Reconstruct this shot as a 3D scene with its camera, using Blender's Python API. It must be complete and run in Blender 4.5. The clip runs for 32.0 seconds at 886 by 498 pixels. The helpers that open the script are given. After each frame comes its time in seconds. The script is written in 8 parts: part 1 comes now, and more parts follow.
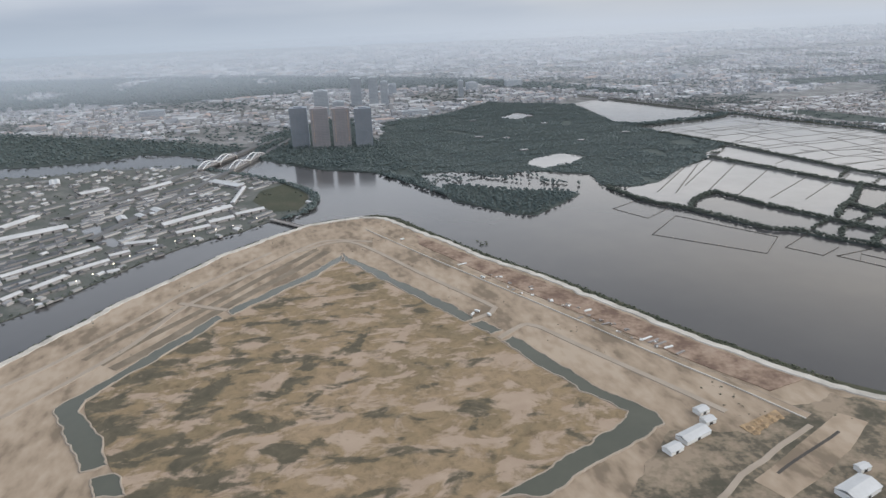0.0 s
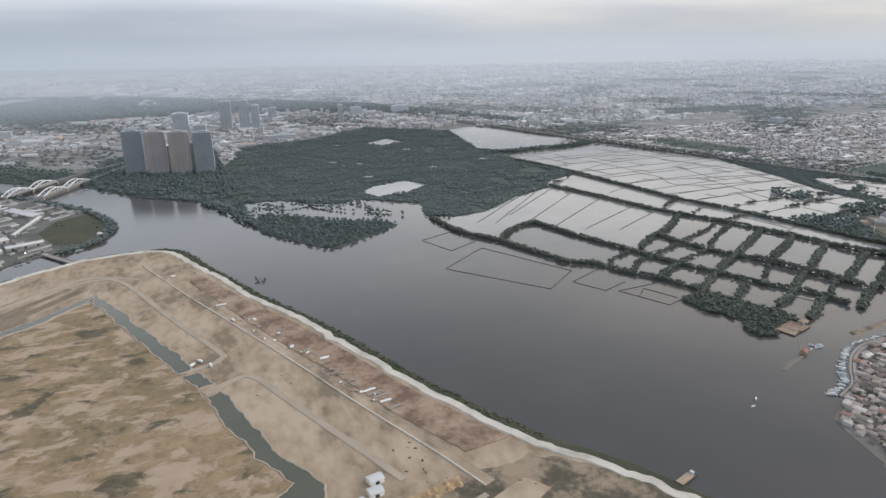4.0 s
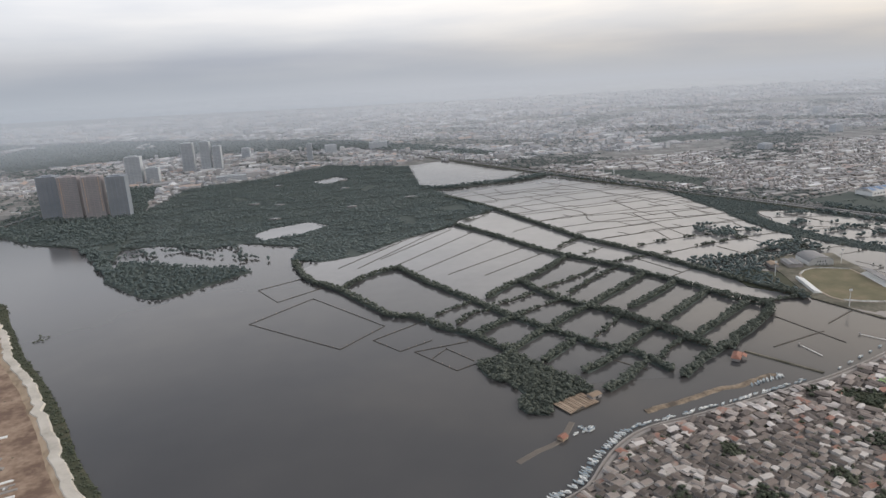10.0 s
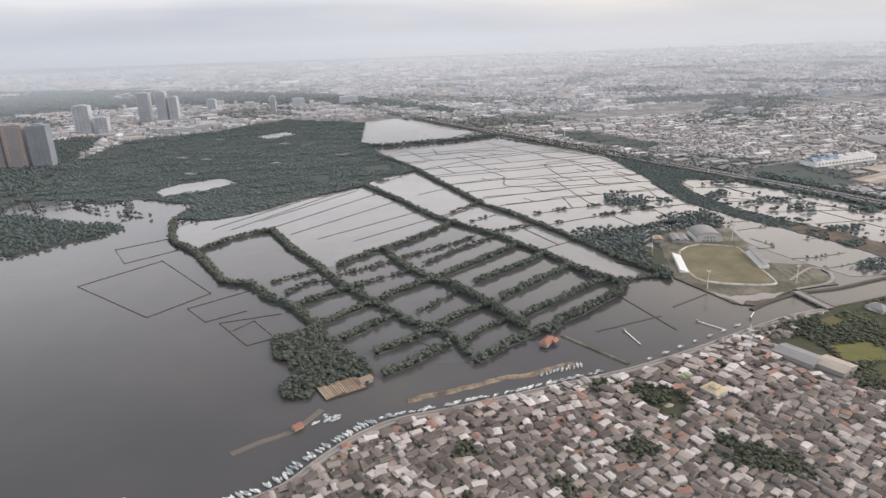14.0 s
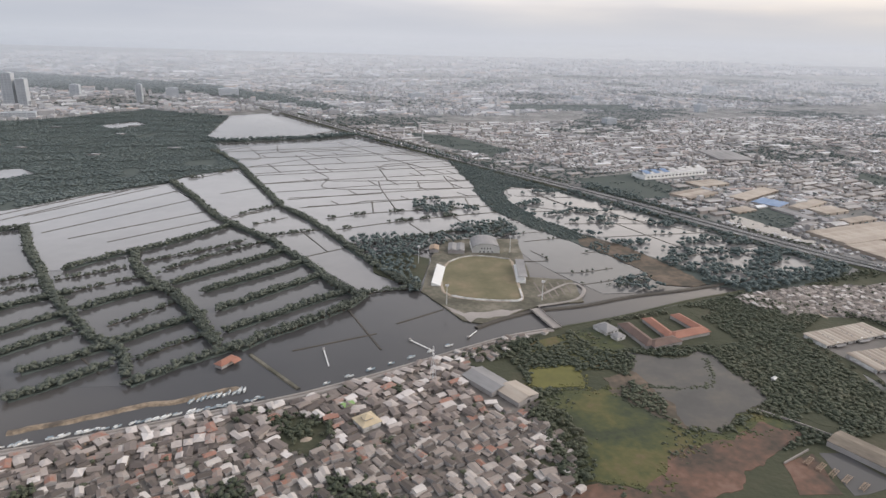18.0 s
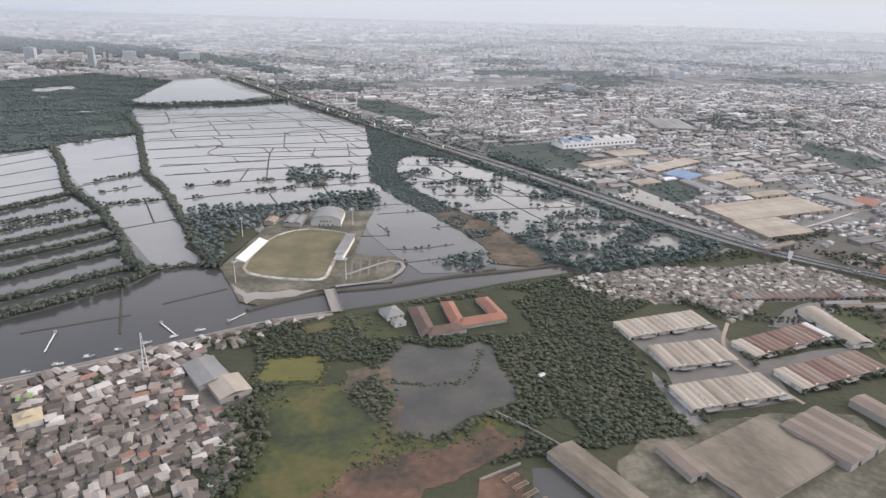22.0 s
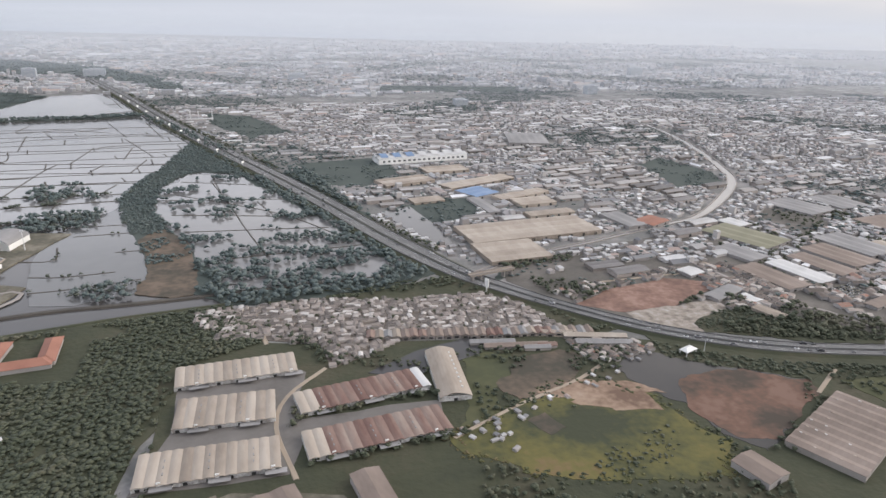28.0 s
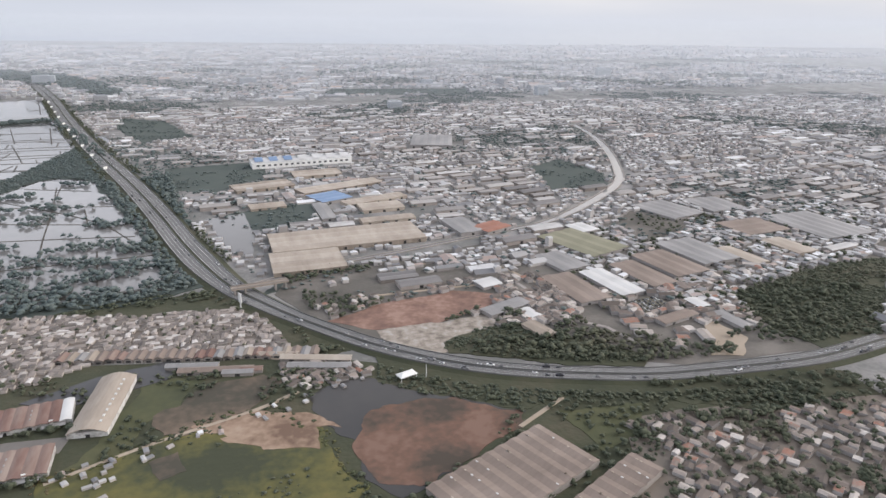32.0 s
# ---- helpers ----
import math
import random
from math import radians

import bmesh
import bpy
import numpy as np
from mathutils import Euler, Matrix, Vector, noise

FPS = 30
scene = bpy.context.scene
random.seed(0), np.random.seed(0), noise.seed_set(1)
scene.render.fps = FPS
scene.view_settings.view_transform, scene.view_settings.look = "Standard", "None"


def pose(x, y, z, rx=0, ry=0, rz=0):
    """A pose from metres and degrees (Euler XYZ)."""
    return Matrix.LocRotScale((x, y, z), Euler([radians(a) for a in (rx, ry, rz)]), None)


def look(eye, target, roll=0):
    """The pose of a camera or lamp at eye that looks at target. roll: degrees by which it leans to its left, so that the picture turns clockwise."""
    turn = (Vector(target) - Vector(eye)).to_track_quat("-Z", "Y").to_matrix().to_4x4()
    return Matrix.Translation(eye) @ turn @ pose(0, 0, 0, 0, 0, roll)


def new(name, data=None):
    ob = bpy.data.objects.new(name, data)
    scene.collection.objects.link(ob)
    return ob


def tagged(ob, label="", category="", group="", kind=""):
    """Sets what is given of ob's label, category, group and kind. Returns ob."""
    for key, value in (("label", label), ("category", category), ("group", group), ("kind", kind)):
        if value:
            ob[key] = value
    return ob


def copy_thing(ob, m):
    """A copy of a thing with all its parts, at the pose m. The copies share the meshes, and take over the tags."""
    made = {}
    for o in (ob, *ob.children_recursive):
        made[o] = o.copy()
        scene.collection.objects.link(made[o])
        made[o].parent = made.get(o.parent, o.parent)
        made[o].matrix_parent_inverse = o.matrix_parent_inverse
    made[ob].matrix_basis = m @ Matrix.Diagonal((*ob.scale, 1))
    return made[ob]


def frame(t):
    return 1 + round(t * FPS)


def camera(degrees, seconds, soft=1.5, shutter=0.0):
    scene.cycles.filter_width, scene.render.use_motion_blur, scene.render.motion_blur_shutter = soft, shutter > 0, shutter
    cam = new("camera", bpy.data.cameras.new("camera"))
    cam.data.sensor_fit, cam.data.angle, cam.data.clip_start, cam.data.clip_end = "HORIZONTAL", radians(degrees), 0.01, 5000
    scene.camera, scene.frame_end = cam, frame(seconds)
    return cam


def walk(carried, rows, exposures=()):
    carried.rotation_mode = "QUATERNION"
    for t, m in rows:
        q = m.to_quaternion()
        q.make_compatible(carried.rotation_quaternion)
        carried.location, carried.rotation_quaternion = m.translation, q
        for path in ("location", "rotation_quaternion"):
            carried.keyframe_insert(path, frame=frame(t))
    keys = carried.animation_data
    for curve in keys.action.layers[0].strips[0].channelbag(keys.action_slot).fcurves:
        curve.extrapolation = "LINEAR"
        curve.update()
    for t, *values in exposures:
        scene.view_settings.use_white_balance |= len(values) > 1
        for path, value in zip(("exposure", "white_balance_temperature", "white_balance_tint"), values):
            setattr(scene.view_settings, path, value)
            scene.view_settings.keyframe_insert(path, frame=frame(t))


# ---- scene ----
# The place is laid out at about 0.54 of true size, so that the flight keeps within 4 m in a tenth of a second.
cam = camera(68.6, 32.0)
METRES, EYE, TILT, LEAN, TURN = 1250.0, 225.2, -20.148, 2.093, -14.43
ROWS = [
    (0.0, 0.00017, 0.00009, -0.00103, 0.00, 0.00, -0.00),
    (0.5, 0.01543, 0.00410, 0.00012, -2.72, 1.41, -0.90),
    (1.0, 0.03066, 0.00811, 0.00126, -3.66, 1.91, 0.62),
    (1.5, 0.04588, 0.01212, 0.00240, -3.38, 2.25, 0.68),
    (2.0, 0.06109, 0.01613, 0.00353, -3.53, 2.42, 0.54),
    (2.5, 0.07628, 0.02013, 0.00465, -4.04, 2.60, 0.36),
    (3.0, 0.09146, 0.02413, 0.00576, -4.22, 1.91, 0.56),
    (3.5, 0.10663, 0.02813, 0.00686, -5.69, 1.96, 0.82),
    (5.5, 0.16718, 0.04408, 0.01121, -3.08, 3.25, -0.97),
    (6.0, 0.18229, 0.04805, 0.01228, -1.88, 4.32, -0.58),
    (6.5, 0.19739, 0.05202, 0.01335, -1.57, 4.39, -0.06),
    (7.0, 0.21248, 0.05599, 0.01441, -0.54, 4.19, 1.02),
    (7.5, 0.22757, 0.05995, 0.01546, -0.63, 4.54, 1.19),
    (8.0, 0.24264, 0.06390, 0.01651, -0.74, 4.66, 1.37),
    (8.5, 0.25771, 0.06784, 0.01755, -0.26, 4.98, 0.36),
    (9.0, 0.27277, 0.07178, 0.01859, 0.42, 4.75, 1.31),
    (9.5, 0.28782, 0.07571, 0.01963, 0.69, 4.51, 1.35),
    (10.0, 0.30287, 0.07963, 0.02066, -0.47, 5.11, 0.98),
    (10.5, 0.31791, 0.08355, 0.02168, 0.99, 3.97, 0.20),
    (11.0, 0.33294, 0.08746, 0.02270, 1.71, 2.18, -0.67),
    (11.5, 0.34797, 0.09135, 0.02372, 2.56, -0.71, -0.55),
    (12.0, 0.36300, 0.09524, 0.02474, 2.81, 0.38, -0.39),
    (12.5, 0.37802, 0.09912, 0.02575, 3.00, 1.26, -0.69),
    (13.0, 0.39304, 0.10299, 0.02676, 2.58, 1.84, -0.55),
    (13.5, 0.40806, 0.10685, 0.02777, 2.46, 1.46, -0.02),
    (14.0, 0.42307, 0.11070, 0.02878, 1.34, 1.39, -0.83),
    (14.5, 0.43808, 0.11453, 0.02978, -1.25, 1.13, -2.44),
    (16.5, 0.49812, 0.12977, 0.03378, -2.73, 5.20, -1.77),
    (17.0, 0.51313, 0.13355, 0.03478, -4.63, 3.17, -1.91),
    (17.5, 0.52814, 0.13731, 0.03578, -4.42, 2.40, -2.03),
    (18.0, 0.54315, 0.14106, 0.03677, -4.27, 1.68, -2.18),
    (18.5, 0.55816, 0.14480, 0.03777, -3.81, 1.21, -2.19),
    (19.0, 0.57318, 0.14853, 0.03877, -4.13, 0.37, -2.63),
    (19.5, 0.58819, 0.15224, 0.03977, -4.00, -0.01, -2.76),
    (20.0, 0.60322, 0.15593, 0.04077, -3.27, -0.17, -2.69),
    (20.5, 0.61824, 0.15962, 0.04177, -3.17, -0.72, -2.86),
    (21.0, 0.63327, 0.16328, 0.04277, -2.75, -1.14, -2.84),
    (21.5, 0.64831, 0.16693, 0.04377, -2.63, -1.15, -2.90),
    (22.0, 0.66335, 0.17057, 0.04478, -2.46, -1.00, -2.87),
    (22.5, 0.67840, 0.17419, 0.04579, -2.41, -0.54, -2.82),
    (23.0, 0.69345, 0.17779, 0.04680, -2.63, 0.49, -2.70),
    (23.5, 0.70851, 0.18137, 0.04781, -2.69, 0.88, -2.59),
    (24.0, 0.72358, 0.18494, 0.04883, -2.52, 1.35, -2.36),
    (24.5, 0.73865, 0.18849, 0.04985, -2.26, 1.82, -2.10),
    (25.0, 0.75374, 0.19202, 0.05087, -2.22, 1.90, -1.99),
    (25.5, 0.76883, 0.19553, 0.05190, -2.59, 2.25, -2.03),
    (27.5, 0.82930, 0.20940, 0.05604, -2.33, 0.70, -2.36),
    (28.0, 0.84444, 0.21282, 0.05709, -2.40, 0.67, -2.67),
    (28.5, 0.85960, 0.21621, 0.05815, -2.33, 0.87, -2.90),
    (29.0, 0.87477, 0.21959, 0.05921, -2.41, 1.07, -3.08),
    (29.5, 0.88995, 0.22295, 0.06027, -1.46, 1.07, -2.95),
    (30.0, 0.90514, 0.22628, 0.06134, -1.56, 0.43, -2.97),
    (30.5, 0.92035, 0.22959, 0.06242, -0.83, 0.25, -2.62),
    (31.0, 0.93557, 0.23288, 0.06350, -1.22, -0.06, -2.63),
    (31.5, 0.95081, 0.23615, 0.06460, -0.75, 0.57, -2.25),
    (32.0, 0.96606, 0.23940, 0.06569, -1.22, 0.99, -2.28),
]
walk(cam, [(t, pose(0, 0, EYE, TILT, LEAN, TURN) @ pose(METRES * x, METRES * y, METRES * z, 90 + pitch, roll, yaw)) for t, x, y, z, yaw, pitch, roll in ROWS],
     exposures=((0, 0.32, 6080, 9), (3.5, 0.33, 6130, 9), (5.5, 0.24, 6450, 10), (10, 0.12, 6500, 11), (10.7, 0.18, 6550, 12), (11.5, 0.56, 6650, 13), (14.2, 0.56, 6650, 13), (16.5, 0.12, 6600, 13), (17.3, 0.26, 6600, 13), (19, 0.58, 6450, 13), (20.5, 0.64, 6400, 13), (24, 0.59, 6400, 13), (28, 0.55, 6400, 13), (32, 0.6, 6400, 13)))

# ---- world, sun ----
SUN_ELEVATION, SUN_AZIMUTH = 30.0, -8.0     # azimuth from +x towards +y
world = bpy.data.worlds.new("world")
scene.world = world
world.use_nodes = True
wn, wl = world.node_tree.nodes, world.node_tree.links
wn.clear()
w_out = wn.new("ShaderNodeOutputWorld")
w_bg = wn.new("ShaderNodeBackground")
w_bg.inputs["Strength"].default_value = 1.0
w_sky = wn.new("ShaderNodeTexSky")
w_sky.sky_type, w_sky.sun_disc = "NISHITA", False
w_sky.sun_elevation, w_sky.sun_rotation = radians(SUN_ELEVATION), radians(90 - SUN_AZIMUTH)
w_sky.air_density, w_sky.dust_density = 1.5, 4.0
w_dim = wn.new("ShaderNodeMixRGB")
w_dim.blend_type = "MULTIPLY"
w_dim.inputs[0].default_value = 1.0
w_dim.inputs[2].default_value = (0.08, 0.08, 0.08, 1)
wl.new(w_sky.outputs[0], w_dim.inputs[1])
w_co = wn.new("ShaderNodeTexCoord")
w_sep = wn.new("ShaderNodeSeparateXYZ")
wl.new(w_co.outputs["Generated"], w_sep.inputs[0])
# overcast deck: pale haze at the horizon, soft grey cloud above it
w_ramp = wn.new("ShaderNodeValToRGB")
els = w_ramp.color_ramp.elements
els[0].position, els[0].color = 0.0, (0.44, 0.47, 0.515, 1)
els[1].position, els[1].color = 1.0, (0.64, 0.665, 0.71, 1)
for pos, col in ((0.035, (0.58, 0.60, 0.635, 1)), (0.06, (0.80, 0.81, 0.825, 1)), (0.085, (0.96, 0.958, 0.96, 1)), (0.15, (1.20, 1.18, 1.165, 1)), (0.26, (1.48, 1.46, 1.45, 1)), (0.36, (1.10, 1.10, 1.12, 1)), (0.5, (0.62, 0.64, 0.68, 1))):
    e = els.new(pos)
    e.color = col
wl.new(w_sep.outputs["Z"], w_ramp.inputs[0])
w_map = wn.new("ShaderNodeMapping")
w_map.inputs["Scale"].default_value = (1.0, 1.0, 7.0)
wl.new(w_co.outputs["Generated"], w_map.inputs[0])
w_noise = wn.new("ShaderNodeTexNoise")
w_noise.inputs["Scale"].default_value, w_noise.inputs["Detail"].default_value = 2.6, 6.0
wl.new(w_map.outputs[0], w_noise.inputs["Vector"])
w_cl = wn.new("ShaderNodeValToRGB")
w_cl.color_ramp.elements[0].position, w_cl.color_ramp.elements[0].color = 0.35, (0.87, 0.885, 0.915, 1)
w_cl.color_ramp.elements[1].position, w_cl.color_ramp.elements[1].color = 0.68, (1.12, 1.09, 1.05, 1)
wl.new(w_noise.outputs["Fac"], w_cl.inputs[0])
w_mul = wn.new("ShaderNodeMixRGB")
w_mul.blend_type = "MULTIPLY"
w_mul.inputs[0].default_value = 1.0
wl.new(w_ramp.outputs[0], w_mul.inputs[1])
wl.new(w_cl.outputs[0], w_mul.inputs[2])
# warmer, brighter cloud streaks towards the sun
w_east = wn.new("ShaderNodeMapRange")
w_east.inputs["From Min"].default_value, w_east.inputs["From Max"].default_value = 0.2, 0.8
wl.new(w_sep.outputs["X"], w_east.inputs["Value"])
w_streak = wn.new("ShaderNodeMath")
w_streak.operation = "MULTIPLY"
wl.new(w_east.outputs[0], w_streak.inputs[0])
wl.new(w_noise.outputs["Fac"], w_streak.inputs[1])
w_warm = wn.new("ShaderNodeMixRGB")
w_warm.blend_type = "MULTIPLY"
w_warm.inputs[2].default_value = (1.30, 1.14, 0.92, 1)
wl.new(w_streak.outputs[0], w_warm.inputs[0])
wl.new(w_mul.outputs[0], w_warm.inputs[1])
w_west = wn.new("ShaderNodeMapRange")
w_west.inputs["From Min"].default_value, w_west.inputs["From Max"].default_value = 0.3, -0.45
wl.new(w_sep.outputs["X"], w_west.inputs["Value"])
w_dull = wn.new("ShaderNodeMixRGB")
w_dull.blend_type = "MULTIPLY"
w_dull.inputs[2].default_value = (0.76, 0.80, 0.86, 1)
wl.new(w_west.outputs[0], w_dull.inputs[0])
wl.new(w_warm.outputs[0], w_dull.inputs[1])
w_mix = wn.new("ShaderNodeMixRGB")
w_mix.inputs[0].default_value = 0.88
wl.new(w_dim.outputs[0], w_mix.inputs[1])
wl.new(w_dull.outputs[0], w_mix.inputs[2])
wl.new(w_mix.outputs[0], w_bg.inputs["Color"])
wl.new(w_bg.outputs[0], w_out.inputs[0])

sun = new("sun", bpy.data.lights.new("sun", "SUN"))
sun.data.energy, sun.data.angle, sun.data.color = 1.3, radians(40), (1.0, 0.965, 0.925)
sun.matrix_world = look((0, 0, 900), (-math.cos(radians(SUN_AZIMUTH)) * 100, -math.sin(radians(SUN_AZIMUTH)) * 100, 900 - 100 * math.tan(radians(SUN_ELEVATION))))


# ---- materials ----
def material(name, colors, scale=0.05, fine=1.5, rough=0.85, bump=0.0, metal=0.0, island=False, per_object=False, spread=0.3, stretch=None, ior=None, relief=None, grain=0.35):
    """Two noise scales run through a ramp of colours; spread mixes in a value drawn for each island or object."""
    m = bpy.data.materials.new(name)
    m.use_nodes = True
    n, l = m.node_tree.nodes, m.node_tree.links
    b = n["Principled BSDF"]
    b.inputs["Roughness"].default_value, b.inputs["Metallic"].default_value = rough, metal
    if ior:
        b.inputs["IOR"].default_value = ior
    co = n.new("ShaderNodeTexCoord")
    geo = n.new("ShaderNodeMapping")
    geo.inputs["Scale"].default_value = stretch or (1, 1, 1)
    l.new(co.outputs["Object"], geo.inputs[0])
    big, small = n.new("ShaderNodeTexNoise"), n.new("ShaderNodeTexNoise")
    big.inputs["Scale"].default_value, big.inputs["Detail"].default_value = scale, 4
    small.inputs["Scale"].default_value, small.inputs["Detail"].default_value = fine, 3
    for q in (big, small):
        l.new(geo.outputs[0], q.inputs["Vector"])
    mix = n.new("ShaderNodeMath")
    mix.operation = "MULTIPLY_ADD"
    mix.inputs[1].default_value = grain
    l.new(small.outputs["Fac"], mix.inputs[0])
    part_big = n.new("ShaderNodeMath")
    part_big.operation = "MULTIPLY_ADD"
    part_big.inputs[1].default_value, part_big.inputs[2].default_value = 1.3, -0.155 - grain / 2
    l.new(big.outputs["Fac"], part_big.inputs[0])
    l.new(part_big.outputs[0], mix.inputs[2])
    value = mix.outputs[0]
    if island or per_object:
        rnd = n.new("ShaderNodeNewGeometry").outputs["Random Per Island"] if island else n.new("ShaderNodeObjectInfo").outputs["Random"]
        lerp = n.new("ShaderNodeMixRGB")
        lerp.inputs[0].default_value = spread
        l.new(value, lerp.inputs[1])
        l.new(rnd, lerp.inputs[2])
        value = lerp.outputs[0]
    ramp = n.new("ShaderNodeValToRGB")
    stops = ramp.color_ramp.elements
    while len(stops) < len(colors):
        stops.new(0.5)
    for i, c in enumerate(colors):
        pos, col = c if len(c) == 2 else (0.2 + 0.6 * i / max(1, len(colors) - 1), c)
        stops[i].position, stops[i].color = pos, (*col, 1)
    l.new(value, ramp.inputs[0])
    l.new(ramp.outputs[0], b.inputs["Base Color"])
    if bump:
        bp = n.new("ShaderNodeBump")
        bp.inputs["Strength"].default_value, bp.inputs["Distance"].default_value = bump, relief or 0.3
        l.new(small.outputs["Fac"], bp.inputs["Height"])
        l.new(bp.outputs[0], b.inputs["Normal"])
    return m


M_GROUND = material("urban ground", [(0.20, 0.192, 0.186), (0.145, 0.146, 0.138), (0.245, 0.236, 0.228), (0.31, 0.30, 0.29)], 0.02, 0.4, 0.95)
M_WATER = material("murky water", [(0.055, 0.055, 0.057), (0.070, 0.068, 0.068), (0.092, 0.086, 0.081)], 0.004, 0.02, 0.13, bump=0.03, ior=1.33, relief=0.1)
M_POND = material("pond water", [(0.075, 0.074, 0.074), (0.105, 0.102, 0.10)], 0.01, 0.06, 0.10, bump=0.02, ior=1.33, relief=0.1)
M_SILT = material("silty pond water", [(0.16, 0.158, 0.157), (0.205, 0.20, 0.197)], 0.012, 0.08, 0.12, ior=1.33)
M_DIM_SILT = material("grey pond water", [(0.10, 0.102, 0.104), (0.13, 0.13, 0.13)], 0.012, 0.08, 0.14, ior=1.33)
M_PALE_SILT = material("pale silty pond water", [(0.175, 0.173, 0.172), (0.225, 0.221, 0.218)], 0.012, 0.08, 0.12, ior=1.33)
M_MOAT = material("moat water", [(0.085, 0.088, 0.068), (0.105, 0.105, 0.080)], 0.02, 0.2, 0.15, ior=1.33)


def sand_material():
    """Dry ochre plain: soft tone changes, ragged bare patches, olive scrub that thickens towards the old western shore."""
    m = bpy.data.materials.new("dry reclaimed soil")
    m.use_nodes = True
    n, l = m.node_tree.nodes, m.node_tree.links
    b = n["Principled BSDF"]
    b.inputs["Roughness"].default_value = 0.95
    co = n.new("ShaderNodeTexCoord")

    def cloud(scale, detail, rough, squash, seed):
        mp, q = n.new("ShaderNodeMapping"), n.new("ShaderNodeTexNoise")
        mp.inputs["Scale"].default_value, mp.inputs["Location"].default_value = squash, (seed, seed * 1.7, 0)
        mp.inputs["Rotation"].default_value = (0, 0, 0.5)
        q.inputs["Scale"].default_value, q.inputs["Detail"].default_value, q.inputs["Roughness"].default_value = scale, detail, rough
        q.inputs["Distortion"].default_value = 0.5
        l.new(co.outputs["Object"], mp.inputs[0])
        l.new(mp.outputs[0], q.inputs["Vector"])
        return q.outputs["Fac"]

    def ramp(value, stops):
        r = n.new("ShaderNodeValToRGB")
        e = r.color_ramp.elements
        while len(e) < len(stops):
            e.new(0.5)
        for i, (pos, c) in enumerate(stops):
            e[i].position, e[i].color = pos, (*c, 1)
        l.new(value, r.inputs[0])
        return r.outputs[0]

    def over(fac, a, c):
        q = n.new("ShaderNodeMixRGB")
        l.new(fac, q.inputs[0])
        l.new(a, q.inputs[1])
        l.new(c, q.inputs[2])
        return q.outputs[0]

    tone = ramp(cloud(0.011, 6, 0.6, (1, 1, 1), 3.0), ((0.36, (0.185, 0.140, 0.080)), (0.5, (0.238, 0.173, 0.098)), (0.64, (0.29, 0.21, 0.128))))
    fleck = ramp(cloud(0.14, 6, 0.7, (1, 1, 1), 9.0), ((0.3, (0.60, 0.60, 0.58)), (0.5, (1.0, 1.0, 1.0)), (0.72, (1.22, 1.2, 1.18))))
    mul = n.new("ShaderNodeMixRGB")
    mul.blend_type, mul.inputs[0].default_value = "MULTIPLY", 1.0
    l.new(tone, mul.inputs[1])
    l.new(fleck, mul.inputs[2])
    bare = ramp(cloud(0.048, 9, 0.64, (0.8, 1.2, 1), 21.0), ((0.49, (0, 0, 0)), (0.57, (1, 1, 1))))
    pale = ramp(cloud(0.05, 5, 0.6, (1, 1, 1), 5.0), ((0.3, (0.33, 0.245, 0.175)), (0.7, (0.40, 0.305, 0.222))))
    ground = over(bare, mul.outputs[0], pale)
    # scrub density falls from west to east
    sep, fall, add = n.new("ShaderNodeSeparateXYZ"), n.new("ShaderNodeMapRange"), n.new("ShaderNodeMath")
    l.new(co.outputs["Object"], sep.inputs[0])
    fall.inputs["From Min"].default_value, fall.inputs["From Max"].default_value = -140.0, 120.0
    fall.inputs["To Min"].default_value, fall.inputs["To Max"].default_value = 0.088, -0.055
    l.new(sep.outputs["X"], fall.inputs["Value"])
    add.operation = "ADD"
    l.new(fall.outputs[0], add.inputs[0])
    l.new(cloud(0.044, 9, 0.6, (0.8, 1.25, 1), 40.0), add.inputs[1])
    scrub = ramp(add.outputs[0], ((0.525, (0, 0, 0)), (0.60, (1, 1, 1))))
    olive = ramp(cloud(0.09, 6, 0.65, (1, 1, 1), 60.0), ((0.3, (0.062, 0.056, 0.036)), (0.55, (0.105, 0.088, 0.056)), (0.75, (0.165, 0.132, 0.082))))
    l.new(over(scrub, ground, olive), b.inputs["Base Color"])
    return m


M_SAND = sand_material()
M_RIM = material("graded reclaimed soil", [(0.30, (0.19, 0.145, 0.10)), (0.42, (0.285, 0.218, 0.152)), (0.55, (0.35, 0.27, 0.192)), (0.7, (0.405, 0.322, 0.238))], 0.03, 0.16, 0.95, bump=0.2, grain=0.7, stretch=(1, 0.5, 1))
M_REDSOIL = material("red-brown soil", [(0.3, (0.148, 0.095, 0.067)), (0.45, (0.23, 0.158, 0.112)), (0.6, (0.30, 0.215, 0.155)), (0.75, (0.35, 0.265, 0.198))], 0.05, 0.3, 0.95, grain=0.6)
M_SEAWALL = material("pale rubble seawall", [(0.36, 0.33, 0.285), (0.51, 0.47, 0.41), (0.58, 0.54, 0.48)], 0.06, 0.8, 0.9, bump=0.5)
M_TRACK = material("pale dirt track", [(0.31, 0.255, 0.197), (0.385, 0.322, 0.255)], 0.05, 0.6, 0.95)
M_SCRUB = material("scrub ground", [(0.038, 0.044, 0.025), (0.052, 0.056, 0.031), (0.074, 0.067, 0.042)], 0.03, 0.3, 0.95, bump=0.6, relief=0.8)
M_FLOOR = material("mangrove floor", [(0.050, 0.066, 0.060), (0.072, 0.088, 0.078)], 0.03, 0.3, 0.95)
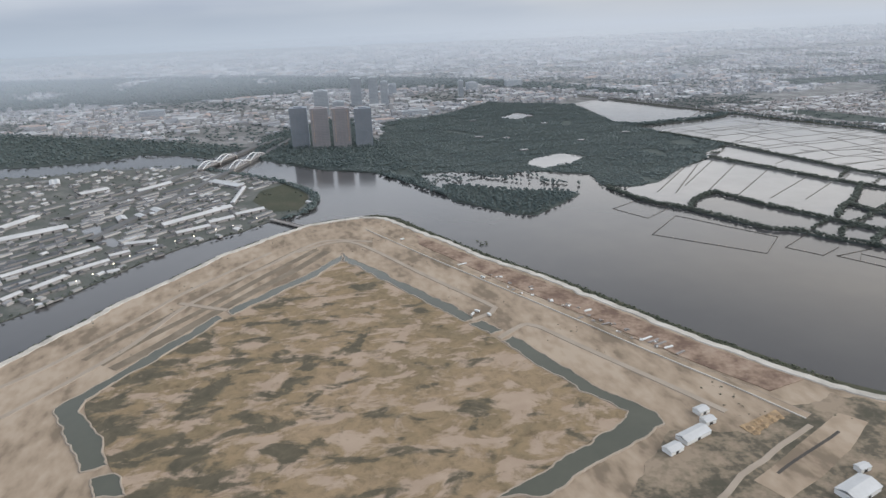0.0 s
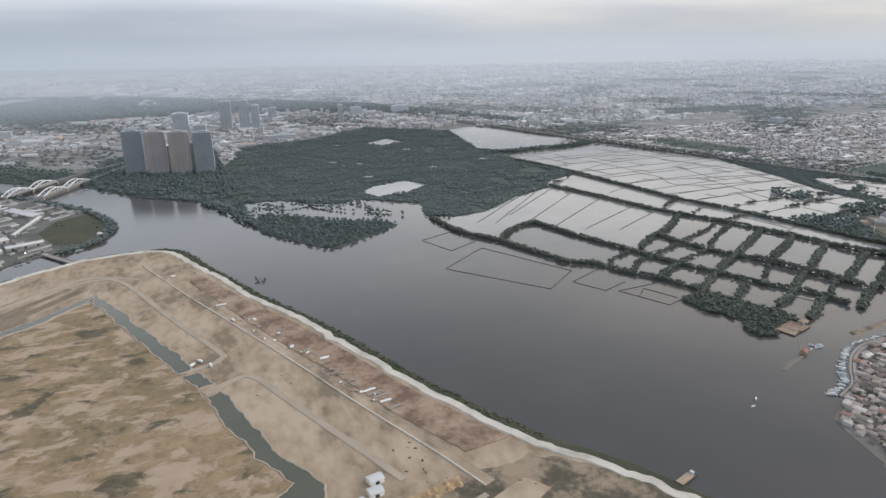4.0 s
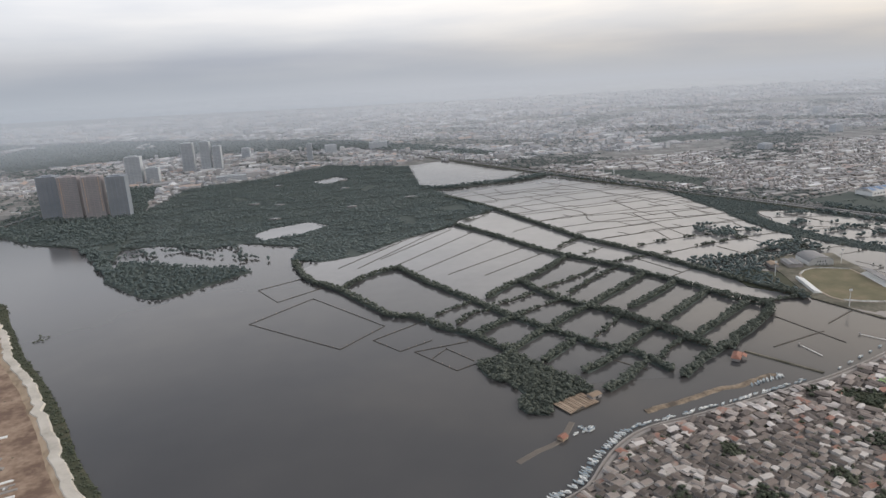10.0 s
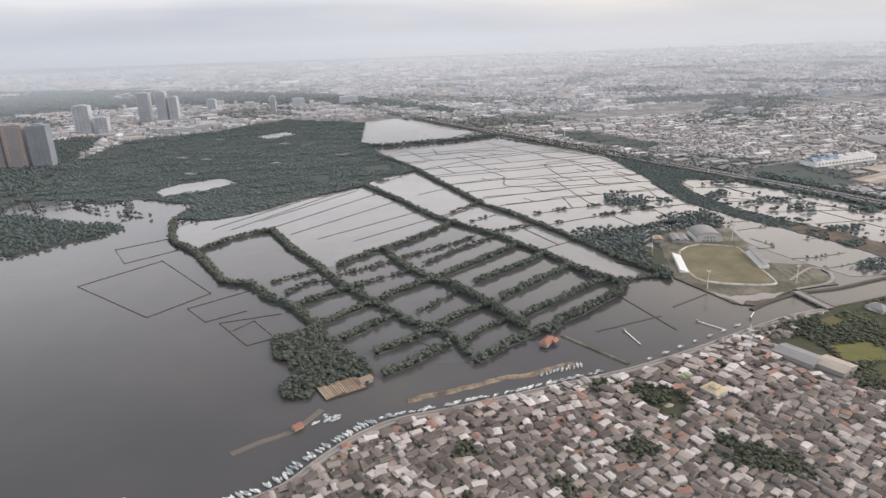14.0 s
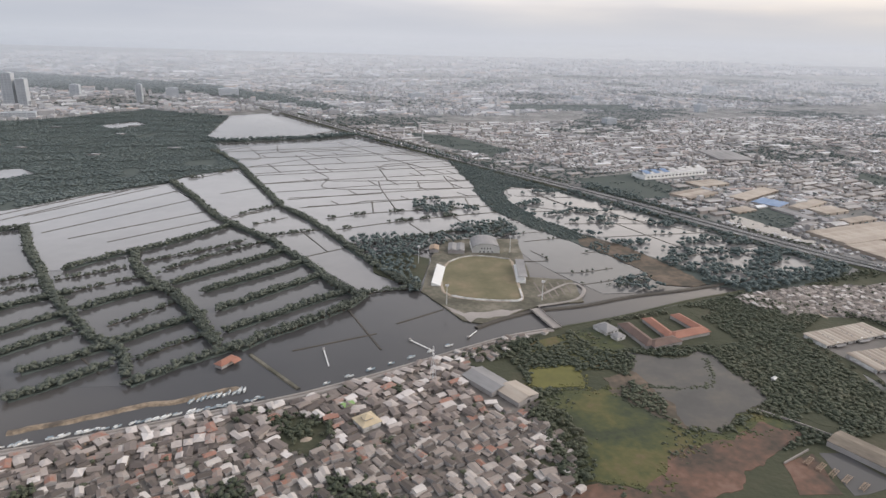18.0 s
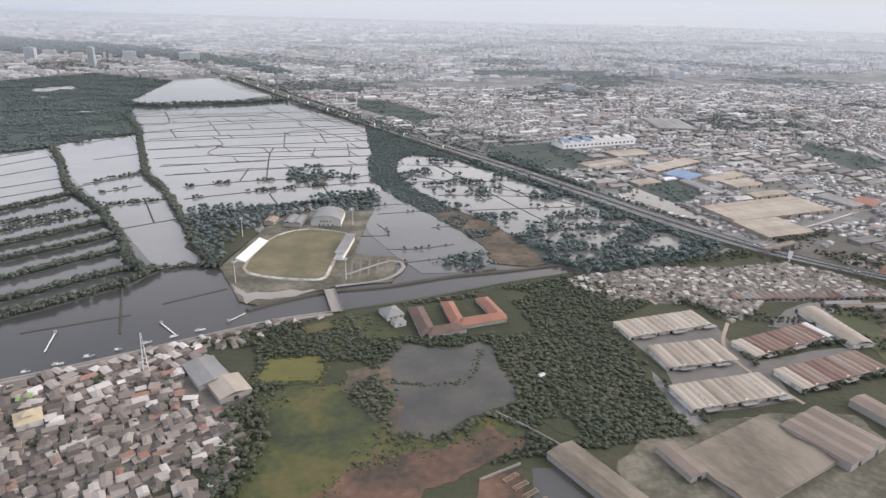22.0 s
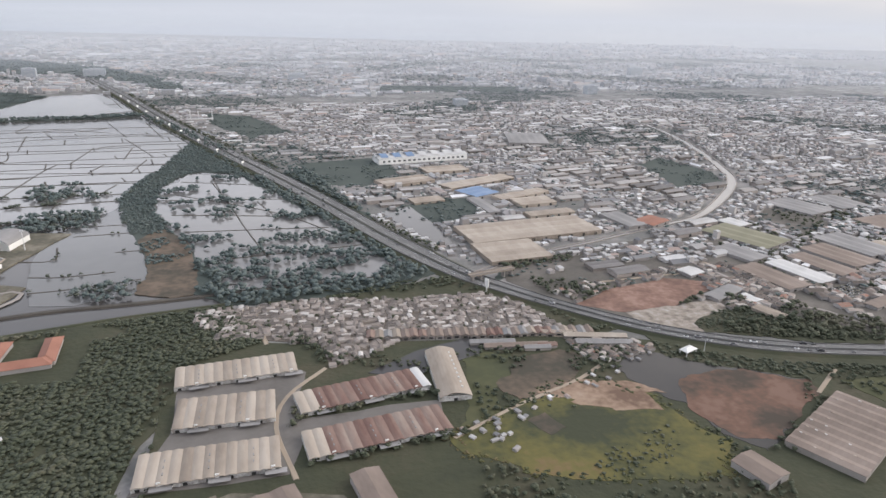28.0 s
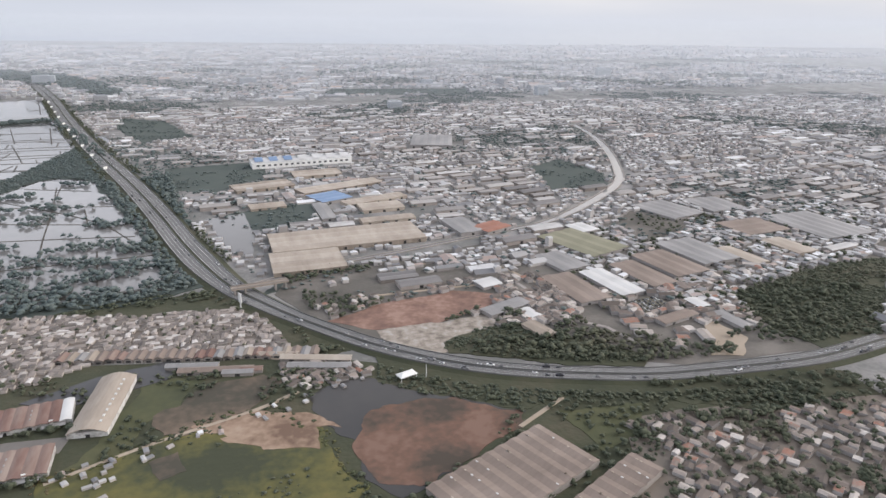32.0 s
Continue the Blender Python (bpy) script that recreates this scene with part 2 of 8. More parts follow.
M_GRASS = material("green field", [(0.045, 0.052, 0.03), (0.070, 0.076, 0.036), (0.10, 0.098, 0.048)], 0.025, 0.3, 0.95)
M_MEADOW = material("mottled meadow", [(0.33, (0.036, 0.044, 0.025)), (0.42, (0.050, 0.060, 0.028)), (0.51, (0.070, 0.076, 0.029)), (0.60, (0.098, 0.092, 0.034)), (0.70, (0.125, 0.096, 0.05))], 0.022, 0.25, 0.95, bump=0.4, relief=0.6)
M_YELLOW = material("yellow-green field", [(0.10, 0.098, 0.034), (0.155, 0.146, 0.042)], 0.04, 0.4, 0.95)
M_OLIVE_MEADOW = material("olive meadow", [(0.33, (0.044, 0.050, 0.027)), (0.43, (0.072, 0.074, 0.030)), (0.52, (0.105, 0.099, 0.034)), (0.62, (0.135, 0.118, 0.038)), (0.72, (0.165, 0.118, 0.055))], 0.02, 0.25, 0.95, bump=0.4, relief=0.6)
M_MUD = material("wet mud", [(0.107, 0.092, 0.0768), (0.177, 0.145, 0.117)], 0.03, 0.3, 0.6)
M_DYKE = material("dark earth dyke", [(0.052, 0.047, 0.041), (0.085, 0.074, 0.061)], 0.05, 0.6, 0.9)
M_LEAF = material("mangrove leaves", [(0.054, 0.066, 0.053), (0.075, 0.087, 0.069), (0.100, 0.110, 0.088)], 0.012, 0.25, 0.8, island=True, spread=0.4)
# Paler and bluer than the leaves above: distance haze put into the canopy colour.
M_FOREST = material("haze-blued mangrove canopy", [(0.070, 0.096, 0.096), (0.088, 0.114, 0.110), (0.108, 0.130, 0.122)], 0.012, 0.25, 0.8, island=True, spread=0.4)
M_BUSH = material("scrub and garden leaves", [(0.25, (0.041, 0.052, 0.033)), (0.45, (0.056, 0.067, 0.041)), (0.6, (0.071, 0.079, 0.049)), (0.75, (0.090, 0.087, 0.057))], 0.018, 0.25, 0.85, island=True, spread=0.16)
M_DULL = material("dull bare soil", [(0.3, (0.062, 0.056, 0.042)), (0.45, (0.092, 0.075, 0.056)), (0.6, (0.13, 0.098, 0.072)), (0.75, (0.165, 0.125, 0.094))], 0.04, 0.25, 0.95, grain=0.6)
M_DULLRED = material("reddish drained silt", [(0.3, (0.058, 0.045, 0.034)), (0.45, (0.098, 0.064, 0.047)), (0.6, (0.142, 0.080, 0.056)), (0.75, (0.18, 0.108, 0.08))], 0.045, 0.25, 0.9, grain=0.6)
M_TRODDEN = material("trodden grey-brown earth", [(0.3, (0.076, 0.072, 0.052)), (0.45, (0.108, 0.10, 0.074)), (0.6, (0.15, 0.137, 0.104)), (0.75, (0.205, 0.185, 0.145))], 0.05, 0.35, 0.95, grain=0.6)
M_BANK = material("tan timber and mud", [(0.3, (0.085, 0.07, 0.055)), (0.45, (0.17, 0.13, 0.092)), (0.6, (0.26, 0.20, 0.14)), (0.75, (0.32, 0.26, 0.2))], 0.15, 0.7, 0.9, grain=0.6)
# Glazing lightened, more so on far towers: haze put into its colour.
M_TOWER_WINDOW = material("tower glazing in haze tone", [(0.20, 0.205, 0.22), (0.255, 0.255, 0.268)], 0.05, 0.4, 0.4)
M_TOWER_FAR_WINDOW = material("far tower glazing in haze tone", [(0.27, 0.295, 0.325), (0.33, 0.355, 0.385)], 0.05, 0.4, 0.4)
M_TRUNK = material("grey bark", [(0.07, 0.06, 0.05), (0.12, 0.10, 0.08)], 0.3, 3, 0.9)
M_ASPHALT = material("worn asphalt", [(0.115, 0.115, 0.114), (0.165, 0.163, 0.16)], 0.02, 0.5, 0.9)
M_CONCRETE = material("weathered concrete", [(0.235, 0.215, 0.197), (0.342, 0.31, 0.288)], 0.04, 0.7, 0.85)
M_WHITE = material("white paint", [(0.66, 0.66, 0.64), (0.80, 0.80, 0.78)], 0.05, 0.6, 0.6)
M_PITCH = material("football turf", [(0.115, 0.108, 0.06), (0.155, 0.138, 0.08), (0.225, 0.178, 0.115)], 0.045, 0.3, 0.95)
M_ROOFS = material("mixed house roofs", [(0.10, (0.085, 0.07, 0.06)), (0.30, (0.14, 0.114, 0.098)), (0.50, (0.20, 0.163, 0.141)), (0.545, (0.28, 0.128, 0.085)), (0.58, (0.24, 0.20, 0.175)), (0.76, (0.315, 0.273, 0.243)), (0.95, (0.55, 0.51, 0.475))], 0.3, 1.2, 0.8, island=True, spread=0.88)
M_HOUSE_ROOF = material("tin and tile roof", [(0.10, (0.10, 0.082, 0.073)), (0.30, (0.165, 0.136, 0.12)), (0.50, (0.235, 0.197, 0.175)), (0.545, (0.31, 0.14, 0.095)), (0.58, (0.28, 0.235, 0.21)), (0.74, (0.37, 0.325, 0.297)), (0.92, (0.62, 0.58, 0.55))], 0.4, 1.6, 0.75, per_object=True, spread=0.88)
# City roof tones lifted and cooled, with some of the haze put into them.
M_CITY_ROOFS = material("city roofs lightened for haze", [(0.08, (0.16, 0.163, 0.172)), (0.28, (0.25, 0.249, 0.252)), (0.46, (0.33, 0.323, 0.32)), (0.54, (0.325, 0.25, 0.22)), (0.60, (0.385, 0.379, 0.375)), (0.84, (0.46, 0.458, 0.46)), (0.98, (0.74, 0.75, 0.77))], 0.05, 0.5, 0.8, island=True, spread=0.9)
# Distant roofs and walls: pale, low in contrast, haze put into their colours.
M_FAR_ROOFS = material("haze-paled distant roofs", [(0.08, (0.23, 0.24, 0.255)), (0.35, (0.31, 0.315, 0.325)), (0.52, (0.40, 0.31, 0.265)), (0.60, (0.385, 0.385, 0.39)), (0.85, (0.46, 0.465, 0.475)), (0.97, (0.64, 0.645, 0.655))], 0.05, 0.5, 0.85, island=True, spread=0.9)
M_FAR_WALLS = material("haze-paled distant walls", [(0.30, 0.302, 0.31), (0.38, 0.38, 0.386), (0.46, 0.46, 0.462)], 0.05, 0.5, 0.85, island=True, spread=0.7)
M_MARSH = material("weedy marsh water", [(0.3, (0.062, 0.061, 0.058)), (0.5, (0.076, 0.073, 0.069)), (0.7, (0.10, 0.09, 0.078))], 0.05, 0.3, 0.38, ior=1.33)
M_WALLS = material("plastered house walls", [(0.24, 0.225, 0.215), (0.35, 0.33, 0.318), (0.50, 0.475, 0.455)], 0.1, 1.0, 0.85, island=True, spread=0.7)
M_HOUSE_WALL = material("plaster wall", [(0.16, 0.142, 0.128), (0.26, 0.231, 0.21), (0.40, 0.362, 0.332)], 0.2, 1.0, 0.85, per_object=True, spread=0.7)
M_BEIGE = material("beige sheet roof", [(0.25, (0.235, 0.195, 0.158)), (0.42, (0.31, 0.262, 0.215)), (0.6, (0.37, 0.318, 0.264)), (0.8, (0.43, 0.378, 0.322))], 0.16, 0.9, 0.7, stretch=(1, 0.3, 1), per_object=True, spread=0.4)
M_RUST = material("rusted sheet roof", [(0.25, (0.13, 0.07, 0.056)), (0.42, (0.18, 0.108, 0.088)), (0.58, (0.225, 0.158, 0.13)), (0.8, (0.285, 0.23, 0.196))], 0.2, 1.1, 0.75, stretch=(1, 0.22, 1), per_object=True, spread=0.35)
M_BROWN = material("brown sheet roof", [(0.161, 0.125, 0.104), (0.225, 0.178, 0.149), (0.289, 0.235, 0.202)], 0.06, 0.7, 0.75, stretch=(1, 0.3, 1))
M_GREY = material("grey sheet roof", [(0.19, 0.188, 0.187), (0.26, 0.253, 0.25), (0.33, 0.32, 0.315)], 0.06, 0.7, 0.75, stretch=(1, 0.3, 1))
M_LIGHT = material("pale sheet roof", [(0.46, 0.46, 0.452), (0.60, 0.598, 0.59)], 0.06, 0.7, 0.6)
M_BLUE = material("blue sheet roof", [(0.14, 0.22, 0.36), (0.19, 0.28, 0.42)], 0.06, 0.7, 0.6)
M_OLIVE = material("olive greenhouse roof", [(0.19, 0.185, 0.125), (0.25, 0.24, 0.17)], 0.06, 0.7, 0.8)
M_BRICK = material("orange clay roof", [(0.25, 0.115, 0.08), (0.33, 0.158, 0.112)], 0.1, 1.0, 0.8)
M_GLASS = material("dull window glass", [(0.07, 0.075, 0.08), (0.11, 0.115, 0.12)], 0.2, 1.0, 0.25)
M_DARK = material("dark opening", [(0.02, 0.02, 0.02), (0.04, 0.04, 0.04)], 0.2, 1.0, 0.9)
# Cladding lightened and blued with distance: haze put into the tower colours.
M_TOWER = material("brown tower cladding paled by haze", [(0.285, 0.262, 0.268), (0.35, 0.325, 0.33)], 0.05, 0.4, 0.6)
M_TOWER_GREY = material("grey tower cladding paled by haze", [(0.20, 0.228, 0.262), (0.26, 0.288, 0.322)], 0.05, 0.4, 0.5)
M_TOWER_HAZED = material("far tower cladding in haze tone", [(0.36, 0.385, 0.41), (0.46, 0.485, 0.51)], 0.05, 0.4, 0.6)
M_STEEL = material("white painted steel", [(0.60, 0.60, 0.60), (0.75, 0.75, 0.75)], 0.1, 0.8, 0.5)
M_TIMBER = material("weathered timber", [(0.257, 0.19, 0.134), (0.407, 0.31, 0.23)], 0.2, 1.5, 0.85, per_object=True, spread=0.5)
M_HULL = material("painted boat hull", [(0.20, 0.26, 0.30), (0.50, 0.52, 0.52), (0.72, 0.72, 0.70)], 0.2, 1.0, 0.6, per_object=True, spread=0.8)
M_CAR = material("car paint", [(0.05, 0.05, 0.06), (0.35, 0.35, 0.36), (0.75, 0.75, 0.75)], 0.2, 1.0, 0.35, per_object=True, spread=0.9)


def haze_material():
    """Glowing sheet in place of distant haze: clear at the ground, dense towards the horizon."""
    m = bpy.data.materials.new("glowing haze sheet")
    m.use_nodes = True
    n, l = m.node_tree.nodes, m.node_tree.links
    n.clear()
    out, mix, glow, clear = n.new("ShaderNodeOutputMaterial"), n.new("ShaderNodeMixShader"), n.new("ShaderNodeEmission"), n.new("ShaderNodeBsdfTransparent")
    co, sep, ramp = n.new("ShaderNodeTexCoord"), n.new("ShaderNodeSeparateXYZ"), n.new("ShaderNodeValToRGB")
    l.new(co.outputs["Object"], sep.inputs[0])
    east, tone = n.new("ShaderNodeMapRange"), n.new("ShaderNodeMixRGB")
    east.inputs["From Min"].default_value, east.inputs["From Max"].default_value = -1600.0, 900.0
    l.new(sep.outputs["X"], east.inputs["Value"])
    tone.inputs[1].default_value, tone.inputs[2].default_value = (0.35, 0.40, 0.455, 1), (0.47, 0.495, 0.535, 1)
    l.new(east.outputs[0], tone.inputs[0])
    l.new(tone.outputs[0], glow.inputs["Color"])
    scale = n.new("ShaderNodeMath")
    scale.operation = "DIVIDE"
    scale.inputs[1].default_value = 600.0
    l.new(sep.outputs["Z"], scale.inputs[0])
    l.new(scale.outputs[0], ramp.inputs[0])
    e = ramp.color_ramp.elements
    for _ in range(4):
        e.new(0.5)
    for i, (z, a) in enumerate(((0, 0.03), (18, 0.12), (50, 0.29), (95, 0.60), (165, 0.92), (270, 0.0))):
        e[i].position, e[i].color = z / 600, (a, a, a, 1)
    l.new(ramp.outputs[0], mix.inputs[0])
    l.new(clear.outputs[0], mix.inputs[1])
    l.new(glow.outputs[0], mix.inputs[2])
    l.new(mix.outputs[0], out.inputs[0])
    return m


M_HAZE = haze_material()


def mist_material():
    """Added sheet in place of haze: it scatters daylight, clear at the ground and at its upper edge."""
    m = bpy.data.materials.new("haze scatter sheet")
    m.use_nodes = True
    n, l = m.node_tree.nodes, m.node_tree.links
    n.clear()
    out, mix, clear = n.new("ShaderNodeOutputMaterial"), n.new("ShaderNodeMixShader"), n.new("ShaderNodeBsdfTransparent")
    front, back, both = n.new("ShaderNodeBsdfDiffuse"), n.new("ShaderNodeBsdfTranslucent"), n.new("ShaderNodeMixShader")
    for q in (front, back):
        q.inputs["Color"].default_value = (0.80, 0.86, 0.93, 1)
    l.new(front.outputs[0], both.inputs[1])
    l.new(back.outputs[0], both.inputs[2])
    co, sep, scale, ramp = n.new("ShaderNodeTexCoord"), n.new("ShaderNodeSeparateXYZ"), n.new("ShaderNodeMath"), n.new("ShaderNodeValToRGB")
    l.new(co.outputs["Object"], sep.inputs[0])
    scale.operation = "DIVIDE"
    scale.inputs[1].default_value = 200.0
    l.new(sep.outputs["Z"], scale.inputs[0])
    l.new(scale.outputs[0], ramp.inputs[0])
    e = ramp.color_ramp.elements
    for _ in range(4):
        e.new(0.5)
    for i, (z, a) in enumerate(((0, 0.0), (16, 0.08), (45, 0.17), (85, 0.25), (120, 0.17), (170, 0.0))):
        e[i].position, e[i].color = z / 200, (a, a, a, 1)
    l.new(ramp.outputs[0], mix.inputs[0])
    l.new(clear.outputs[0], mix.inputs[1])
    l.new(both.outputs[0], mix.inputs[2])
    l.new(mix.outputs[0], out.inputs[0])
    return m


M_MIST = mist_material()

# ---- plan, in metres: x along the flight, y away from it ----
ISLE_EDGE = [(-245, 427), (-210, 467), (-184, 505), (-156, 543), (-114, 594), (-67, 651), (-23, 686), (18, 716), (54, 725), (80, 724), (77, 728), (106, 714), (136, 644), (173, 557), (207, 491), (238, 422), (256, 375), (278, 330), (292, 303), (307, 275), (345, 225), (400, 110), (430, -150), (-700, -150), (-500, 200), (-300, 370)]
MOAT_EAST = [(45, 612), (62, 575), (76, 546), (99, 497), (120, 454), (129, 433), (121, 428), (109, 449), (91, 490), (70, 537), (44, 593)]
MOAT_BASIN = [(132, 427), (143, 407), (132, 403), (123, 423)]
MOAT_SOUTH = [(144, 394), (160, 355), (173, 314), (182, 297), (192, 279), (190, 269), (164, 259), (140, 252), (117, 243), (101, 235), (82, 241), (102, 250), (133, 263), (166, 277), (178, 286), (162, 316), (149, 349), (134, 390)]
MOAT_NORTH = [(45, 606), (12, 568), (-24, 539), (-58, 510), (-55, 500), (-19, 529), (17, 559), (47, 593)]
MOAT_WEST = [(-66, 502), (-97, 465), (-128, 425), (-150, 402), (-156, 392), (-143, 362), (-122, 324), (-110, 325), (-118, 352), (-131, 370), (-139, 392), (-139, 400), (-120, 421), (-89, 457), (-60, 495)]
MOAT_CORNER = [(-117, 315), (-105, 317), (-97, 295), (-111, 299)]
ISLE_ROADS = [
    [(3, 630), (36, 647), (65, 634), (113, 525), (145, 455), (149, 445), (143, 437), (124, 429)],
    [(135, 395), (150, 405), (162, 410), (169, 403), (183, 372), (201, 333), (216, 301), (230, 270)],
]
ISLE_AVENUE = [(82, 680), (95, 650), (127, 575), (160, 502), (199, 415), (228, 348), (255, 289), (270, 252)]
ISLE_ROADS_WEST = [
    [(-185, 393), (-156, 427), (-122, 473), (-92, 530), (-23, 606), (29, 655), (80, 637)],
    [(-98, 537), (-58, 510)],
    [(-199, 433), (-172, 459), (-129, 514), (-96, 561), (-23, 639)],
]
ISLE_SHEDS = [
    ('site_office', 181.1, 248.0, 9.6, 6.3, 15.6, 2.5),
    ('site_office', 198.4, 255.4, 19.0, 7.9, 16.3, 2.5),
    ('site_office', 215.9, 273.8, 7.6, 5.6, 13.8, 2.5),
    ('site_office', 213.7, 264.4, 7.2, 5.4, 9.0, 2.5),
    ('site_office', 261.3, 207.6, 6.8, 4.3, 5.1, 2.5),
    ('site_shed', 246.3, 195.3, 19.7, 11.0, 15.1, 3),
]
ORANGE_YARD = [(228, 256), (257, 263), (256, 256), (230, 246)]
PENINSULA = [(-600, 1165), (-435, 1142), (-350, 1126), (-287, 1141), (-144, 1101), (-62, 1008), (-5, 940), (30, 864), (33, 819), (18, 774), (-9, 756), (-29, 749), (-53, 726), (-110, 694), (-148, 656), (-187, 603), (-211, 574), (-237, 549), (-287, 484)]
PENINSULA_POND = [(-241, 808), (-220, 811), (-205, 766), (-177, 728), (-186, 716), (-217, 756)]
LONG_ROOFS = [
    ('market_hall', -293.8, 792.0, 88.4, 32.3, 26.1, 2.5),
    ('market_hall', -235.6, 683.8, 94.0, 14.7, 39.5, 2.5),
    ('market_hall', -195.3, 657.0, 37.9, 12.8, 37.4, 2.5),
    ('market_hall', -245.2, 598.4, 19.2, 11.6, 54.5, 2.5),
    ('market_hall', -222.4, 622.4, 34.3, 13.3, 49.5, 2.5),
    ('market_hall', -108.2, 801.1, 91.0, 20.7, 35.8, 2.5),
    ('market_hall', -107.7, 744.6, 37.9, 15.3, 24.7, 2.5),
    ('market_hall', -79.1, 772.8, 30.6, 16.2, 27.5, 2.5),
    ('market_hall', -47.2, 795.1, 36.4, 16.1, 23.9, 2.5),
    ('market_hall', -81.7, 955.4, 65.1, 23.8, -48.8, 2.5),
    ('market_hall', -63.1, 883.1, 8.7, 83.6, -8.4, 2.5),
    ('market_hall', -158.1, 716.8, 31.5, 14.1, 1.4, 2.5),
    ('market_hall', -173.5, 685.6, 19.8, 12.1, 27.9, 2.5),
    ('market_hall', -318.1, 852.6, 49.5, 23.5, 58.2, 2.5),
    ('market_hall', -183.2, 975.3, 54.7, 19.6, 43.4, 2.5),
    ('market_hall', -262.9, 982.7, 37.7, 23.5, 30.9, 2.5),
    ('market_hall', -336.2, 1067.0, 23.5, 37.1, 16.8, 2.5),
    ('market_hall', -159.2, 843.8, 18.0, 20.7, 32.5, 2.5),
    ('market_hall', -196.9, 822.1, 17.3, 19.5, 19.5, 2.5),
    ('market_hall', -175.9, 825.0, 14.0, 16.8, 34.2, 2.5),
]
CAUSEWAY = [
    [(-264, 851), (-196, 949), (-147, 1044), (-93, 1137), (-39, 1243), (4, 1302)],
    [(-215, 745), (-188, 804), (-146, 898), (-97, 1006), (-41, 1135), (7, 1251), (18, 1285)],
]
MANGROVE_WEST = [(-748, 1307), (-465, 1230), (-410, 1220), (-340, 1222), (-287, 1223), (-246, 1255), (-164, 1208), (-123, 1165), (-59, 1241), (-213, 1373), (-602, 1643), (-1030, 1850)]
TOWER_BANK = [(-54, 1140), (0, 1069), (54, 1003), (103, 1000), (134, 1000), (185, 920), (195, 802), (161, 1476), (96, 1502), (-31, 1333)]
FOREST = [(176, 1195), (90, 1124), (-28, 1131), (58, 998), (131, 946), (184, 828), (192, 908), (237, 909), (302, 859), (341, 871), (416, 818), (403, 757), (436, 735), (479, 743), (548, 800), (621, 841), (642, 876), (716, 917), (682, 1054), (660, 1206), (697, 1472), (524, 1603), (354, 1453), (223, 1424)]
SPIT = [(195, 802), (201, 755), (224, 720), (255, 673), (275, 665), (310, 690), (358, 728), (351, 748), (320, 764), (281, 783), (242, 819), (208, 840)]
SPIT_TREES = [
    [(237, 892), (267, 891), (286, 842), (332, 858), (349, 776)],
    [(197, 843), (215, 883), (243, 842)],
]
FOREST_POOL = [(357, 913), (384, 946), (437, 962), (462, 925), (419, 889), (370, 876)]
FOREST_POOL_SMALL = [(466, 1354), (526, 1408), (549, 1354), (494, 1311)]
POND_FAR = [(660, 1206), (698, 1432), (772, 1493), (843, 1280), (899, 1250), (815, 1177), (691, 1138)]
TREE_DYKES = [
    [(617, 579), (620, 544), (635, 502), (654, 468), (666, 435), (676, 404), (684, 380)],
    [(627, 843), (655, 761), (680, 672), (700, 629), (722, 589), (739, 545), (756, 498), (766, 458), (780, 435)],
    [(672, 1050), (702, 951), (726, 817), (746, 700), (767, 642), (782, 588), (792, 545), (804, 495), (816, 451), (824, 437)],
    [(569, 543), (605, 571), (629, 584), (664, 610), (697, 641)],
    [(696, 372), (713, 385), (740, 399), (770, 419), (785, 437)],
    [(640, 345), (662, 360), (698, 378)],
]
TREE_DYKES_SHORE = [
    [(405, 745), (416, 670), (443, 621), (461, 574), (477, 533), (497, 519), (512, 489), (532, 460), (548, 421)],
    [(443, 621), (461, 643), (480, 659), (512, 673)],
    [(512, 673), (533, 599), (554, 543), (570, 496), (583, 467), (597, 440), (611, 410), (630, 385), (637, 355)],
    [(549, 425), (535, 411), (525, 380)],
]
HEDGE_ROWS = [
    [(652, 493), (685, 514), (735, 547)],
    [(674, 471), (705, 488), (750, 516)],
    [(684, 435), (716, 455), (759, 482)],
    [(689, 400), (728, 421), (771, 445)],
    [(597, 459), (624, 476), (649, 490)],
    [(622, 397), (647, 413), (675, 428)],
    [(532, 462), (556, 478), (584, 491)],
    [(551, 426), (572, 442), (594, 457)],
    [(563, 399), (578, 410), (598, 423)],
    [(582, 374), (599, 381), (619, 393)],
    [(583, 345), (604, 356), (626, 371)],
]
BUSH_DYKES = [
    [(568, 521), (589, 528), (614, 538)],
    [(782, 437), (802, 441), (824, 438)],
    [(644, 525), (681, 553), (732, 586)],
    [(514, 518), (533, 528), (551, 537)],
    [(583, 492), (612, 506), (638, 512)],
    [(617, 426), (637, 441), (656, 456)],
    [(639, 375), (656, 386), (675, 397)],
    [(626, 547), (663, 563), (704, 586)],
    [(526, 491), (546, 510), (565, 511)],
    [(620, 876), (660, 866), (698, 906)],
    [(694, 670), (726, 692), (749, 709)],
    [(714, 636), (748, 655)],
    [(726, 597), (776, 605)],
    [(785, 642), (837, 653), (896, 653), (959, 653), (981, 661)],
    [(789, 602), (859, 617), (925, 625), (970, 628)],
    [(822, 557), (870, 564), (917, 576), (955, 588)],
    [(896, 677), (920, 649), (900, 619)],
]
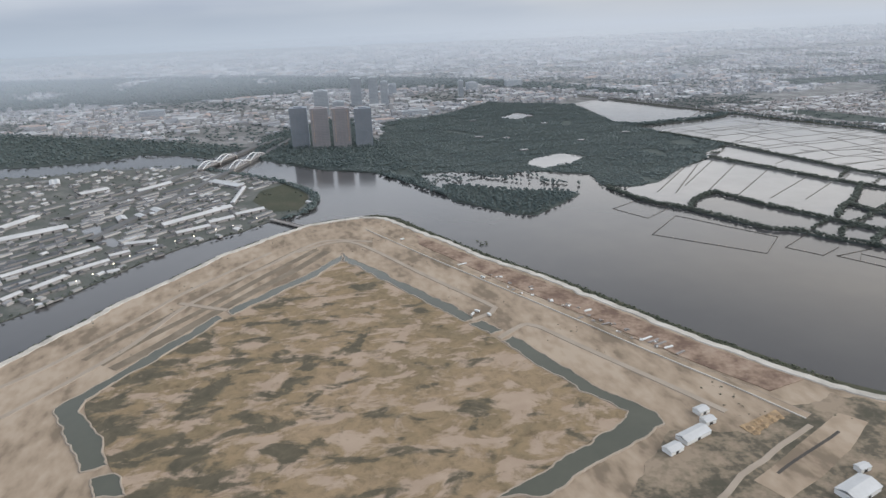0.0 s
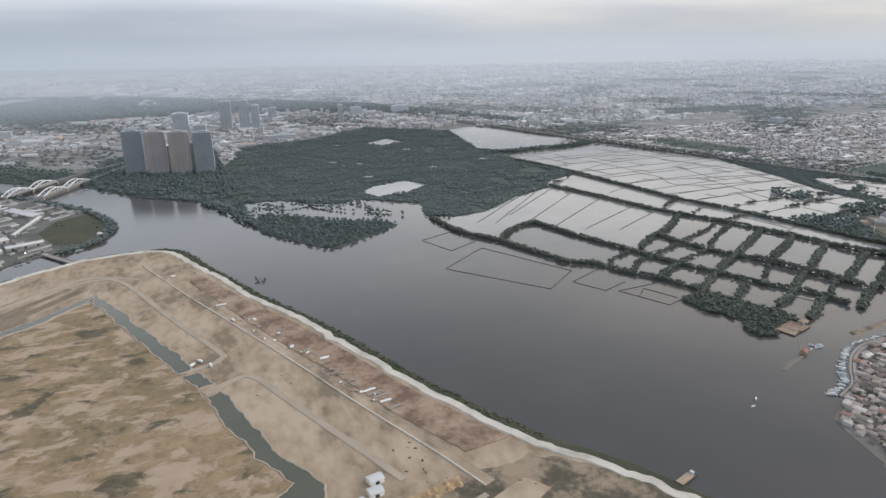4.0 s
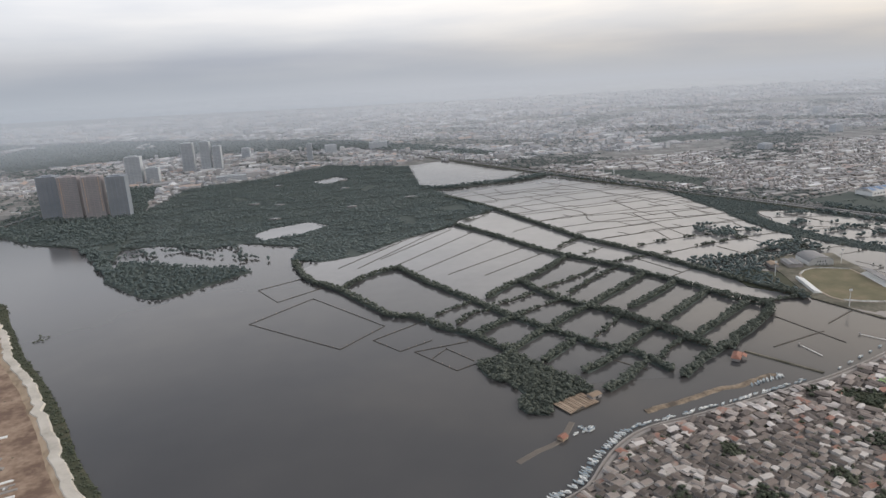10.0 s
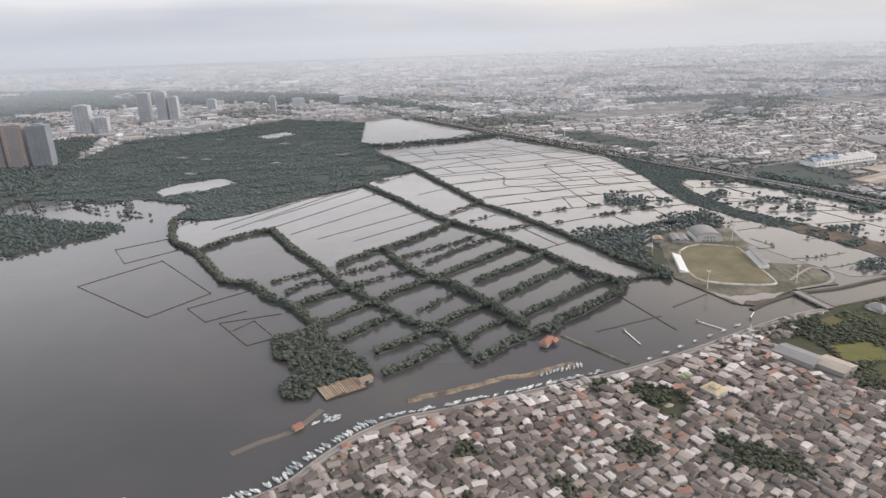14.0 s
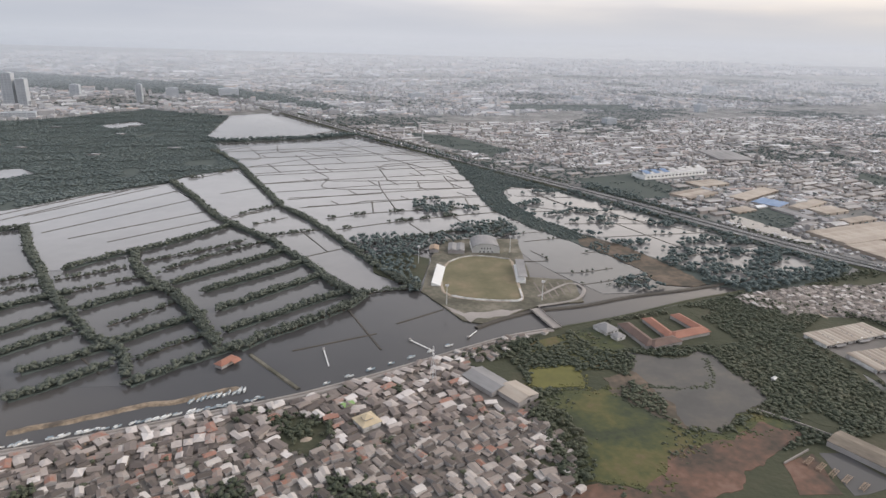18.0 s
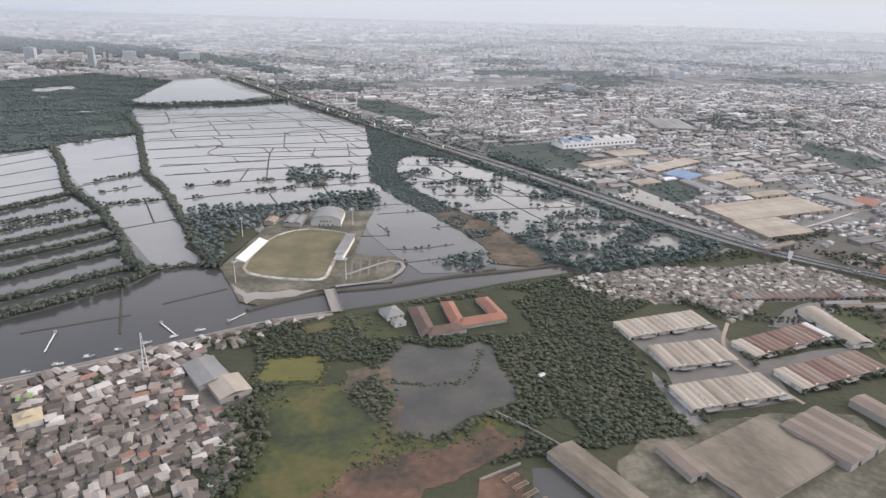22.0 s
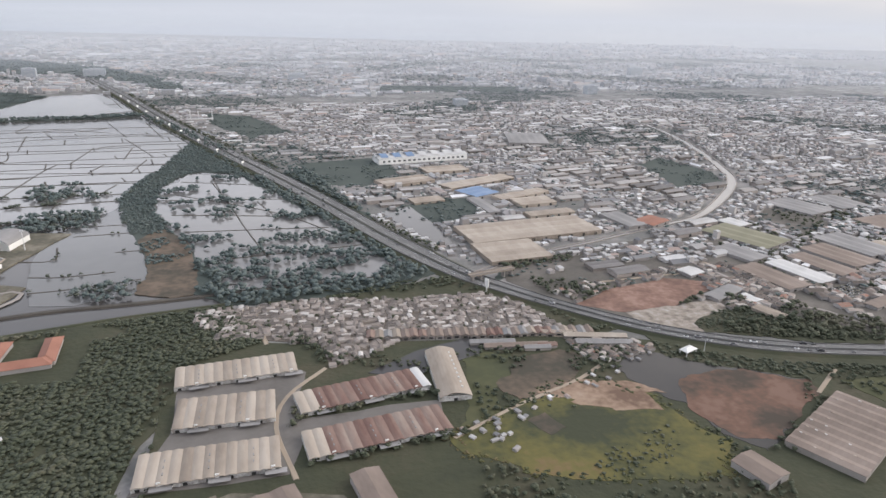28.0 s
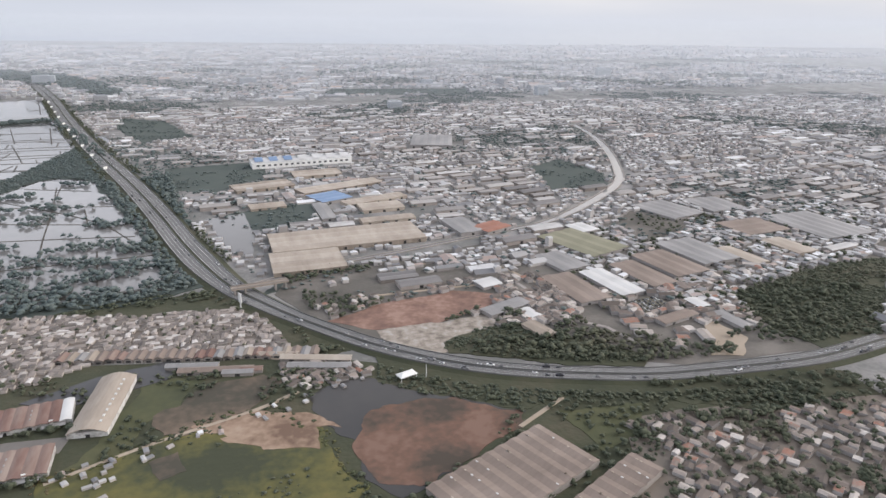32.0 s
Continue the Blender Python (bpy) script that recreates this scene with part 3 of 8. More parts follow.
THIN_DYKES = [
    [(470, 690), (585, 812)],
    [(450, 700), (560, 806)],
    [(500, 716), (614, 821)],
    [(508, 680), (635, 794)],
    [(530, 652), (657, 752)],
    [(556, 628), (677, 700)],
    [(590, 610), (687, 668)],
    [(684, 772), (726, 793)],
    [(748, 529), (791, 547)],
    [(678, 1049), (726, 1078)],
    [(726, 1073), (738, 981), (707, 972)],
    [(734, 1018), (784, 1031), (842, 1024), (880, 1050)],
    [(712, 915), (741, 931), (820, 966), (975, 982)],
    [(745, 938), (759, 875)],
    [(726, 873), (798, 884), (857, 882), (946, 897)],
    [(733, 813), (814, 825), (816, 812), (1001, 781)],
    [(801, 883), (815, 832), (812, 770), (987, 739)],
    [(790, 997), (811, 885)],
    [(756, 735), (824, 734), (863, 735)],
    [(874, 802), (868, 760), (862, 660)],
    [(772, 693), (819, 696), (845, 704), (920, 698), (973, 696)],
    [(845, 704), (836, 653)],
]
THIN_DYKES_EAST = [
    [(892, 885), (916, 905), (1008, 909), (1052, 885)],
    [(892, 885), (886, 800)],
    [(923, 794), (915, 752)],
    [(964, 811), (957, 745)],
    [(936, 851), (1010, 859)],
    [(769, 1084), (771, 1023), (827, 1040), (892, 1007)],
    [(808, 1018), (828, 969)],
    [(870, 1106), (919, 966)],
    [(925, 1100), (967, 950)],
    [(918, 957), (969, 828)],
    [(937, 890), (939, 815)],
    [(939, 977), (1035, 941)],
    [(690, 661), (726, 685)],
    [(863, 606), (870, 564)],
    [(914, 627), (917, 576)],
    [(952, 692), (944, 656)],
    [(756, 609), (772, 539)],
    [(768, 415), (777, 351)],
    [(726, 363), (779, 373)],
    [(795, 384), (831, 398)],
    [(605, 393), (623, 362)],
]
FAR_POND_DYKES = [
    [(671, 1211), (754, 1191), (883, 1212)],
    [(669, 1370), (812, 1369), (820, 1217)],
    [(738, 1562), (806, 1459), (860, 1286), (883, 1212)],
    [(831, 1327), (879, 1365)],
]
ESTATE_DYKES = [
    [(937, 550), (981, 551)],
    [(950, 526), (988, 528)],
    [(986, 483), (1005, 484)],
    [(927, 476), (949, 474), (945, 501)],
    [(942, 444), (962, 440), (993, 443)],
    [(949, 416), (974, 418), (1011, 426)],
]
PENS = [
    [(358, 560), (416, 607), (468, 511), (427, 476), (358, 560)],
    [(365, 656), (411, 678), (429, 638), (383, 610), (365, 656)],
    [(454, 484), (499, 508)],
    [(454, 484), (470, 455), (498, 467)],
    [(480, 450), (523, 454)],
    [(480, 450), (501, 408), (520, 415)],
    [(490, 434), (504, 447), (517, 419)],
]
MANGROVE_POINT = [(516, 414), (536, 419), (551, 414), (564, 384), (575, 359), (576, 341), (563, 348), (543, 339), (536, 329), (524, 336), (522, 345), (532, 359), (528, 379), (517, 390)]
CHANNEL_SOUTH = [(505, 252), (525, 260), (544, 277), (564, 291), (584, 298), (613, 300), (651, 304), (713, 311), (740, 316), (773, 324), (821, 338), (859, 348), (890, 351), (940, 356), (985, 364), (1012, 369), (1066, 375), (1107, 381), (1147, 381), (1180, 386)]
CHANNEL_NORTH = [(843, 364), (863, 372), (893, 379), (930, 379), (972, 385), (1014, 386), (1070, 390), (1114, 393), (1174, 396)]
MUD_BANK = [
    [(592, 315), (619, 317), (649, 322), (695, 326)],
]
KAMPUNG = [(513, 250), (527, 258), (546, 274), (566, 287), (586, 294), (612, 296), (652, 301), (675, 303), (713, 306), (740, 311), (773, 319), (806, 331), (823, 321), (818, 289), (845, 276), (820, 235), (799, 207), (726, 226), (644, 249), (647, 215)]
PARK = [(866, 336), (920, 347), (923, 314), (894, 294), (861, 302)]
YELLOW_FIELD = [(846, 290), (855, 306), (879, 303), (879, 290), (874, 281), (849, 282)]
MARSH_A = [(922, 309), (935, 300), (949, 295), (964, 298), (970, 293), (968, 278), (967, 255), (963, 241), (947, 235), (934, 230), (917, 225), (905, 232), (900, 242), (909, 257), (904, 273), (904, 284), (915, 293)]
RED_FIELD = [(884, 217), (900, 218), (926, 219), (946, 222), (958, 212), (941, 205), (931, 202), (913, 195), (893, 186), (866, 180), (811, 190), (812, 213), (827, 211), (859, 199), (873, 206)]
GREEN_FIELD = [(842, 273), (859, 278), (887, 275), (892, 256), (900, 241), (906, 228), (925, 222), (946, 232), (962, 219), (954, 214), (925, 216), (899, 217), (886, 215), (874, 206), (867, 196), (827, 213), (824, 231), (835, 252)]
GRASS_EAST = [(1214, 246), (1239, 245), (1255, 227), (1267, 186), (1253, 169), (1186, 185), (1160, 205), (1158, 218), (1192, 233)]
BROWN_POND = [(1254, 257), (1279, 262), (1309, 244), (1340, 222), (1300, 189), (1275, 177), (1268, 192), (1270, 215), (1255, 229)]
RED_YARD = [(1267, 326), (1295, 342), (1345, 352), (1381, 338), (1353, 322), (1326, 311), (1291, 311)]
RUBBLE_YARD = [(1291, 311), (1326, 311), (1357, 316), (1357, 289), (1316, 278), (1295, 289)]
STADIUM_GROUND = [(825, 432), (856, 506), (882, 548), (947, 534), (916, 439), (946, 426), (934, 385), (901, 388), (850, 368), (838, 377), (833, 404)]
RED_SCHOOL = [
    ('brick_wing', 958.2, 330.5, 8.3, 33.9, -2.2, 4),
    ('brick_wing', 971.6, 318.9, 9.9, 33.9, -84.0, 4),
    ('brick_wing', 982.4, 332.2, 8.9, 31.1, 5.0, 4),
    ('grey_wing', 938.5, 325.8, 9.8, 37.9, -0.5, 4),
    ('grey_wing', 948.6, 312.3, 9.9, 25.7, -83.4, 4),
    ('white_house', 923.7, 339.5, 12.3, 14.0, 14.0, 3),
    ('white_house', 925.3, 327.3, 8.0, 6.9, 12.0, 3),
]
WAREHOUSES = [
    ('A', 1071.9, 290.4, 54.9, 16.3, 3.2, 4),
    ('B', 1067.9, 257.2, 40.9, 20.5, -1.8, 4),
    ('C', 1063.0, 222.5, 52.1, 17.9, -0.2, 4),
    ('D', 1127.2, 258.9, 60.3, 15.2, 8.9, 4),
    ('E', 1128.1, 226.6, 59.5, 16.4, 5.9, 4),
    ('F', 1169.5, 264.4, 11.9, 39.6, -5.2, 4),
    ('K', 1320.5, 178.9, 29.7, 58.7, -64.1, 4),
    ('K', 1265.1, 167.5, 12.5, 16.0, 16.2, 3),
    ('I', 1122.4, 179.8, 11.1, 44.6, 10.3, 3.5),
    ('J', 1043.8, 178.4, 55.1, 34.9, 15.2, 4),
    ('J', 1083.9, 181.5, 27.5, 30.0, 16.5, 4),
    ('J', 1010.8, 184.1, 8.5, 20.0, 9.1, 3),
]
PARKING = [(1440, 312), (1463, 316), (1463, 297), (1440, 293)]
FACTORIES = [
    ('beige', 1294.5, 466.5, 112.0, 45.0, 5.0, 5),
    ('beige', 1262.5, 421.5, 47.5, 41.0, 4.0, 4.4),
    ('white_windows', 1277.1, 765.7, 113.0, 53.1, 7.9, 6),
    ('blue', 1292.8, 590.0, 31.3, 31.7, 26.0, 4),
    ('beige', 1307.3, 631.6, 86.7, 22.0, 22.6, 4),
    ('beige', 1233.3, 649.3, 57.0, 29.6, 17.3, 4),
    ('beige', 1289.0, 695.7, 50.2, 29.0, 7.4, 4),
    ('beige', 1334.1, 548.0, 37.6, 24.4, 6.2, 4),
    ('beige', 1332.5, 573.8, 61.4, 17.0, 20.8, 4),
    ('beige', 1333.2, 508.5, 45.1, 13.8, 7.1, 4),
    ('grey', 1457.5, 860.4, 55.3, 85.5, -15.6, 6),
    ('grey', 1387.8, 475.6, 20.6, 41.5, 8.4, 4),
    ('red', 1408.8, 466.7, 26.2, 20.6, 26.4, 4),
    ('beige', 1237.3, 573.2, 30.7, 17.3, 10.2, 3),
    ('grey', 1284.5, 545.2, 12.2, 53.0, 5.7, 3),
    ('green', 1463.8, 416.2, 38.0, 57.0, 22.0, 3),
    ('grey', 1430.8, 381.8, 21.8, 34.0, 15.0, 3),
    ('brown', 1419.5, 336.2, 22.0, 46.0, 9.0, 3),
    ('white', 1446.0, 339.5, 18.0, 44.0, 11.0, 3),
    ('brown', 1473.2, 347.8, 20.3, 44.0, 11.0, 3),
    ('brown', 1502.0, 361.0, 29.0, 46.0, 11.0, 3),
    ('grey', 1536.0, 379.0, 34.0, 50.0, 10.0, 3),
    ('beige', 1561.5, 363.0, 13.0, 36.0, 10.0, 3),
    ('grey', 1672.0, 413.0, 52.0, 66.0, 6.0, 3),
    ('beige', 1610.0, 373.0, 20.0, 34.0, 9.0, 3),
    ('brown', 1616.0, 421.0, 44.0, 36.0, 8.0, 3),
    ('grey', 1578.5, 482.0, 40.0, 50.0, 17.0, 3),
    ('white', 1479.8, 449.0, 18.0, 22.0, 15.0, 3),
    ('grey', 1630.0, 487.0, 38.0, 44.0, 4.0, 3),
    ('white', 1479.0, 297.8, 8.4, 13.5, 9.0, 3),
    ('grey', 1484.0, 273.5, 8.0, 22.0, 10.0, 3),
    ('brown', 1456.0, 284.0, 27.0, 8.6, 16.0, 3),
    ('grey', 1367.8, 319.5, 30.0, 11.0, 22.0, 3),
    ('white', 1378.5, 308.0, 7.0, 12.5, 16.0, 3),
    ('beige', 1375.2, 288.0, 9.0, 18.0, 19.0, 3),
    ('white', 1369.2, 356.5, 14.1, 13.2, 16.5, 3),
]
HIGHWAY = [(691, 1860), (822, 1501), (924, 1194), (997, 984), (1051, 836), (1110, 680), (1150, 565), (1177, 482), (1199, 422), (1217, 382), (1231, 361), (1245, 341), (1261, 321), (1285, 294), (1308, 274), (1332, 258), (1356, 247), (1383, 238), (1410, 231), (1441, 228), (1496, 226), (1547, 234)]
HIGHWAY_FAR = [(691, 1860), (608, 2005), (452, 1893), (334, 1783)]
RIVER = [(1219, 386), (1270, 413), (1326, 430), (1368, 444), (1420, 461), (1467, 479), (1536, 534), (1588, 588), (1614, 632), (1662, 742), (1703, 867), (1725, 975)]
LANES = [
    [(1158, 217), (1192, 233), (1229, 247), (1248, 258)],
    [(1094, 207), (1088, 242), (1094, 265), (1113, 286)],
    [(1086, 317), (1081, 357)],
    [(1192, 302), (1229, 295), (1258, 281), (1275, 268)],
    [(1334, 209), (1360, 225)],
    [(1311, 388), (1371, 410), (1403, 348)],
    [(1296, 356), (1368, 358)],
]
SCRUB_EAST = [(978, 615), (1136, 733), (1187, 484), (1202, 394), (1147, 374), (1065, 370), (1045, 398)]
SCRUB_WATER = [(999, 598), (996, 660), (1018, 722), (1066, 712), (1092, 650), (1124, 565), (1150, 495), (1162, 455), (1172, 416), (1156, 394), (1112, 388), (1066, 396), (1048, 442), (1031, 490), (1012, 545)]
MARSH_BELT = [(1018, 402), (1021, 418), (1003, 484), (975, 572), (962, 637), (970, 693), (986, 763), (993, 831), (1004, 915), (1052, 830), (1088, 668), (1059, 723), (1029, 736), (1007, 711), (995, 662), (997, 602), (1014, 541), (1034, 478), (1052, 411), (1071, 402)]
ROAD_POND = [(1188, 546), (1218, 558), (1227, 493), (1227, 446), (1212, 455), (1199, 499)]
SHANTY = [(1046, 365), (1115, 369), (1168, 357), (1218, 355), (1237, 334), (1250, 292), (1195, 305), (1159, 310), (1135, 294), (1116, 285), (1113, 311), (1085, 323)]
SHANTY_EAST = [(1242, 288), (1283, 273), (1282, 264), (1257, 258), (1243, 259)]
KAMPUNG_EAST = [(1378, 203), (1404, 205), (1411, 177), (1414, 146), (1355, 147), (1341, 159), (1444, 133), (1501, 183)]
ESTATE_WATER = [(946, 428), (936, 472), (934, 512), (944, 556), (966, 598), (978, 568), (992, 530), (1006, 475), (1015, 424), (1010, 402), (980, 391), (956, 396)]


# ---- building blocks ----
def link_mesh(name, verts, faces, mats, index=None, parent=None, label="", smooth=False):
    me = bpy.data.meshes.new(name)
    me.from_pydata([tuple(v) for v in verts], [], [tuple(f) for f in faces])
    for m in (mats if isinstance(mats, (list, tuple)) else [mats]):
        me.materials.append(m)
    if index is not None:
        me.polygons.foreach_set("material_index", np.asarray(index, dtype=np.int32))
    if smooth:
        me.polygons.foreach_set("use_smooth", np.ones(len(me.polygons), dtype=bool))
    me.update()
    ob = new(name, me)
    if parent is not None:
        ob.parent = parent
    if label:
        ob["label"] = label
    return ob


def part(name, bm, mat, parent=None, label=""):
    me = bpy.data.meshes.new(name)
    bm.to_mesh(me)
    bm.free()
    me.materials.append(mat)
    ob = new(name, me)
    if parent is not None:
        ob.parent = parent
    if label:
        ob["label"] = label
    return ob


def thing(name, x, y, z, angle, label, category, group="", kind=""):
    ob = new(name)
    ob.matrix_world = pose(x, y, z, 0, 0, angle)
    return tagged(ob, label, category, group, kind)


def block(bm, x0, x1, y0, y1, z0, z1):
    v = [bm.verts.new(p) for p in ((x0, y0, z0), (x1, y0, z0), (x1, y1, z0), (x0, y1, z0), (x0, y0, z1), (x1, y0, z1), (x1, y1, z1), (x0, y1, z1))]
    for f in ((0, 3, 2, 1), (4, 5, 6, 7), (0, 1, 5, 4), (1, 2, 6, 5), (2, 3, 7, 6), (3, 0, 4, 7)):
        bm.faces.new([v[i] for i in f])
    return bm


def box_part(name, x0, x1, y0, y1, z0, z1, mat, parent, label=""):
    return part(name, block(bmesh.new(), x0, x1, y0, y1, z0, z1), mat, parent, label)


def area(pts):
    return sum(a[0] * b[1] - b[0] * a[1] for a, b in zip(pts, pts[1:] + pts[:1])) / 2


def wavy(pts, step=7.0, amount=1.2, closed=True):
    """The outline with extra points and a natural unevenness."""
    out = []
    for a, b in zip(pts, pts[1:] + (pts[:1] if closed else [])):
        n = max(1, int(math.dist(a, b) / step))
        for i in range(n):
            x, y = a[0] + (b[0] - a[0]) * i / n, a[1] + (b[1] - a[1]) * i / n
            k = (noise.noise_vector((x * 0.04, y * 0.04, 3.0)) + 0.6 * noise.noise_vector((x * 0.13, y * 0.13, 7.0)) + 0.16 * noise.noise_vector((x * 0.4, y * 0.4, 5.0))) * min(amount, 5.0)
            out.append((x + k.x, y + k.y))
    if not closed:
        out.append(pts[-1])
    return out


def slab(name, pts, top, mat, base=-0.4, label="", category="", kind="structure", uneven=1.2):
    pts = wavy(pts, 2.0 if uneven >= 3 else 7.0, uneven) if uneven else list(pts)
    if area(pts) < 0:
        pts = pts[::-1]
    n = len(pts)
    verts = [(x, y, top) for x, y in pts] + [(x, y, base) for x, y in pts]
    faces = [tuple(range(n))] + [(i, n + i, n + (i + 1) % n, (i + 1) % n) for i in range(n)]
    return tagged(link_mesh(name, verts, faces, mat), label, category, "", kind)


def smooth_line(pts, step=6.0):
    """Catmull-Rom points along a line."""
    p = [Vector((*q, 0.0)) if len(q) == 2 else Vector(q) for q in pts]
    p = [2 * p[0] - p[1]] + p + [2 * p[-1] - p[-2]]
    out = []
    for a, b, c, d in zip(p, p[1:], p[2:], p[3:]):
        n = max(1, int((c - b).length / step))
        for i in range(n):
            t = i / n
            out.append(0.5 * (2 * b + (c - a) * t + (2 * a - 5 * b + 4 * c - d) * t * t + (3 * b - a - 3 * c + d) * t ** 3))
    out.append(p[-2])
    return out


def ribbon(line, profile, scale=None):
    """Sweeps a profile of (offset to the left, height) along a line: vertices and faces."""
    verts, faces, k = [], [], len(profile)
    for i, p in enumerate(line):
        d = (line[min(i + 1, len(line) - 1)] - line[max(i - 1, 0)])
        d.z = 0
        d.normalize()
        k_ = scale(p) if scale else 1.0
        for o, h in profile:
            verts.append((p.x - d.y * o * k_, p.y + d.x * o * k_, p.z + h))
        if i:
            for j in range(k - 1):
                a = (i - 1) * k + j
                faces.append((a + 1, a, a + k, a + k + 1))
    return verts, faces


def strip(name, pts, width, top, mat, label="", category="", kind="structure", base=-0.3, smooth=True, parent=None, step=6.0, slope=0.5):
    line = smooth_line(pts, step) if smooth else [Vector((*p, 0.0)) for p in pts]
    w = width / 2
    v, f = ribbon(line, [(-w - slope, base), (-w, top), (w, top), (w + slope, base)])
    return tagged(link_mesh(name, v, f, mat, parent=parent), label, category, "", kind if parent is None else "")


def corridor(line, width):
    v, _ = ribbon(line, [(-width, 0), (width, 0)])
    return [p[:2] for p in v[0::2]] + [p[:2] for p in v[1::2]][::-1]


def inside(pts, x, y):
    hit = False
    for a, b in zip(pts, pts[1:] + pts[:1]):
        if (a[1] > y) != (b[1] > y) and x < (b[0] - a[0]) * (y - a[1]) / (b[1] - a[1]) + a[0]:
            hit = not hit
    return hit


def scatter(pts, spacing, rng, avoid=()):
    xs, ys = [p[0] for p in pts], [p[1] for p in pts]
    out = []
    x = min(xs)
    while x < max(xs):
        y = min(ys)
        while y < max(ys):
            q = (x + rng.uniform(-0.45, 0.45) * spacing, y + rng.uniform(-0.45, 0.45) * spacing)
            if inside(pts, *q) and not any(inside(a, *q) for a in avoid):
                out.append(q)
            y += spacing
        x += spacing
    return out


# ---- trees ----
def clump_shape(rng, subdivisions=1, rough=0.3):
    bm = bmesh.new()
    bmesh.ops.create_icosphere(bm, subdivisions=subdivisions, radius=1.0)
    for v in bm.verts:
        v.co *= 1 + rng.uniform(-rough, rough)
    bm.verts.index_update()
    v, f = np.array([tuple(x.co) for x in bm.verts]), np.array([[q.index for q in x.verts] for x in bm.faces])
    bm.free()
    return v, f


def crown_shape(rng, blobs=7, leaves=46):
    """A crown about 1 wide: small lumpy clumps and loose sprays of leaves round them."""
    vs, fs, base = [], [], 0
    for i in range(blobs):
        v, f = clump_shape(rng)
        a, r = rng.uniform(0, 6.28), rng.uniform(0.0, 0.36)
        s = rng.uniform(0.16, 0.27)
        v = v * (s, s, s * 0.8) + (r * math.cos(a), r * math.sin(a), rng.uniform(-0.14, 0.2))
        vs.append(v), fs.append(f + base)
        base += len(v)
    for i in range(leaves):
        a, el, r = rng.uniform(0, 6.28), rng.uniform(-0.5, 1.4), rng.uniform(0.38, 0.56)
        c = np.array((r * math.cos(a) * math.cos(el), r * math.sin(a) * math.cos(el), r * 0.75 * math.sin(el)))
        t1, t2 = np.array([rng.uniform(-1, 1) for _ in range(3)]), np.array([rng.uniform(-1, 1) for _ in range(3)])
        s = rng.uniform(0.05, 0.09)
        vs.append(np.array([c - t1 * s, c + t2 * s, c + t1 * s])), fs.append(np.array([[base, base + 1, base + 2]]))
        base += 3
    return np.concatenate(vs), np.concatenate(fs)


def bulk(name, shapes, places, mat, label, category, kind="stuff", parent=None):
    """One mesh of many copies: places are (x, y, z, width, height, angle)."""
    rng, vs, fs, base = random.Random(len(places)), [], [], 0
    for x, y, z, w, h, a in places:
        v, f = rng.choice(shapes)
        c, s = math.cos(a), math.sin(a)
        q = np.empty_like(v)
        q[:, 0], q[:, 1], q[:, 2] = (v[:, 0] * c - v[:, 1] * s) * w + x, (v[:, 0] * s + v[:, 1] * c) * w + y, v[:, 2] * h + z
        vs.append(q), fs.append(f + base)
        base += len(v)
    v, f = np.concatenate(vs), np.concatenate(fs)
    me = bpy.data.meshes.new(name)
    me.vertices.add(len(v))
    me.vertices.foreach_set("co", v.astype(np.float32).ravel())
    me.loops.add(f.size)
    me.loops.foreach_set("vertex_index", f.astype(np.int32).ravel())
    me.polygons.add(len(f))
    me.polygons.foreach_set("loop_start", np.arange(0, f.size, 3, dtype=np.int32))
    me.update(calc_edges=True)
    me.materials.append(mat)
    ob = new(name, me)
    if parent is not None:
        ob.parent = parent
        return ob
    return tagged(ob, label, category, "", kind)


RNG = random.Random(7)
CROWNS = [crown_shape(RNG) for _ in range(6)]
SMALL_CROWNS = [crown_shape(RNG, 4, 16) for _ in range(6)]
FAR_CROWNS = [crown_shape(random.Random(40 + i), 2, 5) for i in range(6)]
CLUMPS = [clump_shape(RNG, 1, 0.35) for _ in range(6)]
TREES = []


def make_tree(i):
    tree = thing("tree", 0, 0, -500, 0, "dark green mangrove tree with a lumpy crown on a pond dyke", "tree", "trees on the pond dykes")
    bm = bmesh.new()
    bmesh.ops.create_cone(bm, segments=6, radius1=0.09, radius2=0.04, depth=0.6, matrix=Matrix.Translation((0, 0, 0.3)))
    for k in range(3):
        m = pose(0, 0, 0.5, 0, 0, 120 * k + 30 * i) @ pose(0, 0, 0, 0, 45, 0) @ Matrix.Translation((0, 0, 0.12))
        bmesh.ops.create_cone(bm, segments=4, radius1=0.035, radius2=0.015, depth=0.26, matrix=m)
    part("trunk", bm, M_TRUNK, tree)
    v, f = CROWNS[i]
    link_mesh("crown", v + (0, 0, 0.62), f, M_LEAF, parent=tree)
    return tree

# ---- ground, water, land ----
ROAD_LINE = smooth_line(HIGHWAY, 12)
ROADSIDE = corridor(ROAD_LINE, 14)
M_YARD = material("dark work yard", [(0.3, (0.075, 0.068, 0.046)), (0.44, (0.12, 0.10, 0.07)), (0.52, (0.20, 0.16, 0.11)), (0.7, (0.29, 0.225, 0.16))], 0.04, 0.3, 0.95, grain=0.6)
M_STREAK = material("dull dry grass", [(0.13, 0.105, 0.075), (0.19, 0.152, 0.108), (0.25, 0.205, 0.15)], 0.05, 0.3, 0.95)
STREETS = 0.10      # the city's street grid, radians
tagged(link_mesh("ground", [(-6500, -1500, 0), (7500, -1500, 0), (7500, 6500, 0), (-6500, 6500, 0)], [(0, 1, 2, 3)], M_GROUND), "grey-brown earth and paved ground of a coastal city", "ground", "", "structure")
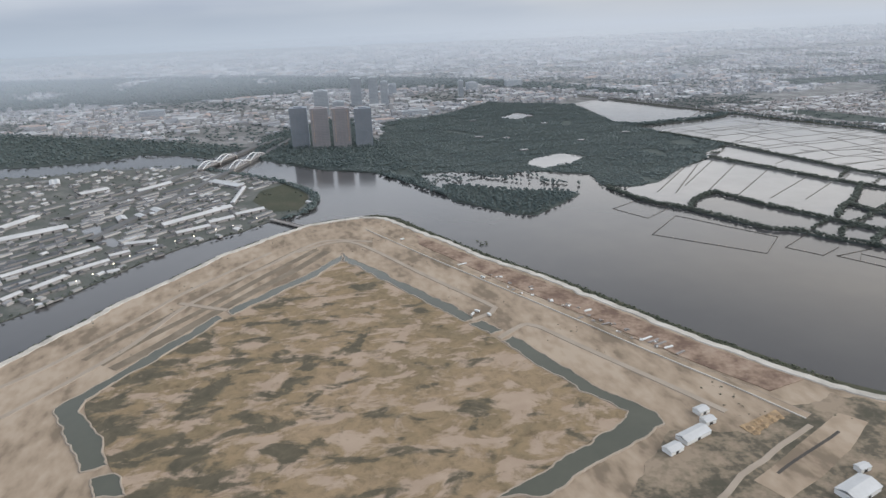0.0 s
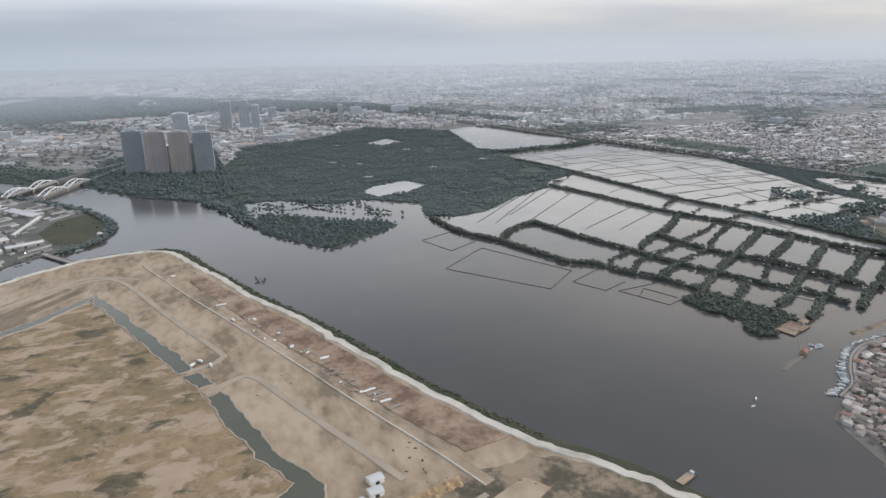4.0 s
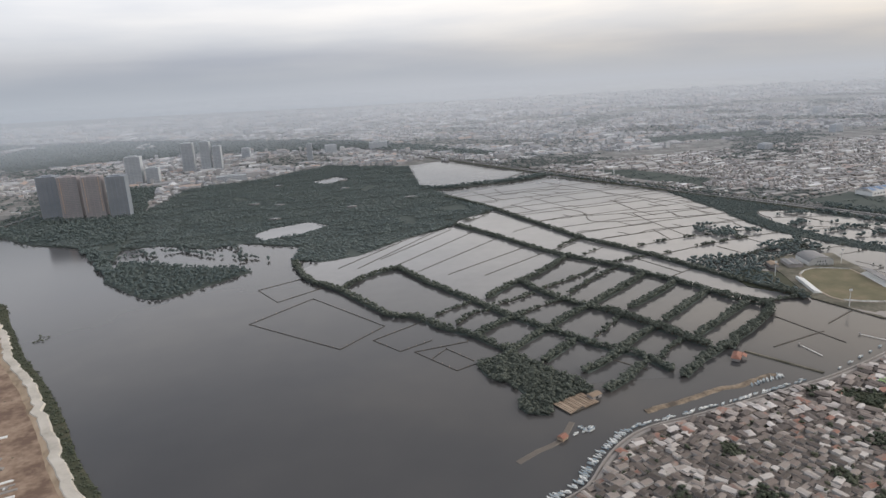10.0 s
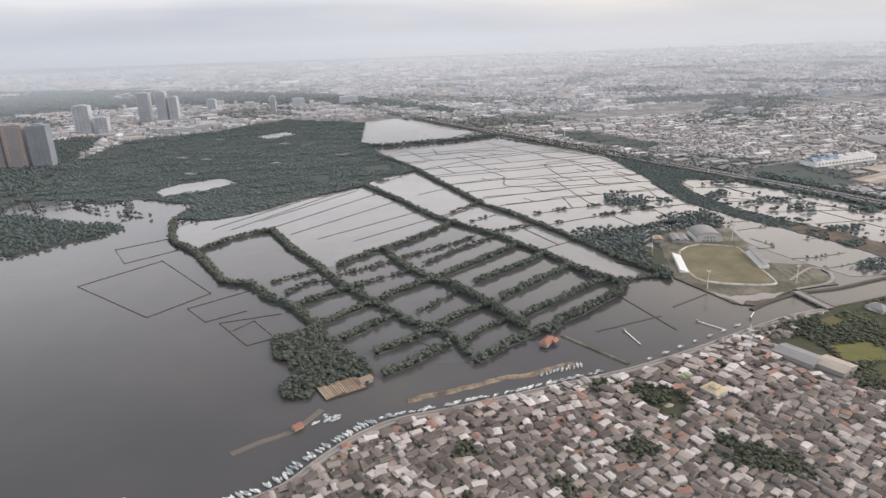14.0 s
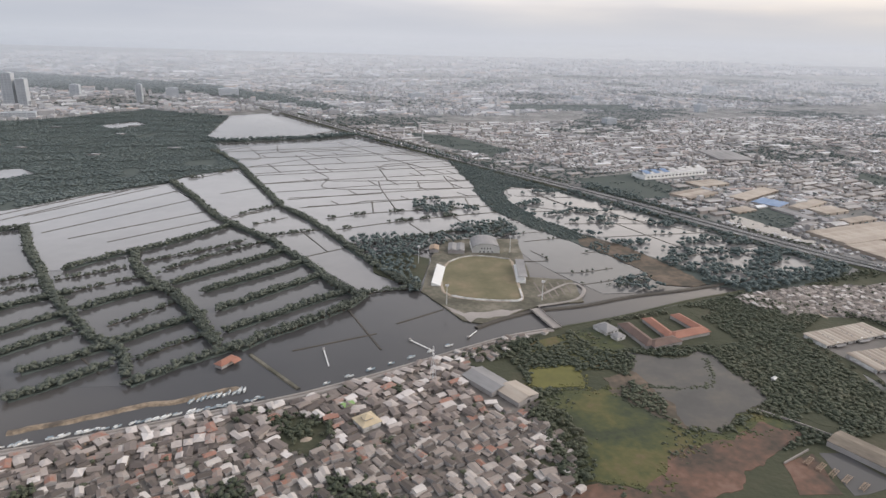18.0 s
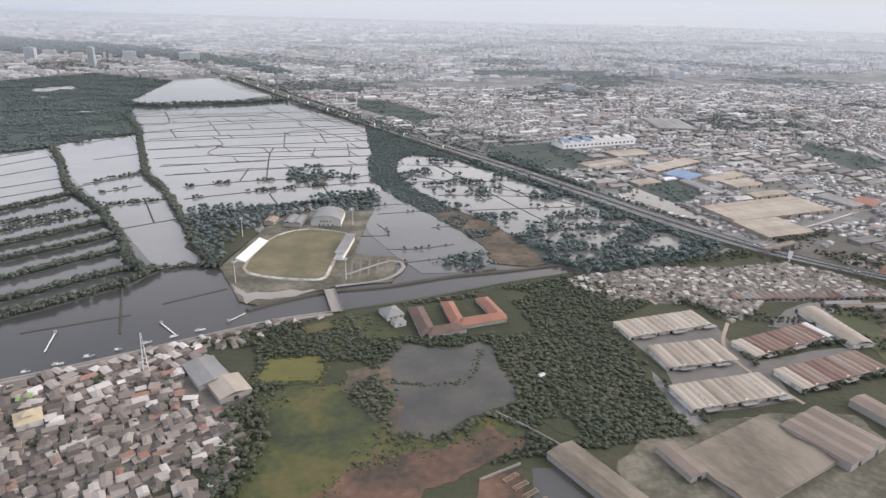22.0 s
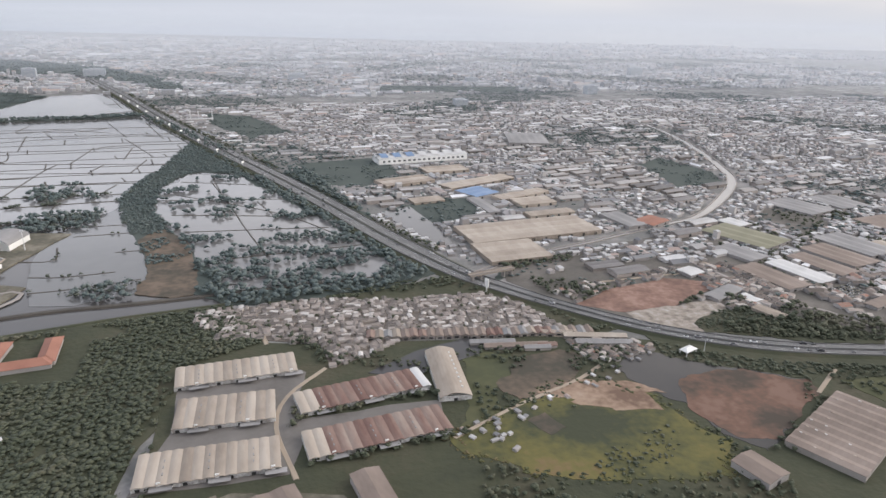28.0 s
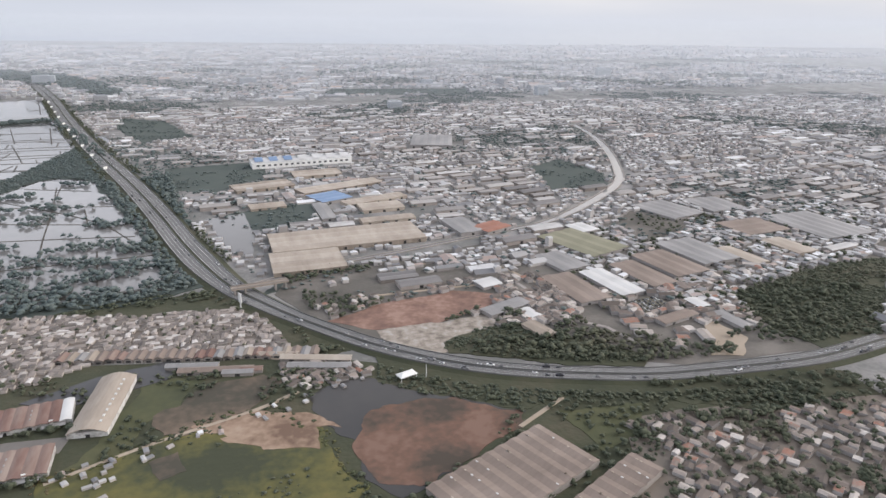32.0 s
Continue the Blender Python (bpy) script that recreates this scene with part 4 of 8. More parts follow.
BAY = [(-3000, -150), (300, -150), (420, 120)] + CHANNEL_SOUTH + [(1190, 430), (1160, 500), (1120, 620), (1080, 740), (1020, 900), (1040, 960), (930, 1180), (870, 1340), (790, 1520), (700, 1480), (660, 1200), (600, 1000), (250, 1100), (100, 1100), (-20, 1180), (-200, 1330), (-600, 1520), (-1000, 1800), (-3000, 2600)]
slab("water", BAY, 0.12, M_WATER, 0.02, "calm grey-brown bay and fish pond water reflecting the overcast sky", "water", uneven=0)
slab("water_pond_striped", [(443, 624), (461, 646), (480, 662), (512, 676), (533, 599), (554, 545), (569, 543), (605, 571), (629, 584), (664, 610), (697, 641), (620, 835), (545, 800), (436, 738), (410, 715), (419, 657)], 0.2, M_SILT, 0.1, "silty striped fish ponds", "water", uneven=0)
slab("water_pond_south", [(443, 621), (461, 574), (477, 533), (497, 519), (512, 489), (532, 460), (548, 421), (575, 359), (640, 345), (698, 376), (783, 437), (739, 545), (697, 639), (664, 608), (629, 582), (605, 569), (569, 541), (552, 543), (531, 599), (510, 671), (480, 657), (461, 641)], 0.17, M_POND, 0.1, "brown-grey fish ponds between hedged dykes", "water", uneven=0)
slab("water_pond_middle", [(620, 835), (730, 580), (785, 440), (822, 440), (792, 558), (769, 645), (726, 817), (700, 900), (640, 870)], 0.2, M_SILT, 0.1, "silty fish ponds between two dykes", "water", uneven=0)
slab("water_pond_north", [(700, 910), (726, 817), (769, 645), (792, 558), (830, 560), (960, 580), (985, 660), (1020, 780), (1050, 880), (975, 1000), (900, 1130), (690, 1075), (672, 1040)], 0.2, M_PALE_SILT, 0.1, "pale silty fish ponds", "water", uneven=0)
slab("land_reclaimed", ISLE_EDGE, 1.2, M_RIM, 0.0, "bare beige reclaimed land with graded soil", "land")
ISLE_CORE = [(45, 590), (70, 535), (91, 488), (120, 430), (131, 402), (134, 388), (149, 347), (162, 314), (177, 286), (166, 277), (133, 263), (102, 250), (82, 240), (40, 180), (-60, 170), (-97, 295), (-110, 325), (-118, 352), (-131, 370), (-138, 396), (-120, 421), (-89, 455), (-60, 492), (-19, 526), (17, 556)]
slab("land_reclaimed_core", ISLE_CORE, 1.5, M_SAND, 1.0, "dry sandy plain with brown grass patches", "land")
for nm, pts in (("east", MOAT_EAST), ("basin", MOAT_BASIN), ("south", MOAT_SOUTH), ("north", MOAT_NORTH), ("west", MOAT_WEST), ("corner", MOAT_CORNER)):
    slab("water_moat_" + nm, pts, 1.62, M_MOAT, 1.0, "still green-grey moat water", "water", uneven=3.2)
    strip("trim_moat_" + nm, wavy(pts + pts[:1], 2.0, 3.2, False), 0.7, 1.85, M_TRACK, "pale earth bank along the moat", "bank", base=1.1, step=4)
SHORE = ISLE_EDGE[:22]
strip("land_shore_scrub", [(x + 5.5, y + 3.0) for x, y in SHORE[9:]], 6.0, 0.7, M_SCRUB, "scrub below the seawall", "land", base=0.0, slope=1.5)
strip("wall_sea", [(x, y) for x, y in wavy(SHORE, 4, 3.6, False)], 5.2, 1.75, M_SEAWALL, "pale rubble seawall along the reclaimed shore", "seawall", base=0.3, slope=1.5)
for i, r in enumerate(ISLE_ROADS + ISLE_ROADS_WEST):
    strip("road_dirt", r, 4.2, 1.56 + 0.006 * i, M_TRACK, "pale dirt road across the reclaimed land", "road", base=1.0)
strip("road_avenue", ISLE_AVENUE, 6.4, 1.66, M_RIM, "wide graded dirt avenue along the seawall", "road", base=1.0)
v, f = ribbon(smooth_line(ISLE_AVENUE, 6), [(-3.6, 1.2), (-3.5, 1.82), (-2.7, 1.82), (-2.6, 1.2)])
tagged(link_mesh("trim_kerb_west", v, f, M_SEAWALL), "pale kerb along the dirt avenue", "kerb", "", "structure")
v, f = ribbon(smooth_line(ISLE_AVENUE, 6), [(2.7, 1.2), (2.75, 1.78), (3.3, 1.78), (3.35, 1.2)])
tagged(link_mesh("trim_kerb_east", v, f, M_TRACK), "low earth kerb along the dirt avenue", "kerb", "", "structure")
for i, d in enumerate((0.07, 0.16, 0.24)):
    for k, (p0, p1) in enumerate((((-200, 450), (10, 690)),)):
        a, b = Vector((*p0, 0)), Vector((*p1, 0))
        n = Vector((0.75, -0.66, 0)) if k == 0 else Vector((-0.92, -0.40, 0))
        line = [a.lerp(b, t / 9) + n * (16 + 190 * d) + n * 4 * noise.noise((t * 0.7, i, k)) for t in range(1, 9)]
        strip("land_grass_streak", [(q.x, q.y) for q in line], 4.0 + 2 * i, 1.46, M_STREAK, "dull grass streak on graded soil", "grass", base=1.0, slope=1.0)
slab("land_work_yard", [(165, 245), (190, 262), (230, 250), (300, 268), (345, 225), (400, 110), (150, 110), (120, 200)], 1.44, M_YARD, 1.0, "dark trodden work yard with scrub", "yard", uneven=6)
slab("yard_dark_strip", [(196, 230), (213, 241), (256, 255), (263, 247), (211, 227)], 1.52, M_YARD, 1.0, "dark overgrown strip beside a dirt road", "yard", uneven=2)
slab("yard_tan_plot", [(206, 216), (268, 242), (288, 250), (296, 238), (268, 222), (238, 208), (212, 200)], 1.52, M_RIM, 1.0, "tan graded plot beside the seawall", "yard", uneven=1)
strip("land_ditch_plot", [(220, 217), (233, 222), (267, 233), (275, 236)], 1.6, 1.58, M_DYKE, "dark ditch across a graded plot", "ditch", base=1.0)
for d in ([(180, 208), (203, 221), (230, 232), (265, 245)],):
    strip("road_dirt", wavy(d, 8, 1.0, False), 3.0, 1.64, M_TRACK, "dusty dirt road across the work yard", "road", base=1.0)
M_ORANGE = material("orange sand", [(0.3, (0.27, 0.19, 0.115)), (0.5, (0.36, 0.25, 0.14)), (0.7, (0.45, 0.31, 0.17))], 0.2, 0.9, 0.95, grain=0.6)
slab("yard_orange", ORANGE_YARD, 1.66, M_ORANGE, 1.0, "orange sand heap spread on a work yard", "yard")
slab("land_red_shoulder", [(128, 640), (168, 552), (202, 486), (233, 418), (252, 370), (274, 325), (296, 285), (268, 280), (243, 330), (216, 395), (178, 478), (124, 612)], 1.5, M_REDSOIL, 1.0, "red-brown soil behind the seawall", "land")

slab("land_peninsula", PENINSULA, 0.9, material("dull green town ground", [(0.07, 0.08, 0.068), (0.105, 0.11, 0.096), (0.165, 0.16, 0.145)], 0.03, 0.3, 0.95, grain=0.5), 0.0, "built-up peninsula ground", "land")
slab("land_point_grass", [(-35, 900), (0, 930), (25, 860), (25, 825), (10, 785), (-20, 790), (-45, 850)], 1.0, M_SCRUB, 0.5, "grassy tip of the peninsula", "land")
slab("water_peninsula_pond", PENINSULA_POND, 1.0, M_POND, 0.5, "grey pond among sheds", "water")
slab("land_mangrove_west", MANGROVE_WEST + [(-1600, 2100), (-1600, 1500)], 0.6, M_FLOOR, 0.0, "dark mangrove ground on the river bank", "land")
slab("land_tower_bank", TOWER_BANK, 0.6, M_FLOOR, 0.0, "wooded bank below the towers", "land")
slab("land_forest", FOREST, 0.5, M_FLOOR, 0.0, "dark mangrove forest floor", "land")
slab("land_spit", SPIT, 0.5, M_FLOOR, 0.0, "low mangrove spit in the bay", "land")
slab("land_point", MANGROVE_POINT, 0.5, M_FLOOR, 0.0, "mangrove point at the channel mouth", "land")
slab("water_pond_far", POND_FAR, 0.62, M_PALE_SILT, 0.1, "pale pond behind the forest", "water")
slab("water_forest_pool", FOREST_POOL, 0.62, M_PALE_SILT, 0.4, "pale pool in the forest", "water")
slab("water_forest_pool_small", FOREST_POOL_SMALL, 0.62, M_PALE_SILT, 0.4, "small pale pool in the forest", "water")
slab("land_marsh_belt", MARSH_BELT, 0.6, M_FLOOR, 0.0, "overgrown green marsh belt", "land", uneven=4)
slab("land_marsh_foot", [(998, 508), (1008, 468), (1013, 430), (1012, 400), (1031, 391), (1047, 394), (1042, 444), (1034, 494), (1011, 534)], 0.66, M_DULL, 0.0, "bare brown foot of the marsh belt", "land", uneven=4)
slab("land_scrub", SCRUB_EAST, 0.5, M_FLOOR, 0.0, "flooded scrub beside the highway", "land", uneven=4)
for d in ([(1010, 640), (1100, 560), (1150, 480)], [(1040, 690), (1060, 600), (1075, 520), (1090, 450)], [(1015, 570), (1060, 560), (1120, 545)], [(1030, 520), (1090, 515), (1140, 510)], [(1012, 690), (1075, 668)], [(1002, 620), (1108, 605)], [(1048, 450), (1160, 462)], [(1040, 712), (1052, 640)], [(1085, 600), (1100, 545)], [(1120, 480), (1135, 410)]):
    strip("land_dyke", d, 0.9, 0.85, M_DYKE, "thin dark earth dyke between flooded ponds", "dyke", base=0.0)
slab("water_scrub", SCRUB_WATER, 0.6, M_SILT, 0.3, "flooded scrub ponds", "water", uneven=5)
slab("water_estate_ponds", ESTATE_WATER, 0.3, M_DIM_SILT, 0.1, "silty fish ponds beside the stadium", "water", uneven=1)
slab("land_stadium", STADIUM_GROUND, 0.9, M_TRODDEN, 0.0, "trodden earth round the stadium", "land")
slab("land_stadium_lawn", [(822, 436), (840, 470), (852, 500), (835, 520), (805, 520), (800, 480)], 0.95, M_SCRUB, 0.0, "overgrown ground beside the stadium", "land")
slab("pavement_stadium", [(915, 436), (944, 424), (935, 392), (902, 392)], 1.0, M_TRODDEN, 0.3, "brown parking ground", "pavement")
slab("land_scrub_south", [(806, 330), (859, 346), (890, 349), (985, 362), (1012, 367), (1066, 373), (1085, 320), (1040, 300), (1030, 200), (1000, 100), (780, 100), (800, 207), (820, 235), (845, 276), (825, 318)], 0.3, M_SCRUB, 0.0, "dark scrub and wet ground south of the channel", "land")
slab("land_scrub_east", [(1085, 320), (1113, 311), (1250, 290), (1300, 270), (1400, 230), (1500, 215), (1500, 60), (1040, 60), (1040, 300)], 0.25, M_SCRUB, 0.0, "dark scrub ground below the highway", "land")
slab("land_park", PARK, 0.4, M_MEADOW, 0.0, "green park ground", "land")
slab("field_yellow", YELLOW_FIELD, 0.55, M_YELLOW, 0.0, "yellow-green field", "field", uneven=5)
slab("field_green", GREEN_FIELD, 0.45, M_MEADOW, 0.0, "green overgrown field", "field", uneven=9)
slab("field_red", RED_FIELD, 0.5, M_DULLRED, 0.0, "bare red-brown field", "field", uneven=11)
slab("land_marsh_shore", [(887, 287), (906, 287), (909, 262), (911, 252), (906, 230), (897, 242), (889, 258), (885, 274)], 0.47, M_DULL, 0.0, "brown reed shore of the marsh pool", "land", uneven=6)
slab("water_marsh", MARSH_A, 0.44, M_MARSH, 0.2, "shallow grey marsh pool", "water", uneven=4)
for d in ([(950, 235), (960, 221), (970, 204)], [(929, 195), (948, 200)]):
    strip("wall_boundary", d, 0.5, 1.3, M_CONCRETE, "pale boundary wall beside a field", "wall", base=0.2, slope=0.05)
slab("land_work_plot", [(929, 195), (947, 198), (938, 172), (918, 176)], 0.4, M_DULLRED, 0.0, "bare red-brown work plot", "land", uneven=2)
slab("land_undergrowth", [(981, 300), (1000, 352), (1042, 350), (1077, 347), (1054, 301), (1039, 264), (1039, 246), (1024, 214), (981, 205), (970, 222), (966, 240), (971, 262)], 0.42, M_SCRUB, 0.2, "low dense undergrowth between scrub trees", "land", uneven=5)
slab("water_yard_ditch", [(950, 198), (962, 193), (967, 166), (942, 170)], 0.4, M_POND, 0.0, "dark flooded yard", "water", uneven=2)
slab("yard_tan", [(1004, 204), (1070, 206), (1110, 196), (1110, 120), (990, 120), (985, 190)], 0.4, M_TRODDEN, 0.0, "tan trodden yard between sheds", "yard", uneven=4)
slab("land_shanty_edge", [(1085, 372), (1130, 374), (1215, 390), (1252, 345), (1290, 296), (1252, 284), (1237, 334), (1168, 350), (1115, 362)], 0.29, M_SCRUB, 0.0, "dark scrub between shanties and toll road", "land", uneven=3)
slab("field_grass_east", GRASS_EAST, 0.4, M_OLIVE_MEADOW, 0.0, "grass field with bare patches", "field", uneven=7)
slab("field_bare_edge", [(1205, 240), (1230, 248), (1252, 240), (1262, 226), (1240, 232), (1222, 228)], 0.47, M_REDSOIL, 0.0, "bare orange-brown field edge", "field", uneven=7)
slab("water_brown_pond", BROWN_POND, 0.38, material("brown pond", [(0.05, 0.049, 0.049), (0.066, 0.062, 0.059)], 0.03, 0.2, 0.2, ior=1.33), 0.1, "dark brown silted pond", "water", uneven=8)
slab("land_town", [(1240, 372), (1262, 330), (1310, 282), (1430, 238), (1560, 232), (1720, 300), (1760, 470), (1560, 520), (1420, 440), (1330, 420), (1250, 400)], 0.2, material("dusty town ground", [(0.075, 0.07, 0.06), (0.115, 0.105, 0.092), (0.175, 0.158, 0.14)], 0.04, 0.5), 0.0, "dusty trodden ground of the town edge", "land", uneven=2)
slab("land_drained_silt", [(1276, 236), (1300, 240), (1339, 223), (1334, 207), (1305, 193), (1285, 183), (1272, 188), (1268, 212)], 0.43, M_DULLRED, 0.1, "reddish drained silt with scrub", "land", uneven=9)
slab("field_brown_strip", [(1189, 252), (1209, 269), (1231, 276), (1241, 269), (1228, 250), (1207, 236), (1195, 236)], 0.44, M_DULL, 0.0, "dull brown field beside a lane", "field", uneven=6)
slab("field_orange_edge", [(1215, 229), (1244, 244), (1253, 228), (1256, 214), (1231, 221)], 0.49, M_REDSOIL, 0.0, "orange-brown bare field edge", "field", uneven=5)
slab("field_orange_spot", [(1192, 221), (1201, 225), (1206, 213), (1197, 209)], 0.49, M_DULL, 0.0, "small bare patch in the meadow", "field", uneven=3)
slab("field_dark", [(1174, 246), (1180, 284), (1209, 275), (1189, 249), (1181, 226), (1164, 223)], 0.4, M_GRASS, 0.0, "dark green field behind the warehouses", "field", uneven=5)
slab("field_green_plot", [(1353, 216), (1392, 211), (1376, 192), (1361, 187)], 0.44, M_GRASS, 0.0, "dark green plot beside a warehouse", "field", uneven=4)
slab("yard_red", RED_YARD, 0.3, material("red building soil", [(0.3, (0.15, 0.09, 0.07)), (0.5, (0.22, 0.13, 0.10)), (0.7, (0.30, 0.195, 0.155))], 0.05, 0.3, 0.95, grain=0.6), 0.0, "bare red-brown building plot", "yard", uneven=2)
slab("yard_rubble", RUBBLE_YARD, 0.34, material("rubble", [(0.14, 0.12, 0.10), (0.30, 0.26, 0.22), (0.42, 0.39, 0.36)], 0.2, 1.2, 0.9, bump=0.8), 0.0, "grey rubble and litter", "yard", uneven=3)
slab("water_road_pond", ROAD_POND, 0.3, M_POND, 0.0, "fish ponds beside the highway", "water", uneven=1)
slab("water_estate", [(1160, 292), (1195, 302), (1192, 282), (1150, 268), (1132, 276)], 0.5, M_WATER, 0.0, "dark pond beside the shanties", "water", uneven=1)

# ---- dykes ----
FAR_BELT = [(655, 1165), (690, 1140), (754, 1146), (830, 1152), (905, 1180)]
strip("land_belt", FAR_BELT, 16.0, 0.8, M_FLOOR, "wooded dyke behind the fish ponds", "dyke", base=0.0)

for d in TREE_DYKES + TREE_DYKES_SHORE + HEDGE_ROWS:
    strip("land_dyke", wavy(d, 12, 1.5, False), 4.0, 0.75, M_FLOOR, "earth dyke overgrown with mangroves", "dyke", base=0.0, slope=1.0)
for d in BUSH_DYKES:
    strip("land_dyke", d, 1.0, 0.55, M_DYKE, "narrow earth dyke with bushes", "dyke", base=0.0)
ROWS = []
for i, y in enumerate((690, 728, 766, 812, 862, 918, 980, 1040)):
    x0 = 824 - (y - 437) * 0.249
    x1 = 985 + (y - 660) * 0.30 if y < 880 else 1050 - (y - 880) * 0.62
    ROWS.append([(x0 + 3, y), ((x0 + x1) / 2, y + 9 + 4 * math.sin(i)), (x1 - 6, y + 14)])
    for k in (0.2 + 0.13 * (i % 3), 0.55 + 0.12 * (i % 2), 0.85):
        xx = x0 + (x1 - x0) * k
        if i < 7:
            ROWS.append([(xx, y + 14 * k), (xx - 7, y + 14 * k + 20 + 7 * (i % 3))])
for d in ROWS + THIN_DYKES + THIN_DYKES_EAST + FAR_POND_DYKES + ESTATE_DYKES:
    strip("land_dyke", d, 0.9, 0.5, M_DYKE, "thin dark earth dyke between fish ponds", "dyke", base=0.0)
strip("road_channel", CHANNEL_NORTH, 3.2, 1.0, M_DYKE, "raised bank road along the channel", "road", base=0.0)
strip("road_quay", [(x + 0.8, y - 2.6) for x, y in CHANNEL_SOUTH[:13]], 1.8, 0.8, M_CONCRETE, "pale lane along the quay", "road", base=0.0)
strip("wall_quay", CHANNEL_SOUTH[:13], 1.0, 1.0, M_CONCRETE, "concrete quay along the channel", "quay", base=0.0)
strip("land_channel_bank", CHANNEL_SOUTH[12:], 1.4, 0.6, M_SCRUB, "overgrown earth bank of the channel", "bank", base=0.0, slope=1.0)
for d in MUD_BANK:
    strip("land_mud_bank", wavy(d, 3, 2.6, False), 2.6, 0.7, M_BANK, "brown mud and timber landing", "bank", base=0.0, slope=1.5)
strip("land_track_pond", [(702, 364), (725, 318)], 1.8, 0.9, M_TRODDEN, "narrow embankment road between ponds", "road", base=0.0)


# ---- trees ----
def tree_line(pts, spacing, width, rng):
    line = smooth_line(pts, spacing)
    return [(p.x + rng.uniform(-1, 1) * width, p.y + rng.uniform(-1, 1) * width) for p in line]


rng = random.Random(11)
spots = []
for d in TREE_DYKES + TREE_DYKES_SHORE:
    for _ in range(3):
        spots += tree_line(d, 2.5, 2.8, rng)
for d in HEDGE_ROWS:
    for _ in range(3):
        spots += tree_line(d, 1.9, 2.2, rng)
near = [p for p in spots if p[1] < 470 and p[0] > 600][:290]
far = [p for p in spots if p not in set(near)]
TREES = [make_tree(i) for i in range(6)]
for i, p in enumerate(near):
    s = rng.uniform(3.8, 6.2)
    if i < 6:
        TREES[i].matrix_world = pose(*p, 0.7, 0, 0, rng.uniform(0, 360)) @ Matrix.Diagonal((s, s, s, 1))
    else:
        t = copy_thing(TREES[i % 6], pose(*p, 0.7, 0, 0, rng.uniform(0, 360)))
        t.scale = (s, s, s * rng.uniform(0.8, 1.1))


def grove(name, pts, label, size=(3.5, 6.0), ground=0.5, shapes=None, flat=1.0, mat=None):
    places = []
    for x, y in pts:
        w = size[0] + (size[1] - size[0]) * rng.random() ** 1.4
        places.append((x, y, ground + w * 0.42 * flat, w, w * flat * rng.uniform(0.75, 1.05), rng.uniform(0, 6.28)))
    return bulk(name, shapes or SMALL_CROWNS, places, mat or M_LEAF, label, "trees")


grove("dyke_trees", far, "rows of dark green mangroves on the pond dykes", (4.2, 7.2), 0.6, None, 0.85)
bushes = []
for d in BUSH_DYKES:
    bushes += [p for p in tree_line(d, 0.9, 2.5, rng) if noise.noise((p[0] * 0.07, p[1] * 0.07, 1)) > (-0.42 if p[1] < 600 else 0.05)]
grove("belt_mangroves", [p for _ in range(4) for p in tree_line(FAR_BELT, 5, 9, rng)] + [p for p in tree_line([(905, 1180), (960, 1060), (1010, 940), (1050, 850)], 5, 7, rng)], "dense tree belt behind the fish ponds", (6, 9), 0.3, None, 1.0, M_FOREST)
grove("dyke_bushes", bushes, "hedge rows of bushes on narrow dykes", (2.4, 5.6), 0.4, None, 0.8)
canopy = [p for p in scatter(FOREST, 4.8, rng, (FOREST_POOL, FOREST_POOL_SMALL)) if noise.noise((p[0] * 0.02, p[1] * 0.012, 41)) < 0.52]
tall = [noise.noise((p[0] * 0.012, p[1] * 0.03, 42)) > 0.05 for p in canopy]
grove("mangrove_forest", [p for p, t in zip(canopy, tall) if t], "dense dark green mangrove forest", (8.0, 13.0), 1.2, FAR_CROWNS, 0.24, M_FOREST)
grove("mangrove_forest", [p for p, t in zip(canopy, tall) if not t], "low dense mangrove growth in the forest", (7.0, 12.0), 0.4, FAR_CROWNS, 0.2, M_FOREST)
# Pale patches raised into the canopy, standing in for small glints.
for i in range(9):
    x, y = rng.uniform(240, 640), rng.uniform(840, 1350)
    if inside(FOREST, x, y) and inside(FOREST, x + 14, y):
        slab("land_clearing", [(x - 8, y - 2), (x + 3, y - 4), (x + 10, y + 1), (x, y + 4)], 3.4, M_SILT, 0.0, "small pale patch standing in for glints in the mangrove forest", "land", uneven=2)
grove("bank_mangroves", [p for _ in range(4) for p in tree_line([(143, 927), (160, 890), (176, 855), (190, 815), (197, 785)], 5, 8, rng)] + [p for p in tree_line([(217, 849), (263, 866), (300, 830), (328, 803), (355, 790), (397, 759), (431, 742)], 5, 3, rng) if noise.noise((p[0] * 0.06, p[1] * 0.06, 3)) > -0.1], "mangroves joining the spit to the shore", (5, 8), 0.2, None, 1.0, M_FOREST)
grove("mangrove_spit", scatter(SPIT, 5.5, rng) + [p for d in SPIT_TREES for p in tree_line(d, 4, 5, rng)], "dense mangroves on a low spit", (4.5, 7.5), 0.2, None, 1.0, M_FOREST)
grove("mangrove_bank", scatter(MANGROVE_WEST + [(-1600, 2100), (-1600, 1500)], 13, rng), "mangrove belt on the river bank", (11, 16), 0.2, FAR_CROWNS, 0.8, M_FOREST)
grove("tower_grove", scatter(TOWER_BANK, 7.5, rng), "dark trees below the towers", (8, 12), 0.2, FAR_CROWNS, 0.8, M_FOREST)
grove("mangrove_point", scatter(MANGROVE_POINT, 3.0, rng), "dense mangroves at the channel mouth", (3.5, 7.0), 0.2, CROWNS, 0.8)
